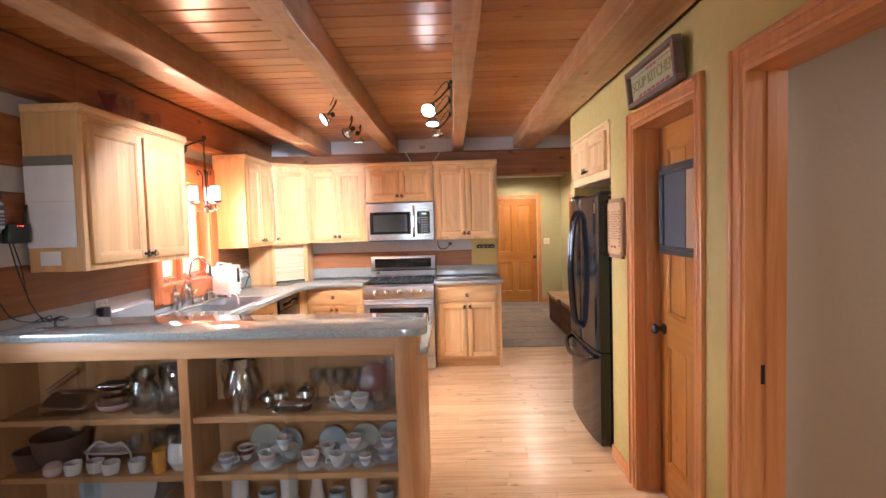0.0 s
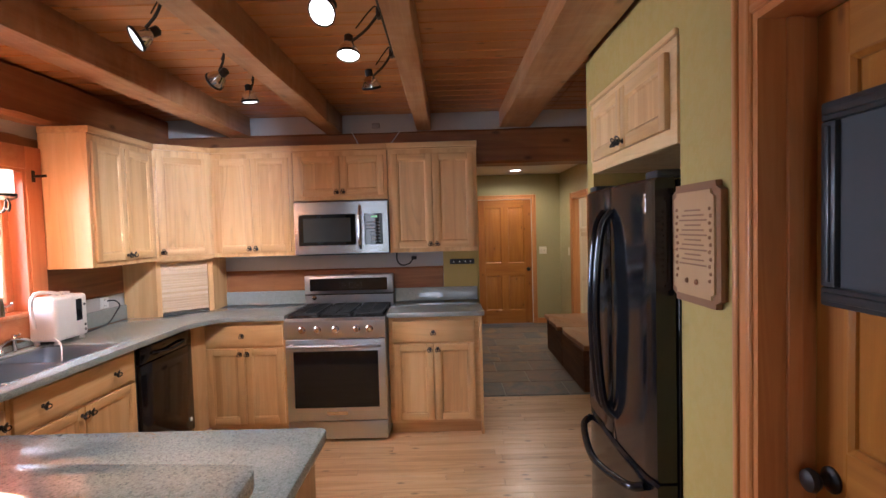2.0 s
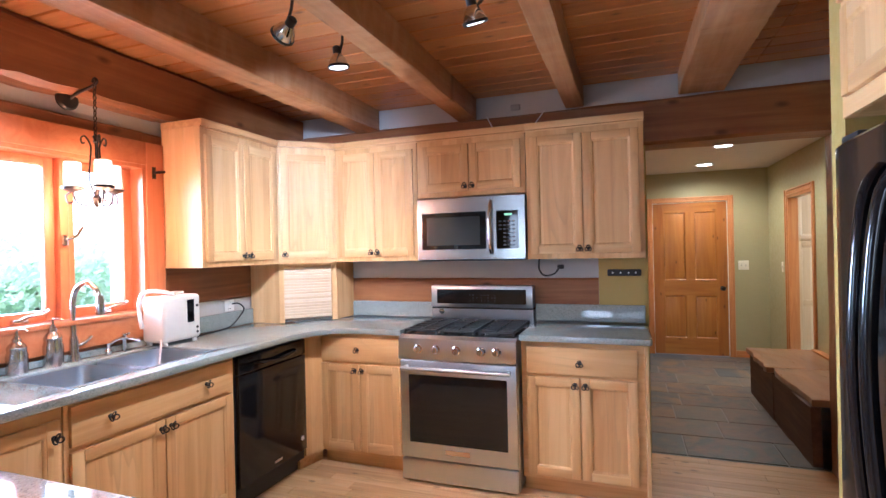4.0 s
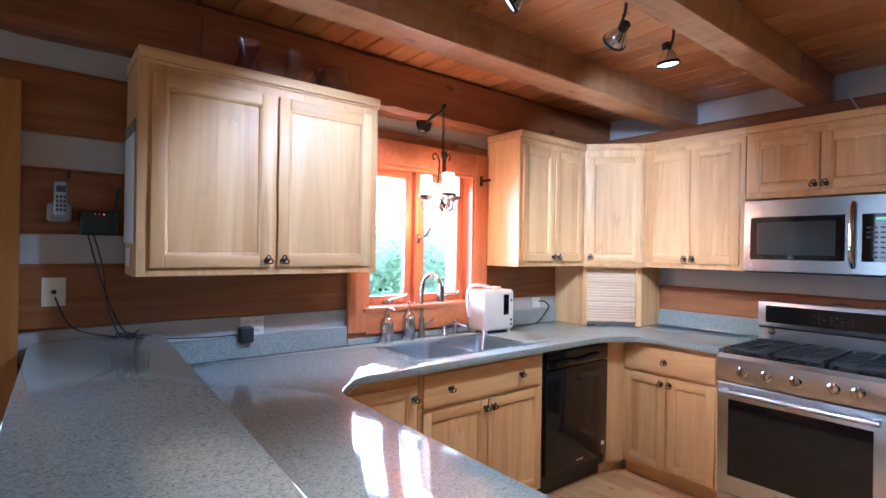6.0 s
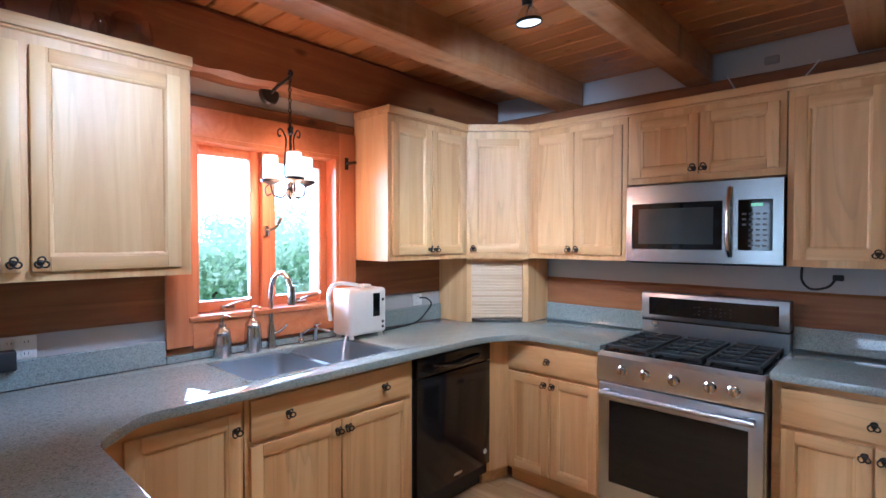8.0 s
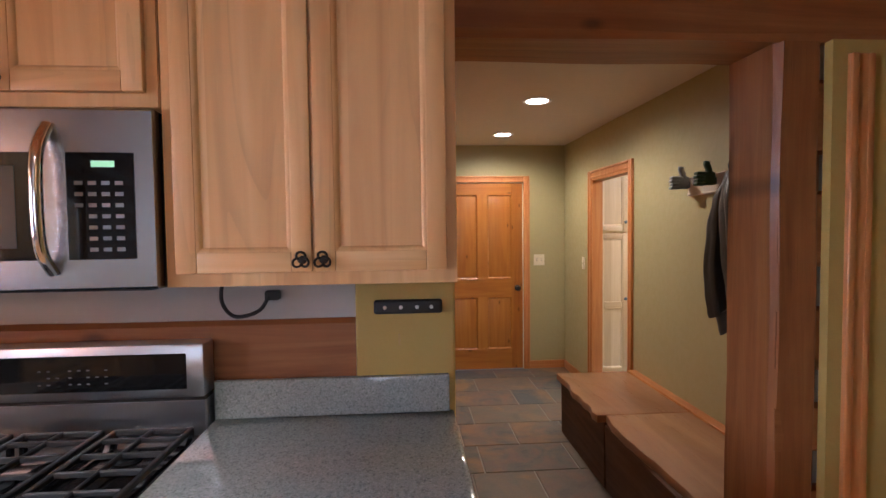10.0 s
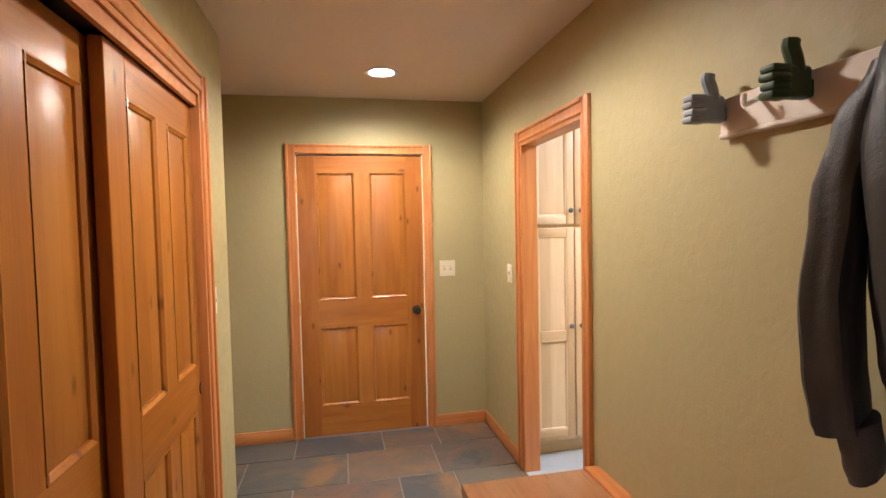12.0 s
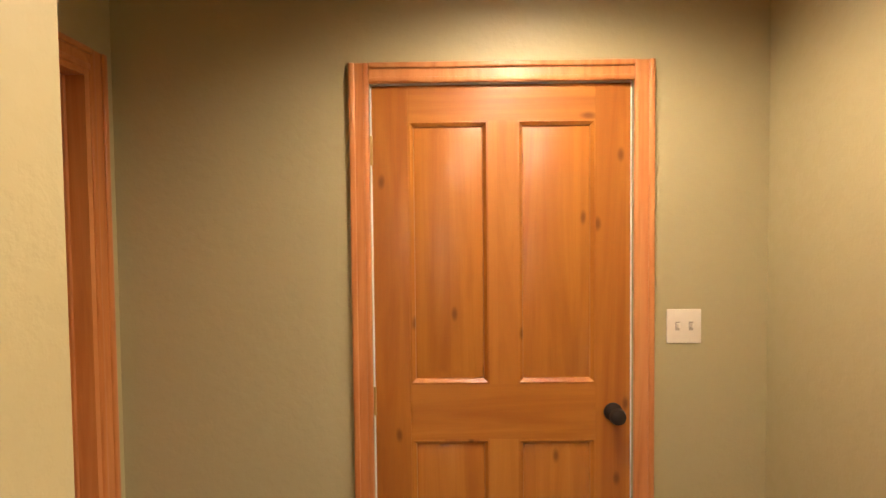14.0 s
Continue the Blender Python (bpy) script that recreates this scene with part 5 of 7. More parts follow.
box(latch, ww / 2 - 0.03, ww / 2 - 0.005, 0.02, 0.04, 0.40, 0.455, 0.004, 1)
tube(latch, [(ww / 2 - 0.015, 0.02, 0.43), (ww / 2 + 0.02, -0.005, 0.45), (ww / 2 + 0.045, -0.015, 0.50)], 0.007, 8)
part("latch", latch, M_NICKEL, wn)
rodhook = bmesh.new()
tube(rodhook, [(ww + 0.05, -0.028, wh - 0.04), (ww + 0.045, -0.07, wh - 0.04), (ww + 0.075, -0.085, wh - 0.035)], 0.008, 8)
box(rodhook, ww + 0.035, ww + 0.06, -0.033, -0.026, wh - 0.075, wh - 0.005, 0.002, 1)
part("curtain_bracket", rodhook, M_IRON, wn)

# outside door
od = thing("door_2", "brown wooden outside door with a tall glass pane", "door", pose(-2.285, DOOR[0] + 0.004, 0.0, 0, 0, 90))
tagged(od, kind="structure")
dl = DOOR[1] - DOOR[0] - 0.008
bm = bmesh.new()
box(bm, 0, 0.13, 0, 0.045, 0.005, 2.05, 0.003, 1)
box(bm, dl - 0.135, dl, 0, 0.045, 0.005, 2.05, 0.003, 1)
box(bm, 0.13, dl - 0.135, 0, 0.045, 1.88, 2.05)
box(bm, 0.13, dl - 0.135, 0, 0.045, 0.80, 1.045)
box(bm, 0.13, dl - 0.135, 0, 0.045, 0.005, 0.20)
box(bm, dl / 2 - 0.05, dl / 2 + 0.05, 0, 0.045, 0.2, 0.8)
slabd = part("slab", bm, M_DARKDOOR, od)
for a, b in ((0.13, dl / 2 - 0.05), (dl / 2 + 0.05, dl - 0.135)):
    part("panel", blk(a, b, 0.012, 0.033, 0.2, 0.8), M_DARKDOOR, slabd)
pane = part("pane", blk(0.13, dl - 0.135, 0.02, 0.026, 1.045, 1.88), M_PANE, slabd)
pane.visible_shadow = False
bm = bmesh.new()
for a, b, c, d in ((0.13, dl - 0.135, 1.86, 1.88), (0.13, dl - 0.135, 1.045, 1.06), (0.13, 0.145, 1.06, 1.86), (dl - 0.15, dl - 0.135, 1.06, 1.86)):
    box(bm, a, b, -0.004, 0.02, c, d, 0.003, 1)
part("glazing_bead", bm, M_PLASTIC, slabd)
part("thermometer", blk(dl - 0.175, dl - 0.15, -0.006, 0.018, 1.835, 1.86), M_IRON, slabd)
for z in (0.25, 1.03, 1.83):
    bm = rod(bmesh.new(), (dl + 0.003, -0.008, z - 0.05), (dl + 0.003, -0.008, z + 0.05), 0.007)
    part("hinge", bm, M_BRASS, od)
oc = thing("trim_outside_door", "broad yellow-orange pine casing round the outside door", "door trim", pose(WX, 0, 0, 0, 0, 90))
tagged(oc, kind="structure")
M_PINECAS = wood("pine_casing", (0.36, 0.15, 0.03), (0.48, 0.23, 0.055), (0.58, 0.31, 0.09), axis=2, rough=0.35, knots=0.5)
part("casing", blk(DOOR[1], DOOR[1] + 0.085, -0.022, 0.01, 0, DOOR[3] + 0.08, 0.003, 1), M_PINECAS, oc)
part("casing", blk(DOOR[0] - 0.085, DOOR[0], -0.022, 0.01, 0, DOOR[3] + 0.08, 0.003, 1), M_PINECAS, oc)
part("head_casing", blk(DOOR[0] + 0.0005, DOOR[1] - 0.0005, -0.021, 0.01, DOOR[3], DOOR[3] + 0.08, 0.003, 1), M_PINECAS, oc)
for a, b in ((DOOR[0] - 0.002, DOOR[0] + 0.003), (DOOR[1] - 0.003, DOOR[1] + 0.002)):
    part("jamb", blk(a, b, 0.0, 0.26, 0, DOOR[3]), M_PINECAS, oc)

# hall doors
casing("trim_hall_end", "orange fir casing round the hall end door", GD[0], GD[1], GD[3], pose(0, EY, 0), FIRS_X, 0.068, 0.12, False, False)
gw = GD[1] - GD[0] - 0.01
gdoor = panel_door("door_3", "closed knotty alder four-panel door at the hall end", gw, 2.022, pose(GD[0] + 0.005, EY + 0.012, 0.004), (M_ALDER, M_ALDERH),
                   [(0.125, 0.40, 0.985, 1.90), (0.50, gw - 0.12, 0.985, 1.90), (0.125, 0.40, 0.215, 0.79), (0.50, gw - 0.12, 0.215, 0.79)])
tagged(gdoor, kind="structure")
door_knob(gdoor, gw - 0.06, 0.885)
part("latch_plate", blk(gw - 0.002, gw + 0.003, 0.006, 0.03, 0.86, 0.91), M_IRON, gdoor)
for z in (0.22, 0.93, 1.80):
    part("hinge", rod(bmesh.new(), (-0.002, -0.006, z - 0.05), (-0.002, -0.006, z + 0.05), 0.006), M_BRASS, gdoor)
part("threshold_seal", blk(-0.005, 0.0, -0.001, 0.02, 0, 2.03), M_PLASTIC, gdoor)
part("weather_seal", blk(gw, gw + 0.004, -0.002, 0.02, 0, 2.024), M_PLASTIC, gdoor)
part("weather_seal", blk(-0.005, gw + 0.004, -0.002, 0.02, 2.024, 2.029), M_PLASTIC, gdoor)

TURN_C = pose(CW, 0, 0, 0, 0, 90)
cl = casing("trim_closet", "orange fir casing round the sliding closet doors", CL[0], CL[1], CL[3], TURN_C, FIRS_Y, 0.072, 0.12, True, False)
part("track", blk(CL[0] + 0.02, CL[1] - 0.02, 0.02, 0.10, CL[3] - 0.05, CL[3] - 0.02), M_BLACKMATT, cl)
part("valance", blk(CL[0] + 0.02, CL[1] - 0.02, 0.004, 0.02, CL[3] - 0.065, CL[3] - 0.02), M_FIRY, cl)
cw = 0.80
for k, (y0, x) in enumerate(((6.742, CW - 0.075), (7.46, CW - 0.03))):
    d = panel_door("closet_door", "knotty alder four-panel sliding closet door", cw, 1.985, pose(x, y0, 0.012, 0, 0, 90), (M_ALDER, M_ALDERH),
                   [(0.13, 0.36, 0.955, 1.86), (0.465, 0.695, 0.955, 1.86), (0.13, 0.36, 0.19, 0.78), (0.465, 0.695, 0.19, 0.78)])
    tagged(d, group="sliding closet doors")
    if k:
        bm = lathe(bmesh.new(), [(0.027, 0), (0.027, 0.003), (0.02, 0.003), (0.018, 0.001), (0.001, 0.0005)], (0.755, 0, 0.855), 20, "Y")
        part("finger_pull", bm, M_IRON, d)

TURN_R = pose(RW, 0, 0, 0, 0, -90)
casing("trim_laundry", "orange fir casing round the laundry doorway", -LD[1], -LD[0], LD[3], TURN_R, (M_FIR, M_FIRX), 0.072, 0.09, True, False)
casing("trim_recess", "orange fir casing round the recess door", SD[0], SD[1], SD[3], pose(-0.12, 0, 0, 0, 0, 90), FIRS_Y, 0.072, 0.12)
sdoor = panel_door("door_4", "closed knotty alder door in the hall recess", SD[1] - SD[0] - 0.044, 2.02, pose(-0.20, SD[0] + 0.022, 0.006, 0, 0, 90), (M_ALDER, M_ALDERH),
                   [(0.12, 0.37, 0.985, 1.88), (0.45, 0.70, 0.985, 1.88), (0.12, 0.37, 0.215, 0.79), (0.45, 0.70, 0.215, 0.79)])
tagged(sdoor, kind="structure")
# casing of a further doorway beside the post
setting("wall_passage_end", blk(1.80, 3.0, 5.885, 5.919, 0, 2.147), M_YELLOW, "yellow plaster facing beside the post")
pt = thing("trim_passage", "orange fir casing beside the log post", "door trim", pose(1.83, 5.885, 0))
tagged(pt, kind="structure")
strip_trim("casing", pt, pose(0.02, 0, 0), 2.1, M_FIR, 0.09)


def baseboard(x0, x1, y0, y1, mat):
    bm = blk(x0, x1, y0, y1, 0.002, 0.088, 0.004, 2)
    tagged(new("baseboard", mesh_of("baseboard", bm, mat)), "orange fir baseboard", kind="structure")


baseboard(-0.12, GD[0] - 0.069, EY - 0.014, EY, M_FIRX)
baseboard(GD[1] + 0.069, RW, EY - 0.014, EY, M_FIRX)
baseboard(RW - 0.014, RW, LD[1] + 0.073, EY - 0.015, M_FIRY)
baseboard(RW - 0.014, RW, 8.02, LD[0] - 0.073, M_FIRY)
baseboard(CW, CW + 0.014, CL[1] + 0.073, 8.65, M_FIRY)
baseboard(CW, CW + 0.014, 6.19, CL[0] - 0.073, M_FIRY)
baseboard(EW - 0.014, EW, PD[1] + 0.073, NICHE[0], M_FIRY)
baseboard(EW - 0.014, EW, D2[1] + 0.079, PD[0] - 0.073, M_FIRY)
baseboard(-0.12, -0.106, 8.65, SD[0] - 0.073, M_FIRY)

# ---- lamps ----


def track_light(label, m, heads, lit):
    """A rail on the side of a beam with reflector bulbs on bent arms."""
    t = thing("track_light", label, "track light", m, "track lights on the beams")
    ys = [h[0] for h in heads]
    part("rail", blk(-0.018, 0.0, min(ys) - 0.08, max(ys) + 0.06, -0.012, 0.012, 0.003, 1), M_IRON, t)
    for (y, dx, dz, ax, ay, az), on in zip(heads, lit):
        arm = bmesh.new()
        box(arm, -0.03, -0.012, y - 0.02, y + 0.02, -0.03, 0.012, 0.004, 1)
        tube(arm, [(-0.02, y, -0.01), (dx * 0.5, y, -0.03 + dz * 0.3), (dx, y, dz + 0.02)], 0.006, 8)
        tube(arm, [(-0.02, y + 0.01, 0.0), (dx * 0.3, y + 0.03, 0.03), (dx * 0.8, y + 0.02, dz + 0.09)], 0.003, 6)
        arm = part("arm", arm, M_IRON, t)
        way = Vector((ax, ay, az)).normalized()
        turn = way.to_track_quat("-Z", "Y").to_matrix().to_4x4()
        hm = Matrix.Translation((dx, y, dz)) @ turn
        part("socket", lathe(bmesh.new(), [(0.019, 0.03), (0.019, 0.058), (0.012, 0.064)], n=14), M_IRON, arm, "", hm)
        part("reflector", lathe(bmesh.new(), [(0.045, -0.028), (0.043, -0.012), (0.034, 0.01), (0.022, 0.025), (0.017, 0.032)], n=20, caps=False), M_CHROME, arm, "silvered reflector bulb", hm)
        part("clip_ring", lathe(bmesh.new(), [(0.046, -0.034), (0.049, -0.03), (0.047, -0.022), (0.043, -0.024)], n=20, caps=False), M_IRON, arm, "", hm)
        part("bulb_face", lathe(bmesh.new(), [(0.001, -0.034), (0.03, -0.033), (0.043, -0.028)], n=20), M_BULB if on else M_BULBDIM, arm, "glowing bulb face", hm)
    return t


M_BULBDIM = glow("half_lit_bulb", (1.0, 0.94, 0.86), 2.2)
track_light("black three-lamp track light on the beam side", pose(0.044, 0, 2.50),
            [(3.22, -0.155, -0.15, -0.25, -0.75, -0.6), (3.60, -0.15, -0.15, 0.0, -0.25, -1.0), (4.08, -0.13, -0.15, 0.1, 0.35, -0.9)], (1, 1, 0))
track_light("black three-lamp track light beside the middle beam", pose(-0.737, 0, 2.50),
            [(3.40, -0.10, -0.15, -0.65, -0.45, -0.5), (3.92, -0.055, -0.155, -0.8, 0.35, -0.45), (4.28, -0.045, -0.15, 0.05, 0.1, -1.0)], (0, 0, 0))
spot_lamp("track_beam", (-0.125, 3.17, 2.305), (-0.7, 1.9, 0.9), 18, WARM, 80)
spot_lamp("track_beam", (-0.106, 3.585, 2.30), (0.0, 2.9, 0.0), 50, WARM, 82)
spot_lamp("track_beam", (-0.08, 4.10, 2.30), (0.0, 5.5, 0.4), 3, WARM, 120)
spot_lamp("track_beam", (-0.90, 3.39, 2.32), (-1.93, 3.25, 1.68), 58, (0.95, 0.95, 1.0), 72)
spot_lamp("track_beam", (-0.86, 3.96, 2.315), (-1.72, 5.50, 1.80), 105, (0.90, 0.93, 1.0), 66, blend=1.0)
spot_lamp("track_beam", (-0.785, 4.285, 2.30), (-1.4, 4.9, 0.2), 78, WARM, 110)

# hanging candle lamp on a wall bracket over the sink
ch = thing("hanging_lamp", "dark iron hanging lamp with three lit candle glasses", "lamp", pose(-2.215, 4.045, 2.285))
part("wall_plate", lathe(bmesh.new(), [(0.0545, 0.0), (0.0545, 0.012), (0.045, 0.022), (0.012, 0.032)], (0, 0, 0), 24, "X"), M_IRON, ch)
part("bracket", tube(bmesh.new(), [(0.02, 0, 0.0), (0.08, 0.01, 0.03), (0.155, 0.018, 0.05), (0.19, 0.02, 0.07), (0.178, 0.02, 0.088), (0.165, 0.02, 0.07)], 0.008, 8), M_IRON, ch)
cx, cy = 0.175, 0.02
chain = bmesh.new()
for k in range(10):
    z = 0.045 - k * 0.0255
    a = 0.008
    pts = [(cx + (a if k % 2 else 0), cy + (0 if k % 2 else a), z), (cx, cy, z + 0.014), (cx - (a if k % 2 else 0), cy - (0 if k % 2 else a), z), (cx, cy, z - 0.014), (cx + (a if k % 2 else 0), cy + (0 if k % 2 else a), z)]
    tube(chain, pts, 0.0028, 6)
part("chain", chain, M_IRON, ch)
part("stem", rod(bmesh.new(), (cx, cy, -0.195), (cx, cy, -0.495), 0.005), M_IRON, ch)
part("finial", lathe(bmesh.new(), [(0.002, -0.555), (0.014, -0.540), (0.02, -0.520), (0.026, -0.505), (0.012, -0.490), (0.008, -0.465)], (cx, cy, 0), 16), M_IRON, ch)
part("hub", lathe(bmesh.new(), [(0.003, -0.185), (0.014, -0.200), (0.009, -0.215), (0.013, -0.225), (0.004, -0.235)], (cx, cy, 0), 14), M_IRON, ch)
for k in range(3):
    a = radians(100 + 120 * k)
    ux, uy = math.cos(a), math.sin(a)
    P = lambda r, z: (cx + r * ux, cy + r * uy, z)
    bm = tube(bmesh.new(), [P(0.01, -0.505), P(0.04, -0.540), P(0.085, -0.525), P(0.10, -0.470)], 0.005, 8)
    tube(bm, [P(0.10, -0.470), P(0.128, -0.495), P(0.118, -0.530), P(0.095, -0.520)], 0.0038, 6)
    tube(bm, [P(0.006, -0.495), P(0.03, -0.415), P(0.024, -0.305), P(0.022, -0.245), P(0.045, -0.200), P(0.062, -0.210), P(0.058, -0.235), P(0.046, -0.230)], 0.0042, 6)
    arm = part("arm", bm, M_IRON, ch)
    part("cup", lathe(bmesh.new(), [(0.012, -0.477), (0.044, -0.463), (0.05, -0.453), (0.046, -0.450)], (cx + 0.10 * ux, cy + 0.10 * uy, 0), 18), M_IRON, arm)
    part("candle_glass", lathe(bmesh.new(), [(0.034, -0.450), (0.036, -0.445), (0.036, -0.335), (0.033, -0.330), (0.032, -0.445)], (cx + 0.10 * ux, cy + 0.10 * uy, 0), 20), M_SHADE, arm, "glowing amber candle glass")
lamp = new("hanging_lamp_light", bpy.data.lights.new("hanging_lamp_light", "POINT"))
lamp.data.energy, lamp.data.color, lamp.data.shadow_soft_size = 20, (1.0, 0.45, 0.21), 0.10
lamp.location = (-2.04, 4.05, 1.76)

# recessed hall lights
for k, (x, y) in enumerate(((1.33, 7.83), (1.33, 9.10))):
    dlm = thing("recessed_light", "round white recessed ceiling light, lit", "ceiling light", pose(x, y, HALL), "hall ceiling lights")
    part("trim_ring", lathe(bmesh.new(), [(0.075, -0.002), (0.098, -0.006), (0.102, -0.002), (0.102, 0.002)], n=32, caps=False), M_PLASTIC, dlm)
    part("lens", lathe(bmesh.new(), [(0.001, -0.0035), (0.05, -0.0035), (0.078, -0.0015)], n=28), M_DOWNLIGHT, dlm)
    spot_lamp("downlight_beam", (x, y, HALL - 0.02), (x, y, 0), (48, 54)[k], (1.0, 0.82, 0.55), 167, 0.07, 0.65)
# fill lamp added to brighten the laundry; its real source is out of view
area_lamp("laundry_ceiling_light", (3.2, 8.2, HALL - 0.03), (3.2, 8.2, 0), 0.5, 0.5, 26, (1.0, 0.92, 0.82))
# unseen fill lamp added to lift the side room's tan wall
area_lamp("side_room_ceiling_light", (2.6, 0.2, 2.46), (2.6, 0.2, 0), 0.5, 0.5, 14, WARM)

# ---- glass-fronted display cabinet under the bar ----
FY = 2.185
dc = thing("display_cabinet", "oak display cabinet with sliding glass doors under the bar", "cabinet", pose(0, 0, 0))
part("back_panel", blk(WX, -0.188, 2.47, 2.495, 0.0, 1.08), M_SHELFV, dc)
part("side_panel", blk(WX + 0.003, WX + 0.022, FY, 2.47, 0.10, 0.985), M_SHELFV, dc)
part("bottom_board", blk(WX, -0.188, FY, 2.47, 0.06, 0.10, 0.003, 1), M_SHELF, dc)
part("plinth", blk(WX, -0.208, FY + 0.05, 2.45, 0.0, 0.06), M_SHELF, dc)
part("top_rail", blk(WX, -0.265, FY - 0.012, FY + 0.02, 0.985, 1.081, 0.004, 2), M_SHELF, dc)
part("divider", blk(-1.305, -1.255, FY, 2.47, 0.10, 0.985, 0.003, 1), M_SHELFV, dc)
for x0, x1 in ((WX, -1.305), (-1.255, -0.265)):
    for z in (0.405, 0.69):
        part("shelf", blk(x0, x1, FY + 0.022, 2.47, z - 0.03, z, 0.003, 1), M_SHELF, dc)
part("end_post", prism(bmesh.new(), rounded([(-0.265, FY - 0.02), (-0.163, FY - 0.02, 0.085), (-0.163, 2.50), (-0.265, 2.50)], 0), 0.0, 1.08), M_SHELFV, dc, "rounded oak end post")
for x0, x1, y in ((WX, -1.75, 0.004), (-1.80, -1.305, 0.012), (-1.255, -0.75, 0.004), (-0.80, -0.265, 0.012)):
    p = part("glass_door", blk(x0, x1, FY + y - 0.002, FY + y + 0.002, 0.105, 0.984), M_DOORGLASS, dc, "clear sliding glass door")
    p.visible_shadow = False

M_CHINA = plain("white_china", (0.62, 0.62, 0.59), 0.15)
M_SAGE = plain("sage_china", (0.46, 0.51, 0.44), 0.15)
M_BLUECHINA = plain("pale_blue_china", (0.40, 0.50, 0.54), 0.15)
M_ROSE = plain("rose_china", (0.54, 0.40, 0.37), 0.2)
M_COBALT = plain("cobalt_china", (0.28, 0.31, 0.42), 0.2)
M_SILVER = plain("tarnished_silver", (0.55, 0.53, 0.50), 0.2, 1.0)
M_MAROON = plain("maroon_dish", (0.16, 0.03, 0.03), 0.25)
M_AMBER = plain("amber_glass", (0.55, 0.24, 0.03), 0.1)
M_WICKER = plain("dark_woven", (0.07, 0.045, 0.035), 0.6, 0.0, 0.5)


def cup(x, y, z, s=1.0, mat=None, band=None, saucer=True, turn=0.0, label="white china teacup on its saucer"):
    c = thing("teacup", label, "cup", pose(x, y, z, 0, 0, turn), "teacups in the display cabinet")
    lift = 0.0
    if saucer:
        part("saucer", lathe(bmesh.new(), [(0.03 * s, 0), (0.035 * s, 0.004), (0.072 * s, 0.014), (0.075 * s, 0.016), (0.05 * s, 0.009), (0.002, 0.007)], n=20), mat or M_CHINA, c)
        lift = 0.008
    part("bowl", lathe(bmesh.new(), [(0.02 * s, lift), (0.022 * s, lift + 0.006), (0.036 * s, lift + 0.03 * s), (0.042 * s, lift + 0.065 * s), (0.039 * s, lift + 0.065 * s), (0.03 * s, lift + 0.025 * s), (0.002, lift + 0.012)], n=20), mat or M_CHINA, c)
    if band:
        part("band", lathe(bmesh.new(), [(0.0375 * s, lift + 0.032 * s), (0.0425 * s, lift + 0.055 * s)], n=20, caps=False), band, c)
    part("handle", tube(bmesh.new(), [(0.038 * s, 0, lift + 0.05 * s), (0.06 * s, 0, lift + 0.055 * s), (0.062 * s, 0, lift + 0.035 * s), (0.036 * s, 0, lift + 0.022 * s)], 0.004 * s, 6), mat or M_CHINA, c)


def plate(x, y, z, r, mat, stand=False, label="white china plate"):
    prof = [(r * 0.5, 0), (r * 0.55, 0.005), (r * 0.95, 0.016), (r, 0.019), (r * 0.94, 0.019), (r * 0.6, 0.009), (0.002, 0.008)]
    m = pose(x, y, z + r * 0.98, 78, 0, 0) if stand else pose(x, y, z)
    solid("plate", lathe(bmesh.new(), prof, n=28), mat, label, "plate", m, "plates in the display cabinet")


def turned(name, label, category, x, y, z, prof, mat, n=22, group=""):
    return solid(name, lathe(bmesh.new(), prof, n=n), mat, label, category, pose(x, y, z), group)


def goblet(x, y, z, h=0.15, r=0.03, mat=None, label="clear stemmed glass on the shelf"):
    turned("goblet", label, "glass", x, y, z, [(r, 0), (r, 0.003), (0.006, 0.008), (0.004, h * 0.4), (r * 0.8, h * 0.55), (r * 1.1, h * 0.8), (r, h), (r * 0.94, h), (r, h * 0.8), (0.003, h * 0.5)], mat or M_GLASS, 18, "glasses in the display cabinet")


def tumbler(x, y, z, h=0.11, r=0.034):
    turned("tumbler", "clear drinking glass on the shelf", "glass", x, y, z, [(r * 0.85, 0), (r, h), (r * 0.93, h), (r * 0.8, 0.008), (0.002, 0.008)], M_GLASS, 18, "glasses in the display cabinet")


def pitcher(x, y, z, h, r, mat, label):
    p = thing("pitcher", label, "pitcher", pose(x, y, z, 0, 0, 160))
    part("body", lathe(bmesh.new(), [(r * 0.7, 0), (r * 0.75, 0.006), (r, h * 0.3), (r * 0.95, h * 0.5), (r * 0.62, h * 0.78), (r * 0.72, h), (r * 0.68, h), (r * 0.58, h * 0.78), (r * 0.88, h * 0.5), (0.002, 0.012)], n=24), mat, p)
    part("handle", tube(bmesh.new(), [(r * 0.6, 0, h * 0.9), (r * 1.35, 0, h * 0.88), (r * 1.45, 0, h * 0.55), (r * 0.95, 0, h * 0.35)], 0.007, 8), mat, p)
    part("spout", tube(bmesh.new(), [(-r * 0.55, 0, h * 0.82), (-r * 0.85, 0, h * 0.93), (-r * 1.0, 0, h * 1.0)], 0.012, 8), mat, p)


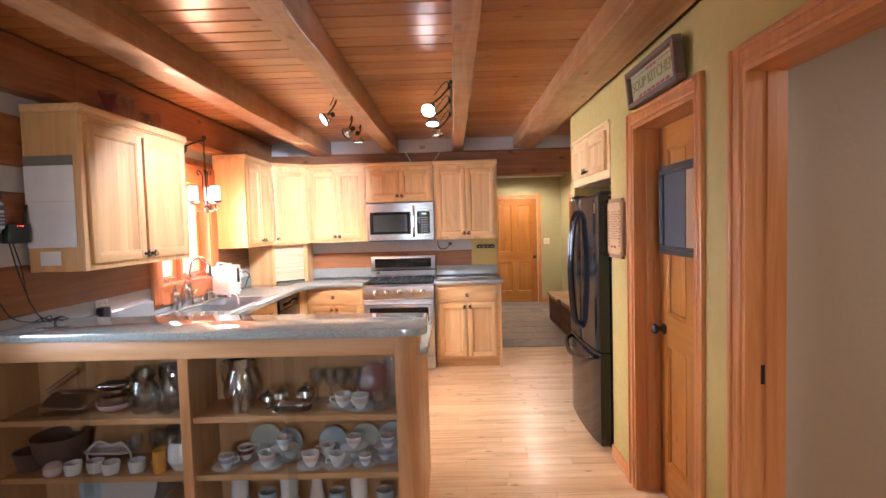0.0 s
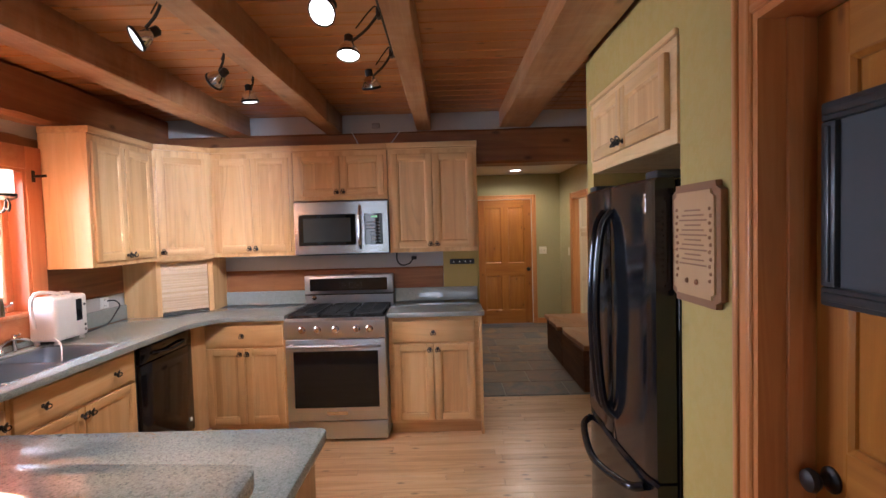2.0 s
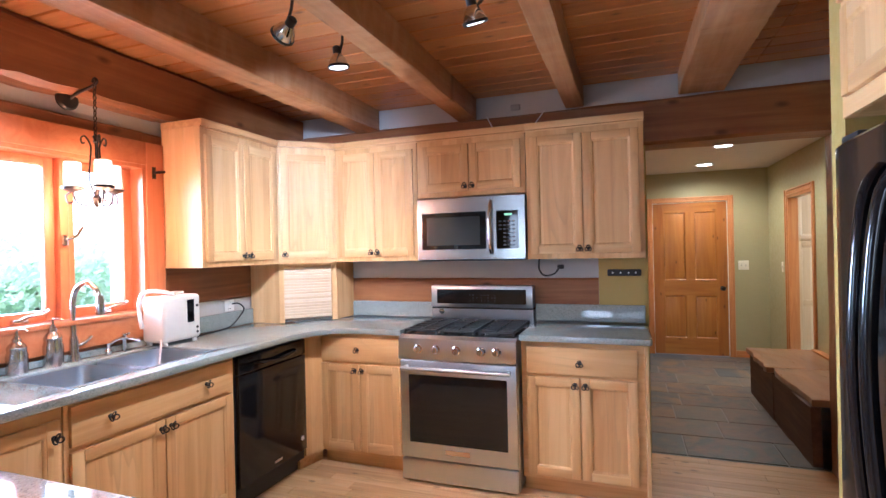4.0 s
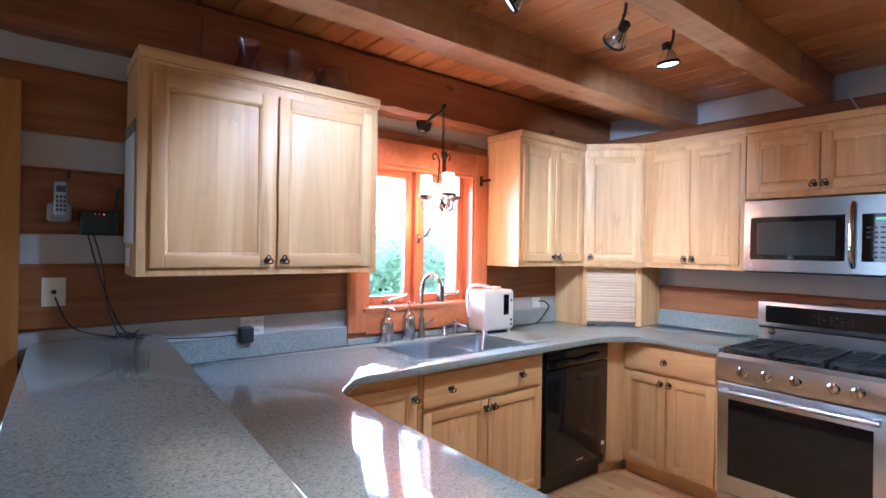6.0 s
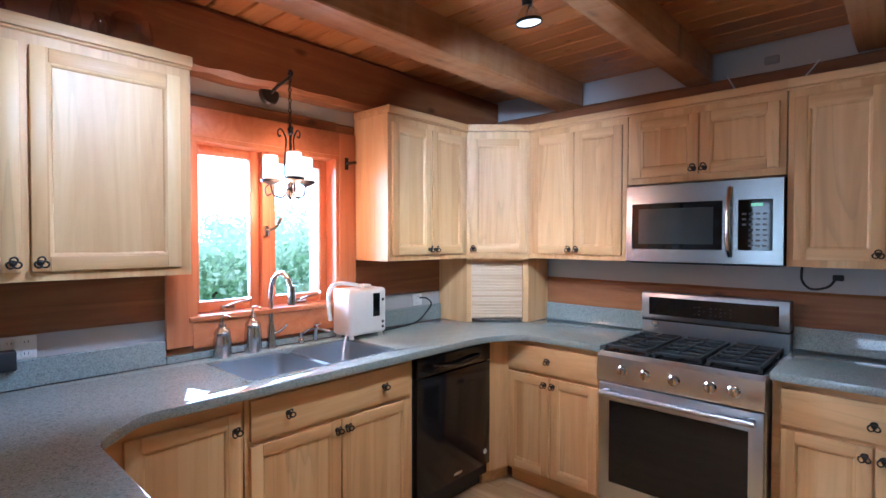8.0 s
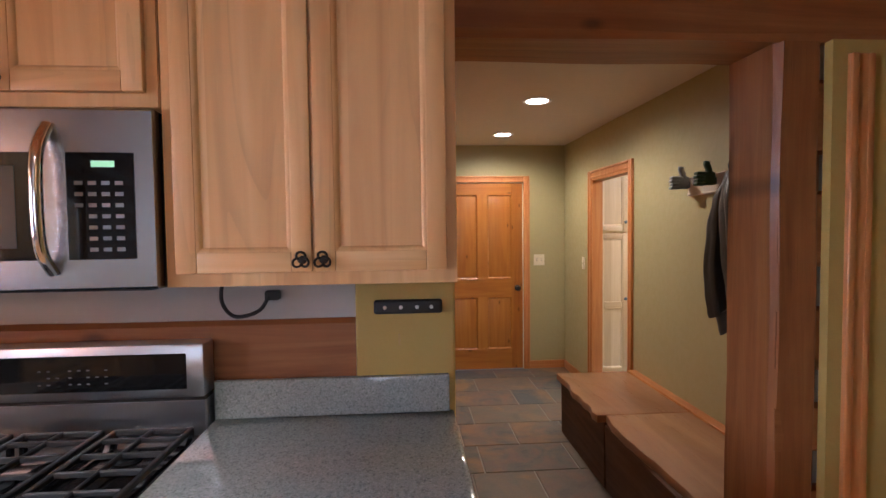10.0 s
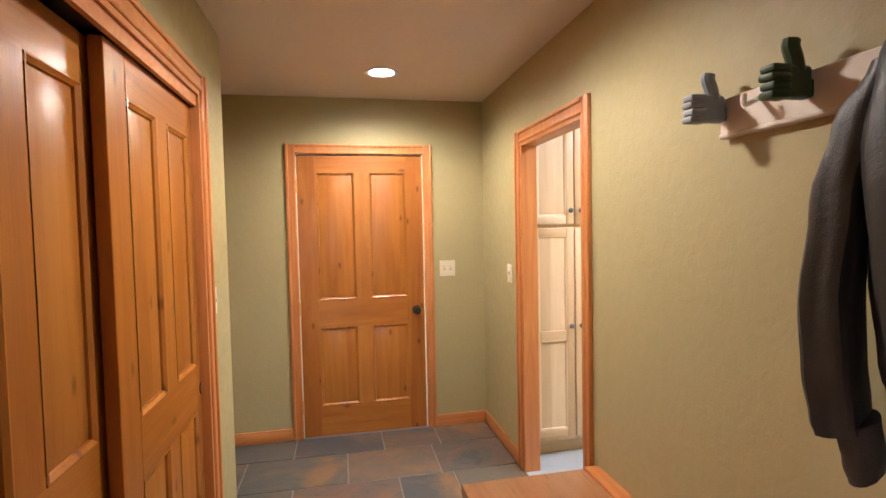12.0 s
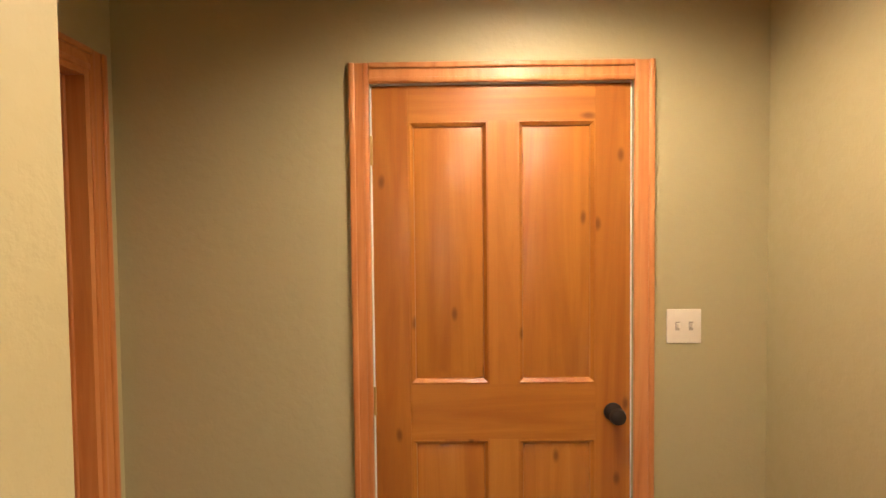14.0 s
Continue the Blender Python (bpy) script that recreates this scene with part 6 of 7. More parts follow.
def tray(x, y, z, w, d, mat, label, tilt=0.0):
    bm = bmesh.new()
    outer = rounded([(-w / 2, -d / 2, d * 0.3), (w / 2, -d / 2, d * 0.3), (w / 2, d / 2, d * 0.3), (-w / 2, d / 2, d * 0.3)], 0)
    rings = [[bm.verts.new((px * f, py * f, h)) for px, py in outer] for f, h in ((0.72, 0.0), (0.8, 0.004), (1.0, 0.016), (0.98, 0.018), (0.78, 0.007))]
    for lo, hi in zip(rings, rings[1:]):
        for k in range(len(lo)):
            bm.faces.new((lo[k], lo[(k + 1) % len(lo)], hi[(k + 1) % len(lo)], hi[k]))
    bm.faces.new(rings[0])
    bm.faces.new(rings[-1])
    solid("serving_tray", bm, mat, label, "tray", pose(x, y, z, tilt, 0, 0))


S1, S2, S3 = 0.691, 0.406, 0.101
# upper right: pitcher, shakers, silver, cups, maroon dish
pitcher(-1.075, 2.35, S1, 0.25, 0.085, M_SILVER, "tall tarnished silver pitcher on the shelf")
for x, y in ((-1.06, 2.25), (-1.02, 2.26)):
    turned("shaker", "slim silver salt shaker on the shelf", "shaker", x, y, S1, [(0.016, 0), (0.018, 0.02), (0.013, 0.08), (0.016, 0.10), (0.006, 0.12), (0.001, 0.121)], M_SILVER, 14, "silver shakers")
for x, y, h, r in ((-0.93, 2.33, 0.09, 0.045), (-0.87, 2.35, 0.10, 0.04), (-0.75, 2.36, 0.11, 0.05)):
    turned("sugar_bowl", "small tarnished silver bowl with lid", "bowl", x, y, S1, [(r * 0.6, 0), (r * 0.4, 0.012), (r, h * 0.45), (r * 0.9, h * 0.7), (r * 0.4, h * 0.85), (0.008, h * 0.9), (0.01, h), (0.001, h + 0.003)], M_SILVER, 18, "silver bowls")
tray(-0.79, 2.27, S1, 0.19, 0.10, M_SILVER, "small silver butter tray")
solid("butter_dish", blk(-0.86, -0.73, 2.245, 2.295, S1 + 0.014, S1 + 0.045, 0.012, 3), M_SILVER, "covered silver butter dish on a tray", "dish")
for x in (-0.70, -0.63, -0.57, -0.50):
    goblet(x, 2.40, S1, 0.17, 0.036)
cup(-0.545, 2.30, S1, 1.0, M_CHINA, M_ROSE, True, 200)
cup(-0.455, 2.27, S1, 1.05, M_CHINA, M_ROSE, True, 150)
plate(-0.40, 2.42, S1, 0.095, M_MAROON, True, "maroon dish standing on its edge")
tumbler(-0.355, 2.27, S1, 0.10, 0.04)
turned("vase", "slim clear glass vase on the shelf", "vase", -0.305, 2.33, S1, [(0.03, 0), (0.03, 0.18), (0.036, 0.23), (0.033, 0.23), (0.026, 0.18), (0.002, 0.01)], M_GLASS)
# middle right: cups, saucers and standing plates
for x, r, mat in ((-0.98, 0.082, M_SAGE), (-0.86, 0.07, M_BLUECHINA), (-0.63, 0.072, M_BLUECHINA), (-0.46, 0.078, M_SAGE), (-0.32, 0.08, M_BLUECHINA)):
    plate(x, 2.42, S2, r, mat, True, "pale china plate standing on edge")
for i, (x, y, b, s) in enumerate(((-1.13, 2.27, M_COBALT, 0.95), (-1.07, 2.36, M_MAROON, 1.0), (-0.93, 2.28, M_ROSE, 1.05), (-0.84, 2.36, M_BLUECHINA, 0.95), (-0.71, 2.27, M_ROSE, 1.0),
                                  (-0.65, 2.37, None, 1.0), (-0.58, 2.27, None, 0.95), (-0.52, 2.36, M_ROSE, 1.05), (-0.44, 2.27, M_COBALT, 0.8), (-0.35, 2.33, M_COBALT, 1.05))):
    cup(x, y, S2, s, M_CHINA, b, True, 37 * i, "white china teacup with a painted band on its saucer")
for i, (x, y) in enumerate(((-0.50, 2.30), (-0.85, 2.30), (-0.33, 2.30))):
    cup(x, y, S2 + 0.075, 0.9, M_CHINA, (M_ROSE, M_BLUECHINA, M_COBALT)[i], True, 70 * i, "white china teacup stacked above another")
# lower right: pale mugs
for i, x in enumerate((-1.08, -0.96, -0.83, -0.60, -0.48, -0.36)):
    turned("mug", "pale blue-white china mug", "mug", x, 2.29 + 0.05 * (i % 2), S3, [(0.04, 0), (0.042, 0.02), (0.045, 0.15), (0.041, 0.15), (0.036, 0.02), (0.002, 0.012)], M_BLUECHINA if i % 2 else M_CHINA, 20, "mugs in the display cabinet")
    if i % 2 == 0:
        turned("mug", "pale blue-white china mug", "mug", x, 2.29 + 0.05 * (i % 2), S3 + 0.152, [(0.04, 0), (0.042, 0.02), (0.046, 0.12), (0.042, 0.12), (0.036, 0.02), (0.002, 0.012)], M_CHINA, 20, "mugs in the display cabinet")
turned("vase", "slender cream vase on the shelf", "vase", -0.71, 2.36, S3, [(0.03, 0), (0.045, 0.08), (0.025, 0.18), (0.03, 0.24), (0.026, 0.24), (0.002, 0.02)], M_CHINA)
# upper left: glass platters, silver, glass jugs
tray(-2.0, 2.32, S1, 0.36, 0.2, M_GLASS, "wide cut-glass platter on the shelf", 0)
tray(-1.98, 2.38, S1 + 0.03, 0.26, 0.14, M_SILVER, "tilted silver serving dish", 25)
solid("carving_set", rod(bmesh.new(), (-2.06, 2.33, S1 + 0.10), (-1.93, 2.38, S1 + 0.20), 0.014), M_PLAQUE, "wooden handled serving piece on a tray", "utensil")
for z, r, mat in ((0.0, 0.085, M_ROSE), (0.04, 0.085, M_SILVER), (0.075, 0.08, M_SILVER)):
    turned("bowl", "stacked silver and copper bowl", "bowl", -1.72, 2.34, S1 + z, [(r * 0.5, 0), (r * 0.9, 0.02), (r, 0.042), (r * 0.95, 0.042), (r * 0.5, 0.008), (0.002, 0.008)], mat, 22, "stacked bowls")
tray(-1.72, 2.34, S1 + 0.118, 0.15, 0.11, M_SILVER, "small silver tray on the bowls")
pitcher(-1.55, 2.31, S1, 0.20, 0.075, M_GLASS, "round clear glass jug")
pitcher(-1.44, 2.38, S1, 0.22, 0.06, M_SILVER, "silver coffee pot behind the glass jug")
turned("bowl", "clear glass salad bowl", "bowl", -1.42, 2.28, S1, [(0.03, 0), (0.06, 0.03), (0.075, 0.09), (0.071, 0.09), (0.055, 0.03), (0.002, 0.008)], M_GLASS)
goblet(-1.345, 2.40, S1, 0.2, 0.035)
goblet(-1.33, 2.30, S1, 0.16, 0.03)
for x, y, h, r in ((-1.62, 2.41, 0.20, 0.036), (-1.50, 2.42, 0.21, 0.034), (-1.40, 2.42, 0.17, 0.03)):
    goblet(x, y, S1, h, r)
turned("sugar_bowl", "ornate tarnished silver bowl on the shelf", "bowl", -1.39, 2.36, S1 + 0.0, [(0.03, 0), (0.018, 0.02), (0.018, 0.07), (0.05, 0.12), (0.058, 0.17), (0.05, 0.19), (0.062, 0.205), (0.055, 0.205), (0.045, 0.16), (0.002, 0.09)], M_SILVER, 22, "silver bowls")
# middle left: dark basket, tea things, glasses, white woven basket
turned("basket", "dark woven basket on the shelf", "basket", -2.03, 2.36, S2, [(0.08, 0), (0.12, 0.08), (0.13, 0.16), (0.12, 0.16), (0.1, 0.08), (0.002, 0.02)], M_WICKER)
turned("basket", "small dark woven basket on the shelf", "basket", -2.15, 2.30, S2, [(0.05, 0), (0.06, 0.05), (0.07, 0.1), (0.062, 0.1), (0.05, 0.04), (0.002, 0.02)], M_WICKER)
turned("jar", "small pink glass jar on the shelf", "jar", -1.98, 2.235, S2, [(0.03, 0), (0.042, 0.015), (0.042, 0.045), (0.03, 0.06), (0.01, 0.066), (0.001, 0.067)], M_ROSE)
for i, x in enumerate((-1.89, -1.79, -1.70, -1.58)):
    turned("candle_cup", "cream ceramic tea-light cup", "cup", x, 2.25 + 0.02 * (i % 2), S2, [(0.035, 0), (0.042, 0.04), (0.04, 0.055), (0.036, 0.055), (0.034, 0.02), (0.002, 0.015)], M_CHINA, 18, "cream cups")
tray(-1.76, 2.35, S2 + 0.06, 0.26, 0.10, M_CHINA, "white metal caddy tray")
solid("caddy_frame", tube(bmesh.new(), [(-1.88, 2.34, S2), (-1.88, 2.34, S2 + 0.07), (-1.82, 2.34, S2 + 0.12), (-1.76, 2.34, S2 + 0.10), (-1.70, 2.34, S2 + 0.11), (-1.66, 2.34, S2 + 0.06), (-1.66, 2.34, S2)], 0.006, 8), M_CHINA, "white metal wire caddy", "caddy")
for i, x in enumerate((-1.60, -1.53, -1.47, -1.42, -1.50, -1.44)):
    goblet(x, 2.30 + 0.05 * (i % 3), S2, 0.17, 0.032)
turned("tumbler", "amber drinking glass on the shelf", "glass", -1.455, 2.25, S2, [(0.028, 0), (0.032, 0.11), (0.029, 0.11), (0.026, 0.01), (0.002, 0.01)], M_AMBER, 18, "glasses in the display cabinet")
turned("basket", "white woven basket with dark markings", "basket", -1.36, 2.30, S2, [(0.05, 0), (0.075, 0.05), (0.07, 0.11), (0.06, 0.14), (0.055, 0.14), (0.06, 0.06), (0.002, 0.01)], M_CHINA)
# lower left: big platter, lamp-glass
plate(-1.85, 2.44, S3, 0.15, M_BLUECHINA, True, "large standing blue-white platter")
plate(-1.72, 2.42, S3, 0.15, M_CHINA, True, "large standing white platter")
plate(-1.60, 2.44, S3, 0.15, M_SILVER, True, "large standing silver platter")
turned("bowl", "clear glass lidded bowl", "bowl", -1.40, 2.32, S3, [(0.05, 0), (0.085, 0.06), (0.085, 0.14), (0.04, 0.18), (0.01, 0.2), (0.001, 0.201)], M_GLASS)

# glassware on top of the bar-side wall cabinet
turned("vase", "purple glass vase on the cabinet top", "vase", -2.06, 2.93, 2.278, [(0.035, 0), (0.06, 0.05), (0.04, 0.12), (0.055, 0.17), (0.051, 0.17), (0.036, 0.12), (0.002, 0.01)], M_PURPLE)
turned("vase", "tall clear glass vase on the cabinet top", "vase", -2.08, 3.16, 2.278, [(0.04, 0), (0.05, 0.08), (0.035, 0.15), (0.045, 0.19), (0.041, 0.19), (0.03, 0.15), (0.002, 0.01)], M_THINGLASS)
turned("bowl", "round clear glass bowl on the cabinet top", "bowl", -2.07, 3.37, 2.278, [(0.04, 0), (0.085, 0.06), (0.075, 0.12), (0.06, 0.145), (0.056, 0.145), (0.08, 0.06), (0.002, 0.01)], M_THINGLASS)
turned("jar", "small clear glass jar on the cabinet top", "jar", -2.03, 3.26, 2.278, [(0.03, 0), (0.036, 0.06), (0.02, 0.09), (0.024, 0.11), (0.02, 0.11), (0.002, 0.01)], M_THINGLASS)

# calendar and note on the side of the cabinet
cal = thing("wall_calendar", "open paper wall calendar on the cabinet side", "calendar", pose(-2.232, 2.4805, 1.52))
part("picture_page", blk(0, 0.265, -0.004, -0.001, 0.435, 0.485), plain("calendar_photo", (0.16, 0.17, 0.14), 0.5), cal)
part("month_page", blk(0, 0.265, -0.004, -0.001, 0.245, 0.433), M_PAPER, cal)
part("month_page", blk(0, 0.265, -0.005, -0.001, 0.0, 0.243), M_PAPER, cal)
solid("paper_note", blk(-2.17, -2.06, 2.4765, 2.4795, 1.425, 1.50), M_PAPER, "small white paper note on the cabinet side", "note")

# telephone, answering box and wires on the log wall
tel = thing("cordless_phone", "grey cordless telephone in its wall cradle", "telephone", pose(WX, 2.245, 1.60, 0, 0, 90))
part("cradle", blk(-0.03, 0.05, -0.045, 0, 0.0, 0.075, 0.015, 3), plain("cradle_grey", (0.34, 0.34, 0.33), 0.4), tel)
hs = part("handset", blk(-0.010, 0.034, -0.075, -0.04, 0.02, 0.158, 0.014, 3), plain("silver_plastic", (0.36, 0.36, 0.36), 0.35), tel)
part("screen", blk(-0.002, 0.028, -0.0775, -0.075, 0.115, 0.14), M_GREYPANEL, hs)
part("antenna", rod(bmesh.new(), (0.035, -0.055, 0.17), (0.035, -0.055, 0.20), 0.006), M_BLACKMATT, hs)
for r in range(4):
    for c in range(3):
        part("key", blk(-0.003 + c * 0.012, 0.005 + c * 0.012, -0.077, -0.075, 0.04 + r * 0.017, 0.051 + r * 0.017), M_GREYPANEL, hs)
rt = thing("answering_box", "small dark green electronic box with red lights", "electronics", pose(WX, 2.32, 1.55, 0, 0, 90))
part("case", blk(0, 0.13, -0.05, 0, 0.0, 0.10, 0.012, 3), plain("dark_green_plastic", (0.012, 0.03, 0.026), 0.4), rt)
part("antenna", rod(bmesh.new(), (0.12, -0.03, 0.09), (0.135, -0.03, 0.20), 0.006), M_BLACKMATT, rt)
for x in (0.05, 0.065, 0.08):
    part("indicator", blk(x, x + 0.003, -0.0515, -0.05, 0.086, 0.089), M_LED, rt)
for pts in (((-2.22, 2.35, 1.55), (-2.215, 2.40, 1.35), (-2.20, 2.46, 1.18), (-2.17, 2.50, 1.13)),
            ((-2.22, 2.37, 1.55), (-2.21, 2.40, 1.42), (-2.20, 2.42, 1.25), (-2.16, 2.46, 1.128)),
            ((-2.215, 2.245, 1.30), (-2.19, 2.30, 1.18), (-2.18, 2.42, 1.135), (-2.15, 2.52, 1.128)),
            ((-2.15, 2.50, 1.129), (-2.19, 2.66, 1.10), (-2.215, 2.85, 1.085), (-2.205, 2.99, 1.09))):
    solid("wire", tube(bmesh.new(), pts, 0.0032, 6), M_BLACKMATT, "thin black cable along the log wall", "cable", None, "cables by the telephone")
bm = bmesh.new()
for k in range(9):
    a = k * 0.8
    tube(bm, [(-2.15, 2.50, 1.128), (-2.15 + 0.05 * math.cos(a), 2.50 + 0.05 * math.sin(a), 1.15 - 0.01 * (k % 3)), (-2.15 + 0.075 * math.cos(a + 0.5), 2.50 + 0.07 * math.sin(a + 0.5), 1.128)], 0.0028, 6)
tagged(solid("wire_tangle", bm, M_BLACKMATT, "tangle of thin black cable on the bar top", "cable"), kind="stuff")


def wall_plate(name, label, m, w, h, mat, toggles=0, slots=0, jack=False):
    p = thing(name, label, name.replace("_", " "), m)
    part("plate", blk(-w / 2, w / 2, -0.006, 0, -h / 2, h / 2, 0.003, 2), mat, p)
    for k in range(toggles):
        x = (k - (toggles - 1) / 2) * 0.046
        part("toggle_slot", blk(x - 0.0075, x + 0.0075, -0.0066, -0.0058, -0.014, 0.016), M_IVORYSHADE, p)
        part("toggle", blk(x - 0.005, x + 0.005, -0.018, -0.005, -0.004, 0.012, 0.002, 1), mat, p)
    for k in range(slots):
        x = (k - (slots - 1) / 2) * 0.05
        for z in (-0.022, 0.022):
            sock = part("socket", lathe(bmesh.new(), [(0.017, 0), (0.016, 0.002), (0.001, 0.0025)], (x, -0.006, z), 16, "Y"), mat, p)
            for dx in (-0.006, 0.006):
                part("slot", blk(x + dx - 0.001, x + dx + 0.001, -0.0092, -0.0082, z - 0.004, z + 0.005), M_BLACKMATT, sock)
    if jack:
        part("jack", blk(-0.008, 0.008, -0.012, -0.005, -0.008, 0.008, 0.002, 1), M_BLACKMATT, p)
    return p


FW = lambda y, z: pose(WX - 0.001, y, z, 0, 0, 90)
wall_plate("telephone_jack", "ivory telephone jack plate on the log wall", FW(2.242, 1.32), 0.078, 0.115, M_IVORY, jack=True)
wall_plate("wall_outlet", "white double outlet in the white chinking", pose(WX - 0.012, 3.03, 1.118, 0, 0, 90), 0.115, 0.09, M_PLASTIC, slots=2)
wall_plate("wall_outlet", "white outlet in the chinking beside the window", pose(WX - 0.012, 5.16, 1.118, 0, 0, 90), 0.09, 0.08, M_PLASTIC, slots=1)
ad = thing("power_adapter", "black plug-in power adapter on the outlet", "adapter", pose(WX + 0.002, 2.99, 1.09, 0, 0, 90))
part("case", blk(-0.035, 0.03, -0.055, 0, -0.045, 0.03, 0.008, 2), M_BLACKMATT, ad)
cord = part("power_cord", tube(bmesh.new(), [(-2.235, 5.17, 1.13), (-2.20, 5.20, 1.13), (-2.19, 5.24, 1.09), (-2.20, 5.21, 1.04), (-2.18, 5.10, 0.985), (-2.15, 4.95, 0.975), (-2.12, 4.70, 0.975)], 0.005, 8), M_BLACKMATT, wi, "black cord plugged in by the window", wi.matrix_basis.inverted())
solid("range_cord", tube(bmesh.new(), [(-0.16, 5.905, 1.405), (-0.16, 5.89, 1.33), (-0.12, 5.885, 1.285), (-0.05, 5.885, 1.30), (-0.02, 5.895, 1.345)], 0.006, 8), M_BLACKMATT, "black microwave cord hanging below the cabinet", "cord")
solid("cord_socket", blk(-0.035, 0.01, 5.895, 5.93, 1.33, 1.36, 0.006, 2), M_BLACKMATT, "black plug in the chinking", "plug")
kr = thing("key_rack", "short black wall rack with four white pegs", "rack", pose(0.30, 5.905, 1.28))
part("bar", blk(0, 0.215, -0.02, 0, 0, 0.045, 0.01, 3), M_BLACKMATT, kr)
for x in (0.035, 0.085, 0.135, 0.18):
    part("peg", lathe(bmesh.new(), [(0.006, 0), (0.006, 0.006), (0.001, 0.007)], (x, -0.02, 0.022), 10, "Y"), M_PLASTIC, kr)
part("hanging_key", blk(0.075, 0.082, -0.012, -0.008, -0.10, -0.065), M_BRASS, kr)
solid("junction_box", blk(-0.35, -0.28, 5.935, 5.955, 2.485, 2.53, 0.008, 2), plain("grey_box", (0.32, 0.31, 0.30), 0.6), "small grey box in the upper chinking", "box")
for pts in (((-0.52, 5.90, 2.45), (-0.47, 5.86, 2.36), (-0.44, 5.80, 2.30)), ((-0.10, 5.90, 2.45), (-0.16, 5.86, 2.36), (-0.2, 5.80, 2.30))):
    solid("wire", tube(bmesh.new(), pts, 0.004, 6), M_PLASTIC, "pale cable running down behind the cabinets", "cable", None, "cables over the cabinets")

# ---- things of the hall ----
bn = thing("hall_bench", "live-edge wooden slab bench with a dark bark-brown front", "bench", pose(0, 0, 0))
for y0, y1, seed in ((7.145, 8.0, 1), (6.22, 7.14, 5)):
    bm = bmesh.new()
    k = 14
    edge = [(1.505 + 0.03 * noise.noise(Vector((seed + j * 0.45, 0.3, 0))) + (0.03 if seed == 5 else 0.0), y0 + (y1 - y0) * j / k) for j in range(k + 1)]
    prism(bm, edge + [(2.055, y1), (2.055, y0)], 0.40, 0.447, 0.006)
    part("slab", bm, M_SLAB, bn)
    part("front", hewn(1.545, 1.60, y0 + 0.005, y1 - 0.01, 0.002, 0.40, 1, 0.02, 0.008, seed), M_BARK, bn)
part("end_panel", blk(1.60, 2.05, 7.93, 7.97, 0.002, 0.40), M_BARK, bn)
part("back_strip", blk(2.058, 2.124, 6.22, 8.0, 0.38, 0.455, 0.003, 1), M_FIRY, bn, "pale fir board along the wall")

rack = thing("coat_rack", "white wall rack with carved thumbs-up pegs", "coat rack", pose(RW, 7.265, 1.735, 0, 0, -90))
part("board", blk(0, 1.0, -0.02, 0, 0, 0.098, 0.003, 1), plain("rack_white", (0.74, 0.68, 0.62), 0.5), rack)
# the board's white again, darkened to carry the shade under its edge
part("lip", blk(0.0, 1.0, -0.026, 0, -0.012, 0.002, 0.004, 1), plain("rack_shadow_white", (0.66, 0.60, 0.54), 0.5), rack)


def thumb_peg(x, mat, label, s=1.0):
    bm = bmesh.new()
    box(bm, x - 0.012, x + 0.012, -0.03, -0.018, 0.035, 0.075, 0.004, 1)
    box(bm, x - 0.016 * s, x + 0.016 * s, -0.125, -0.025, 0.03, 0.105, 0.012, 3)
    for k in range(4):
        box(bm, x - 0.021 * s, x + 0.021 * s, -0.140 + 0.004 * (k % 2), -0.085, 0.028 + k * 0.0195, 0.046 + k * 0.0195, 0.007, 2)
    tube(bm, [(x, -0.055, 0.09), (x, -0.062, 0.12), (x, -0.072, 0.145), (x, -0.070, 0.160)], 0.018, 10)
    return part("thumb_peg", bm, mat, rack, label)


thumb_peg(0.015, plain("grey_blue_paint", (0.26, 0.30, 0.35), 0.5), "carved grey thumbs-up peg")
thumb_peg(0.275, plain("dark_green_paint", (0.022, 0.06, 0.025), 0.5), "carved dark green thumbs-up peg")
thumb_peg(0.90, plain("yellow_paint", (0.70, 0.48, 0.03), 0.5), "carved yellow thumbs-up peg")
for x in (0.14, 0.63):
    part("stick_peg", tube(bmesh.new(), [(x, -0.018, 0.075), (x + 0.004, -0.07, 0.05), (x + 0.006, -0.075, 0.075)], 0.007, 8), M_PLASTIC, rack)

# leather coat hanging from the rack
coat = thing("leather_coat", "black leather coat hanging from the white rack", "coat", pose(RW + 0.01, -0.045, 0))


def cloth_tube(rows, n=36, fold=0.012, waves=7, seed=0.0):
    """A hanging tube of cloth: rows of height, centre and half widths, with folds that run down it."""
    bm = bmesh.new()
    rings = []
    fine = []
    for a, b in zip(rows, rows[1:]):
        for k in range(4):
            t = k / 4
            t2 = t * t * (3 - 2 * t)
            fine.append([p + (q - p) * (t if i == 0 else t2) for i, (p, q) in enumerate(zip(a, b))])
    fine.append(list(rows[-1]))
    for z, cx, cy, rx, ry in fine:
        ring = []
        for j in range(n):
            a = 2 * math.pi * j / n
            f = 1 + fold / max(rx, 0.03) * math.sin(waves * a + seed + 1.6 * z) * min(1.0, (fine[0][0] - z) * 4) \
                + 0.10 * noise.noise(Vector((2.2 * math.cos(a) + seed, 2.2 * math.sin(a), z * 5)))
            ring.append(bm.verts.new((cx + rx * f * math.cos(a), cy + ry * f * math.sin(a), z + 0.02 * math.sin(a + seed))))
        rings.append(ring)
    for lo, hi in zip(rings, rings[1:]):
        for j in range(n):
            bm.faces.new((lo[j], lo[(j + 1) % n], hi[(j + 1) % n], hi[j]))
    bm.faces.new(rings[0])
    bm.faces.new(rings[-1])
    return bm


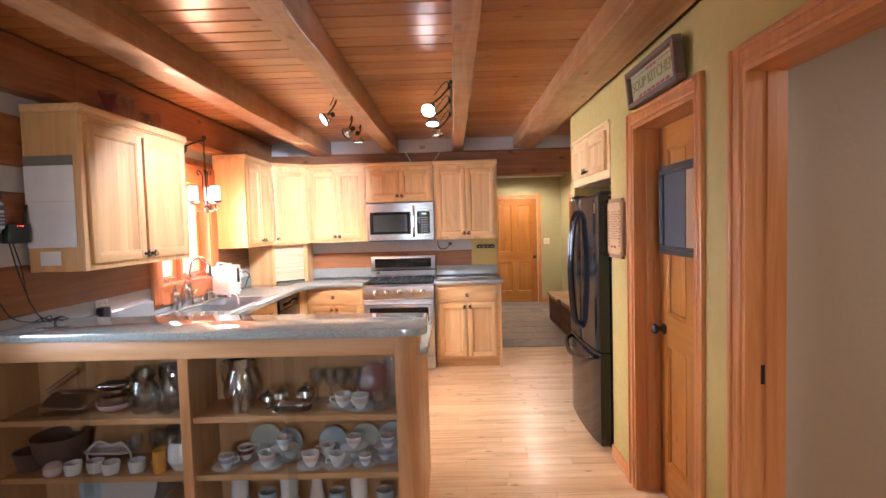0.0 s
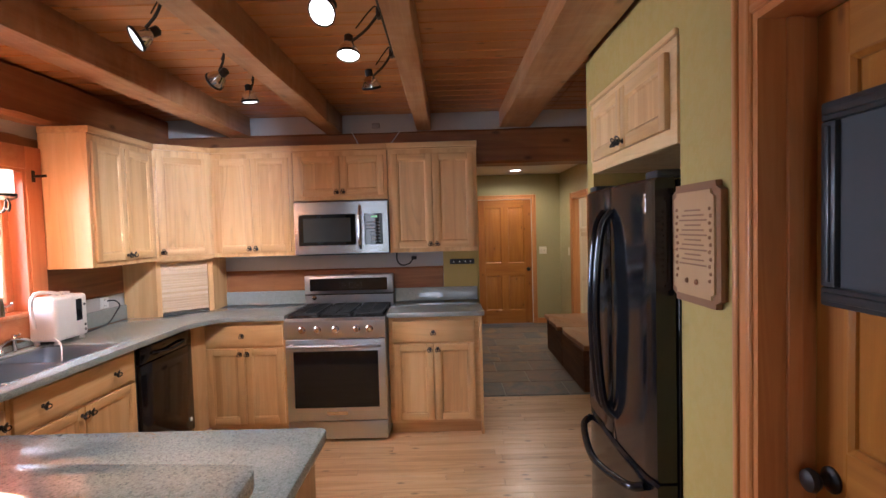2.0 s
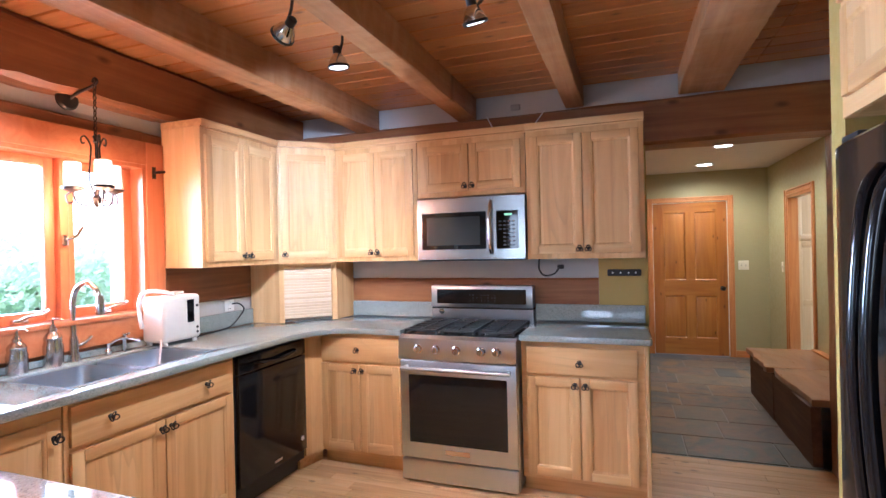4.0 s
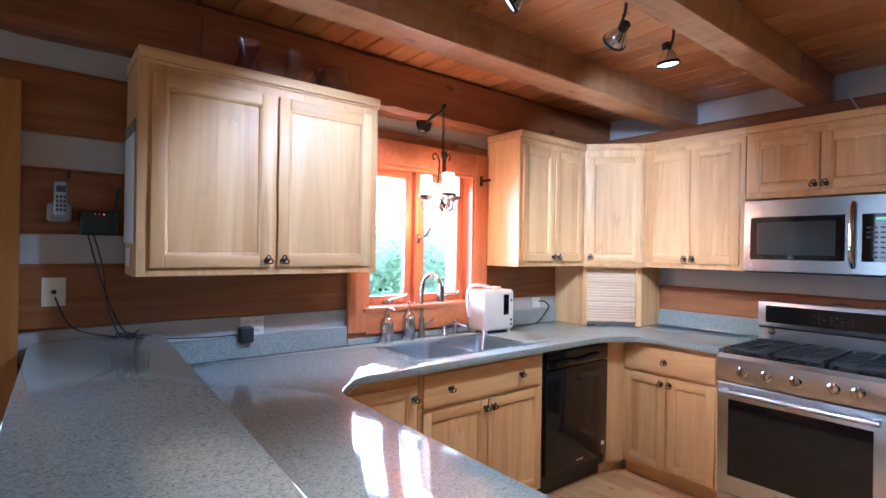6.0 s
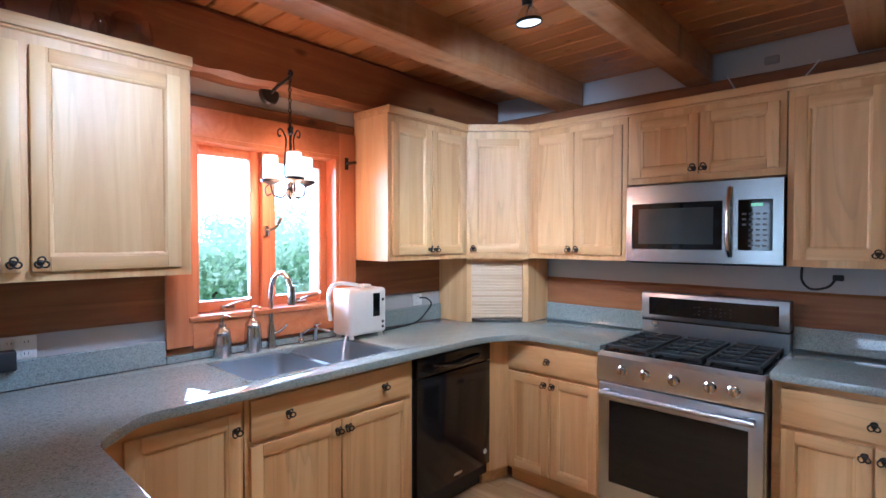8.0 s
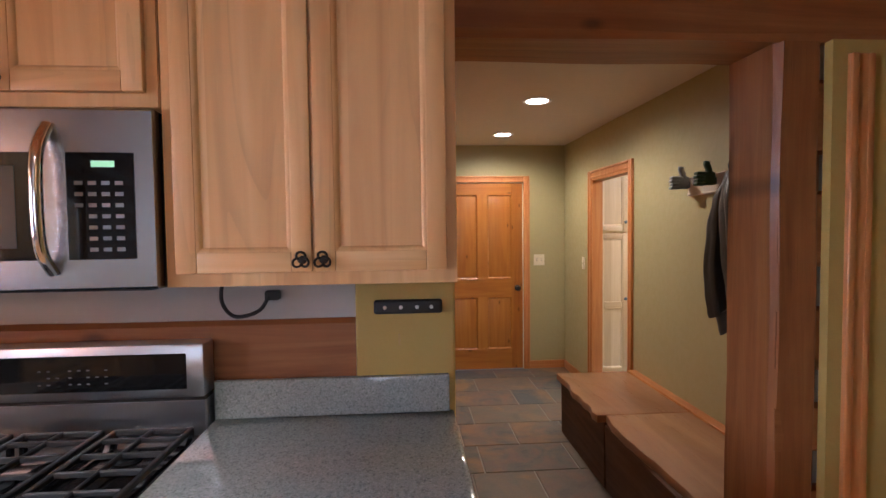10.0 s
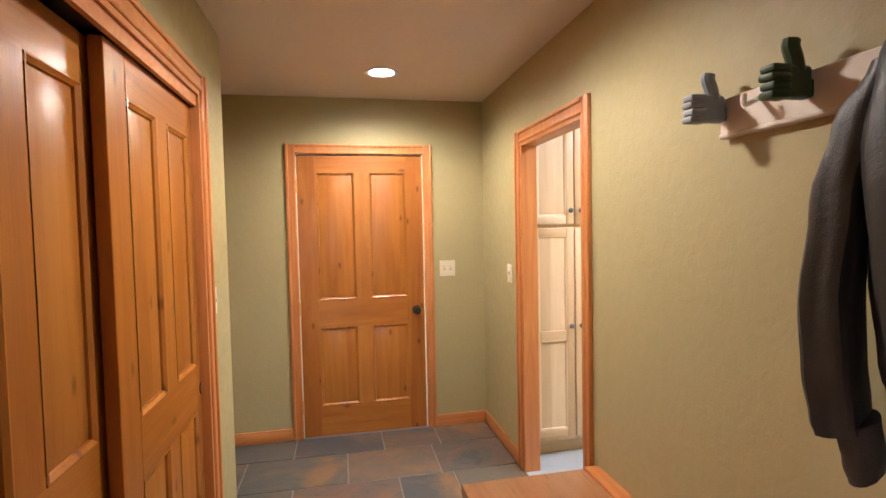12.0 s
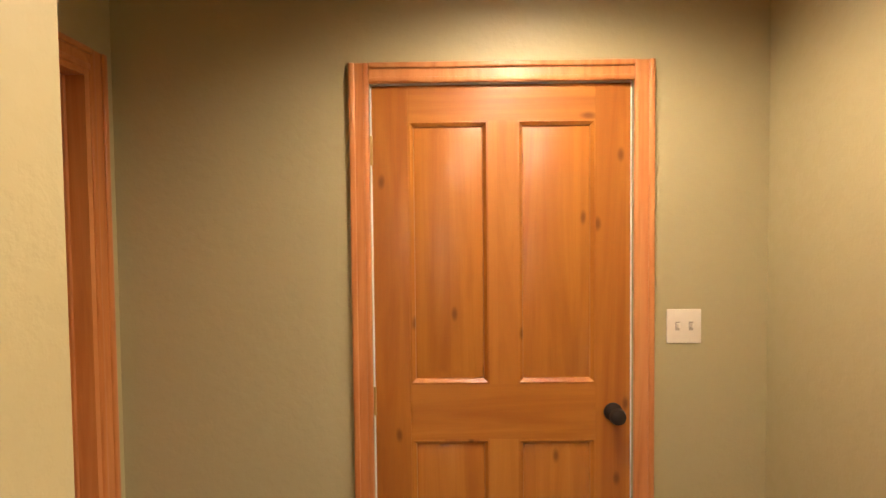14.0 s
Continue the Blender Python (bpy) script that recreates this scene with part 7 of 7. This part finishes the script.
part("body", cloth_tube([(1.885, -0.06, 6.74, 0.025, 0.018), (1.86, -0.07, 6.74, 0.045, 0.045), (1.78, -0.085, 6.745, 0.065, 0.085), (1.62, -0.09, 6.745, 0.072, 0.115), (1.40, -0.085, 6.73, 0.072, 0.12),
                         (1.20, -0.08, 6.71, 0.068, 0.118), (1.09, -0.075, 6.685, 0.062, 0.10), (1.03, -0.07, 6.66, 0.05, 0.065), (0.995, -0.07, 6.63, 0.03, 0.02)], 44, 0.007, 4, 0.4), M_LEATHER, coat)
part("sleeve", cloth_tube([(1.80, -0.09, 6.80, 0.045, 0.04), (1.70, -0.10, 6.85, 0.05, 0.05), (1.55, -0.105, 6.89, 0.052, 0.052), (1.35, -0.105, 6.915, 0.05, 0.052), (1.20, -0.10, 6.91, 0.046, 0.05), (1.10, -0.095, 6.90, 0.042, 0.046), (1.075, -0.095, 6.895, 0.038, 0.042)], 28, 0.007, 4, 2.0), M_LEATHER, coat)
part("cuff_lining", cloth_tube([(1.10, -0.085, 6.875, 0.03, 0.04), (1.02, -0.08, 6.865, 0.028, 0.038), (0.99, -0.08, 6.86, 0.024, 0.03)], 20, 0.004, 3, 2.0), M_LEATHER, coat)
part("sleeve", cloth_tube([(1.80, -0.11, 6.67, 0.04, 0.04), (1.66, -0.14, 6.62, 0.048, 0.048), (1.50, -0.15, 6.59, 0.05, 0.05), (1.36, -0.15, 6.58, 0.047, 0.048), (1.30, -0.15, 6.575, 0.043, 0.044)], 28, 0.007, 4, 4.0), M_LEATHER, coat)
part("collar", tube(bmesh.new(), [(-0.07, 6.79, 1.79), (-0.115, 6.77, 1.845), (-0.09, 6.74, 1.885), (-0.115, 6.71, 1.845), (-0.14, 6.68, 1.77)], 0.018, 10), M_LEATHER, coat)
part("lapel", cloth_tube([(1.82, -0.135, 6.73, 0.016, 0.018), (1.70, -0.16, 6.725, 0.018, 0.03), (1.50, -0.16, 6.71, 0.016, 0.026), (1.30, -0.15, 6.70, 0.01, 0.014)], 20, 0.004, 3, 1.0), M_LEATHER, coat)

wall_plate("light_switch", "ivory double toggle switch plate", pose(1.838, EY, 1.19), 0.118, 0.118, M_IVORY, toggles=2)
wall_plate("light_switch", "ivory toggle switch plate beside the laundry doorway", pose(RW, 9.125, 1.19, 0, 0, -90), 0.075, 0.118, M_IVORY, toggles=1)
wall_plate("light_switch", "white toggle switch plate on the closet wall", pose(CW, 8.338, 1.20, 0, 0, 90), 0.078, 0.118, M_PLASTIC, toggles=1)

# ---- things of the laundry, seen through its doorway ----
M_PALEH = wood("pale_ash_level", (0.55, 0.36, 0.19), (0.66, 0.47, 0.27), (0.76, 0.58, 0.37), axis=0, rough=0.4)
pc = thing("pantry_cabinet", "tall pale ash pantry cabinet with four doors", "cabinet", pose(2.215, 9.04, 0))
part("body", blk(0, 0.58, 0, 0.6, 0.10, 2.36, 0.002, 1), M_PALE, pc)
part("toe_kick", blk(0, 0.58, 0.06, 0.6, 0, 0.10), M_PALEH, pc)
M_BLUEKNOB = plain("pewter_knob", (0.13, 0.15, 0.18), 0.3, 0.9)
for a, b, kx in ((0.012, 0.303, 0.273), (0.312, 0.568, 0.342)):
    for z0, z1, kz in ((1.50, 2.32, 1.585), (0.13, 1.475, 0.85)):
        dd = panel_front(pc, a, b, z0, z1, [], M_PALE, M_PALEH)
        if z0 < 1:
            part("mid_rail", blk(a + 0.0585, b - 0.0585, -0.0203, -0.001, 0.75, 0.82, 0.002, 1), M_PALEH, dd)
        part("knob", lathe(bmesh.new(), [(0.006, 0), (0.006, 0.012), (0.014, 0.018), (0.016, 0.026), (0.010, 0.031), (0.001, 0.032)], (kx, -0.021, kz), 14, "Y"), M_BLUEKNOB, dd)
ld = thing("drawer_unit", "pale ash drawer unit below the laundry counter", "cabinet", pose(2.80, 9.06, 0))
part("body", blk(0, 1.2, 0, 0.6, 0.10, 0.89, 0.002, 1), M_PALE, ld)
part("toe_kick", blk(0, 1.2, 0.06, 0.6, 0, 0.10), M_PALEH, ld)
for z0, z1 in ((0.13, 0.40), (0.415, 0.68), (0.695, 0.875)):
    for a, b in ((0.012, 0.59), (0.60, 1.19)):
        df = part("drawer_front", blk(a, b, -0.02, -0.001, z0, z1, 0.003, 1), M_PALEH, ld)
        part("knob", lathe(bmesh.new(), [(0.006, 0), (0.006, 0.012), (0.016, 0.022), (0.010, 0.031), (0.001, 0.032)], ((a + b) / 2, -0.02, (z0 + z1) / 2), 14, "Y"), M_BLUEKNOB, df)
solid("laundry_counter", slab([(2.80, 9.03), (4.0, 9.03), (4.0, 9.75), (2.80, 9.75)], 0.892, 0.93), plain("blue_grey_laminate", (0.20, 0.21, 0.23), 0.35), "blue-grey laminate laundry counter", "countertop")
solid("laundry_backsplash", blk(2.80, 4.0, 9.725, 9.749, 0.932, 1.03, 0.003, 1), plain("blue_grey_edge", (0.22, 0.23, 0.25), 0.35), "low blue-grey laundry counter backsplash", "backsplash")
ws = thing("wire_shelf", "white wire shelf on the lemon yellow wall", "shelf", pose(2.82, 9.75, 1.93))
for k in range(5):
    part("long_wire", rod(bmesh.new(), (0, -0.02 - k * 0.07, 0.03), (1.2, -0.02 - k * 0.07, 0.03), 0.004, n=8), M_PLASTIC, ws)
part("front_rail", blk(0, 1.2, -0.31, -0.30, 0.0, 0.03, 0.004, 1), M_PLASTIC, ws)
for k in range(40):
    part("cross_wire", rod(bmesh.new(), (0.015 + k * 0.03, -0.005, 0.034), (0.015 + k * 0.03, -0.305, 0.034), 0.002, n=6), M_PLASTIC, ws)
for x in (0.2, 0.7, 1.1):
    part("bracket", rod(bmesh.new(), (x, -0.004, -0.20), (x, -0.28, 0.02), 0.006, n=8), M_PLASTIC, ws)
wall_plate("wall_outlet", "white outlet over the laundry counter", pose(3.1, 9.75, 1.22), 0.075, 0.115, M_PLASTIC, slots=1)

# ---- outside ----
setting("deck", blk(-4.4, -2.51, -2.0, 3.2, -0.25, -0.12), plain("grey_deck", (0.22, 0.22, 0.21), 0.7, 0, 0.3), "grey weathered deck outside the door")
rl = thing("deck_railing", "grey-blue metal deck railing outside the glass door", "railing", pose(-4.3, 0, -0.12))
M_RAIL = plain("rail_grey", (0.20, 0.24, 0.27), 0.5)
part("top_rail", blk(-0.03, 0.03, -2.0, 3.2, 0.98, 1.03, 0.006, 1), M_RAIL, rl)
part("bottom_rail", blk(-0.02, 0.02, -2.0, 3.2, 0.08, 0.12, 0.004, 1), M_RAIL, rl)
bal = mesh_of("baluster", rod(bmesh.new(), (0, 0, 0.12), (0, 0, 0.98), 0.010, n=8), M_RAIL)
for k in range(44):
    o = new("baluster", bal)
    o.parent = rl
    o.matrix_basis = pose(0, -1.95 + k * 0.118, 0)


def leaf_material(name, a, b):
    n = Nodes(name)
    rnd = n.add("ShaderNodeNewGeometry").outputs["Random Per Island"]
    col = n.mix(rnd, a, b)
    n.set(Base_Color=col, Roughness=0.6)
    thin = n.add("ShaderNodeBsdfTranslucent", Color=col)
    both = n.add("ShaderNodeMixShader", Fac=0.45)
    n.put(both, 1, n.bsdf.outputs[0])
    n.put(both, 2, thin.outputs[0])
    n.put(n.tree.nodes["Material Output"], "Surface", both.outputs[0])
    return n.mat


# leaf colours lifted above real foliage to carry the outdoor glare
M_LEAF = leaf_material("leaf_green", (0.58, 0.71, 0.47), (0.73, 0.80, 0.62))
M_TRUNK = plain("bark", (0.09, 0.065, 0.045), 0.85, 0, 0.5)


def tree(x, y, h, r, seed, label):
    rng = random.Random(seed)
    t = thing("garden_tree", label, "tree", pose(x, y, -0.6), "trees outside")
    bm = rod(bmesh.new(), (0, 0, -0.02), (0, 0, h * 0.55), r * 0.07, r * 0.03, 10)
    tips = []
    for k in range(9):
        a, z = k * 2.4, h * (0.22 + 0.05 * k)
        q = (r * 0.7 * math.cos(a) * rng.uniform(0.6, 1), r * 0.7 * math.sin(a) * rng.uniform(0.6, 1), z + h * 0.2)
        rod(bm, (0, 0, z), q, r * 0.025, r * 0.008, 7)
        tips.append(q)
    part("trunk", bm, M_TRUNK, t)
    verts, faces = [], []
    for k in range(3000):
        c = Vector(rng.choice(tips)) + Vector((rng.gauss(0, 1), rng.gauss(0, 1), rng.gauss(0, 0.8))) * r * 0.28
        if c.z < h * 0.12:
            c.z = h * 0.12 + abs(rng.gauss(0, 0.1))
        u = Vector((rng.gauss(0, 1), rng.gauss(0, 1), rng.gauss(0, 1))).normalized()
        v = u.orthogonal().normalized()
        s = rng.uniform(0.07, 0.16)
        i = len(verts)
        verts += [c - u * s, c + v * s * 0.5, c + u * s, c - v * s * 0.5]
        faces.append((i, i + 1, i + 2, i + 3))
    me = bpy.data.meshes.new("crown")
    me.from_pydata(verts, [], faces)
    me.materials.append(M_LEAF)
    cr = new("crown", me)
    cr.parent = t


for k, (x, y, h, r) in enumerate(((-14.5, 9.0, 1.9, 1.7), (-15.5, 12.0, 2.2, 1.9), (-14.0, 6.4, 1.8, 1.6), (-15.0, 3.4, 1.7, 1.6), (-16.0, 15.5, 2.4, 2.1), (-14.5, 0.4, 1.7, 1.6),
                                  (-23.0, 14.0, 3.4, 2.6), (-24.0, 9.5, 3.0, 2.5), (-25.0, 19.5, 3.6, 2.9), (-17.0, 19.5, 2.5, 2.2), (-14.5, -2.8, 1.6, 1.6))):
    tree(x, y, h, r, 100 + k, "leafy garden shrub on the lawn, its green paled by glare" if k < 6 or k > 8 else "broad leafy tree beyond the shrubs, its green paled by glare")
setting("backdrop", blk(-70, -69.5, -80, 120, -1, 60), glow("hazy_sky", (0.95, 0.98, 1.0), 6.0), "bright hazy sky beyond the garden")

# ---- slate tiles ----
TILE_ROWS = ((9.42, 9.715), (9.01, 9.412), (8.62, 9.002), (8.22, 8.612), (7.82, 8.212), (7.42, 7.812), (7.02, 7.412), (6.62, 7.012), (6.205, 6.612))
floor_hall = bpy.data.objects["floor_hall"]
rng = random.Random(7)
tile_meshes = {}
for k, (y0, y1) in enumerate(TILE_ROWS):
    x = -0.115 if y0 > 8.6 else CW + 0.004
    cuts = {0: (0.72, 1.315, 1.704), 1: (0.436, 1.065, 1.632), 2: (0.751, 1.365, 1.70)}.get(k)
    xs = [x] + [c for c in (cuts or ()) if c > x + 0.05]
    if not cuts:
        p = x + rng.uniform(0.25, 0.6)
        while p < RW - 0.15:
            xs.append(p)
            p += rng.choice((0.40, 0.61, 0.61))
    xs.append(RW - 0.002)
    for a, b in zip(xs, xs[1:]):
        w, d = round(b - a - 0.008, 3), round(y1 - y0, 3)
        key = (w, d)
        if key not in tile_meshes:
            tile_meshes[key] = mesh_of("slate_tile", blk(0, w, 0, d, -0.006, 0.0, 0.003, 1), M_SLATE, False)
        t = new("slate_tile", tile_meshes[key])
        t.parent = floor_hall
        t.matrix_basis = pose(a + 0.004, y0, 0.0005 * rng.random())
setting("floor_laundry", blk(RW, 4.6, 6.2, 9.75, -0.006, 0.0), plain("laundry_vinyl", (0.42, 0.46, 0.50), 0.4), "pale blue-grey laundry floor")

# ---- hickory floor planks ----
floor = bpy.data.objects["floor"]
rng = random.Random(3)
PW = 0.086
plank_meshes = {}
rest_v, rest_f = [], []


def loose_plank(x0, x1, y0, y1):
    i = len(rest_v)
    rest_v.extend([(x0, y0, 0), (x1, y0, 0), (x1, y1, 0), (x0, y1, 0), (x0, y0, -0.012), (x1, y0, -0.012), (x1, y1, -0.012), (x0, y1, -0.012)])
    rest_f.extend([(i, i + 1, i + 2, i + 3), (i, i + 4, i + 5, i + 1), (i + 1, i + 5, i + 6, i + 2), (i + 2, i + 6, i + 7, i + 3), (i + 3, i + 7, i + 4, i)])


y = 6.176
while y > -4.3:
    x = -2.24 - rng.uniform(0, 1.0)
    while x < 3.1:
        length = rng.choice((0.7, 0.9, 1.1, 1.4))
        x0, x1 = max(x, -2.24), min(x + length, 3.1)
        if x1 - x0 > 0.05:
            if y > 0.6 and x1 > -0.35 - (1.4 if y > 3.0 else 0) and x0 < 1.9 and len(floor.children) < 300:
                key = round(x1 - x0, 2)
                if key not in plank_meshes:
                    plank_meshes[key] = mesh_of("floor_plank", blk(0, key - 0.0012, 0, PW - 0.0012, -0.012, 0.0, 0.0012, 1), M_FLOOR, False)
                p = new("floor_plank", plank_meshes[key])
                p.parent = floor
                p.matrix_basis = pose(x0, y - PW, 0)
            else:
                loose_plank(x0, x1 - 0.0012, y - PW, y - 0.0012)
        x += length
    y -= PW
me = bpy.data.meshes.new("plank_rest")
me.from_pydata(rest_v, [], rest_f)
me.materials.append(M_FLOOR)
pr = new("plank_rest", me)
pr.parent = floor
tagged(pr, kind="stuff")
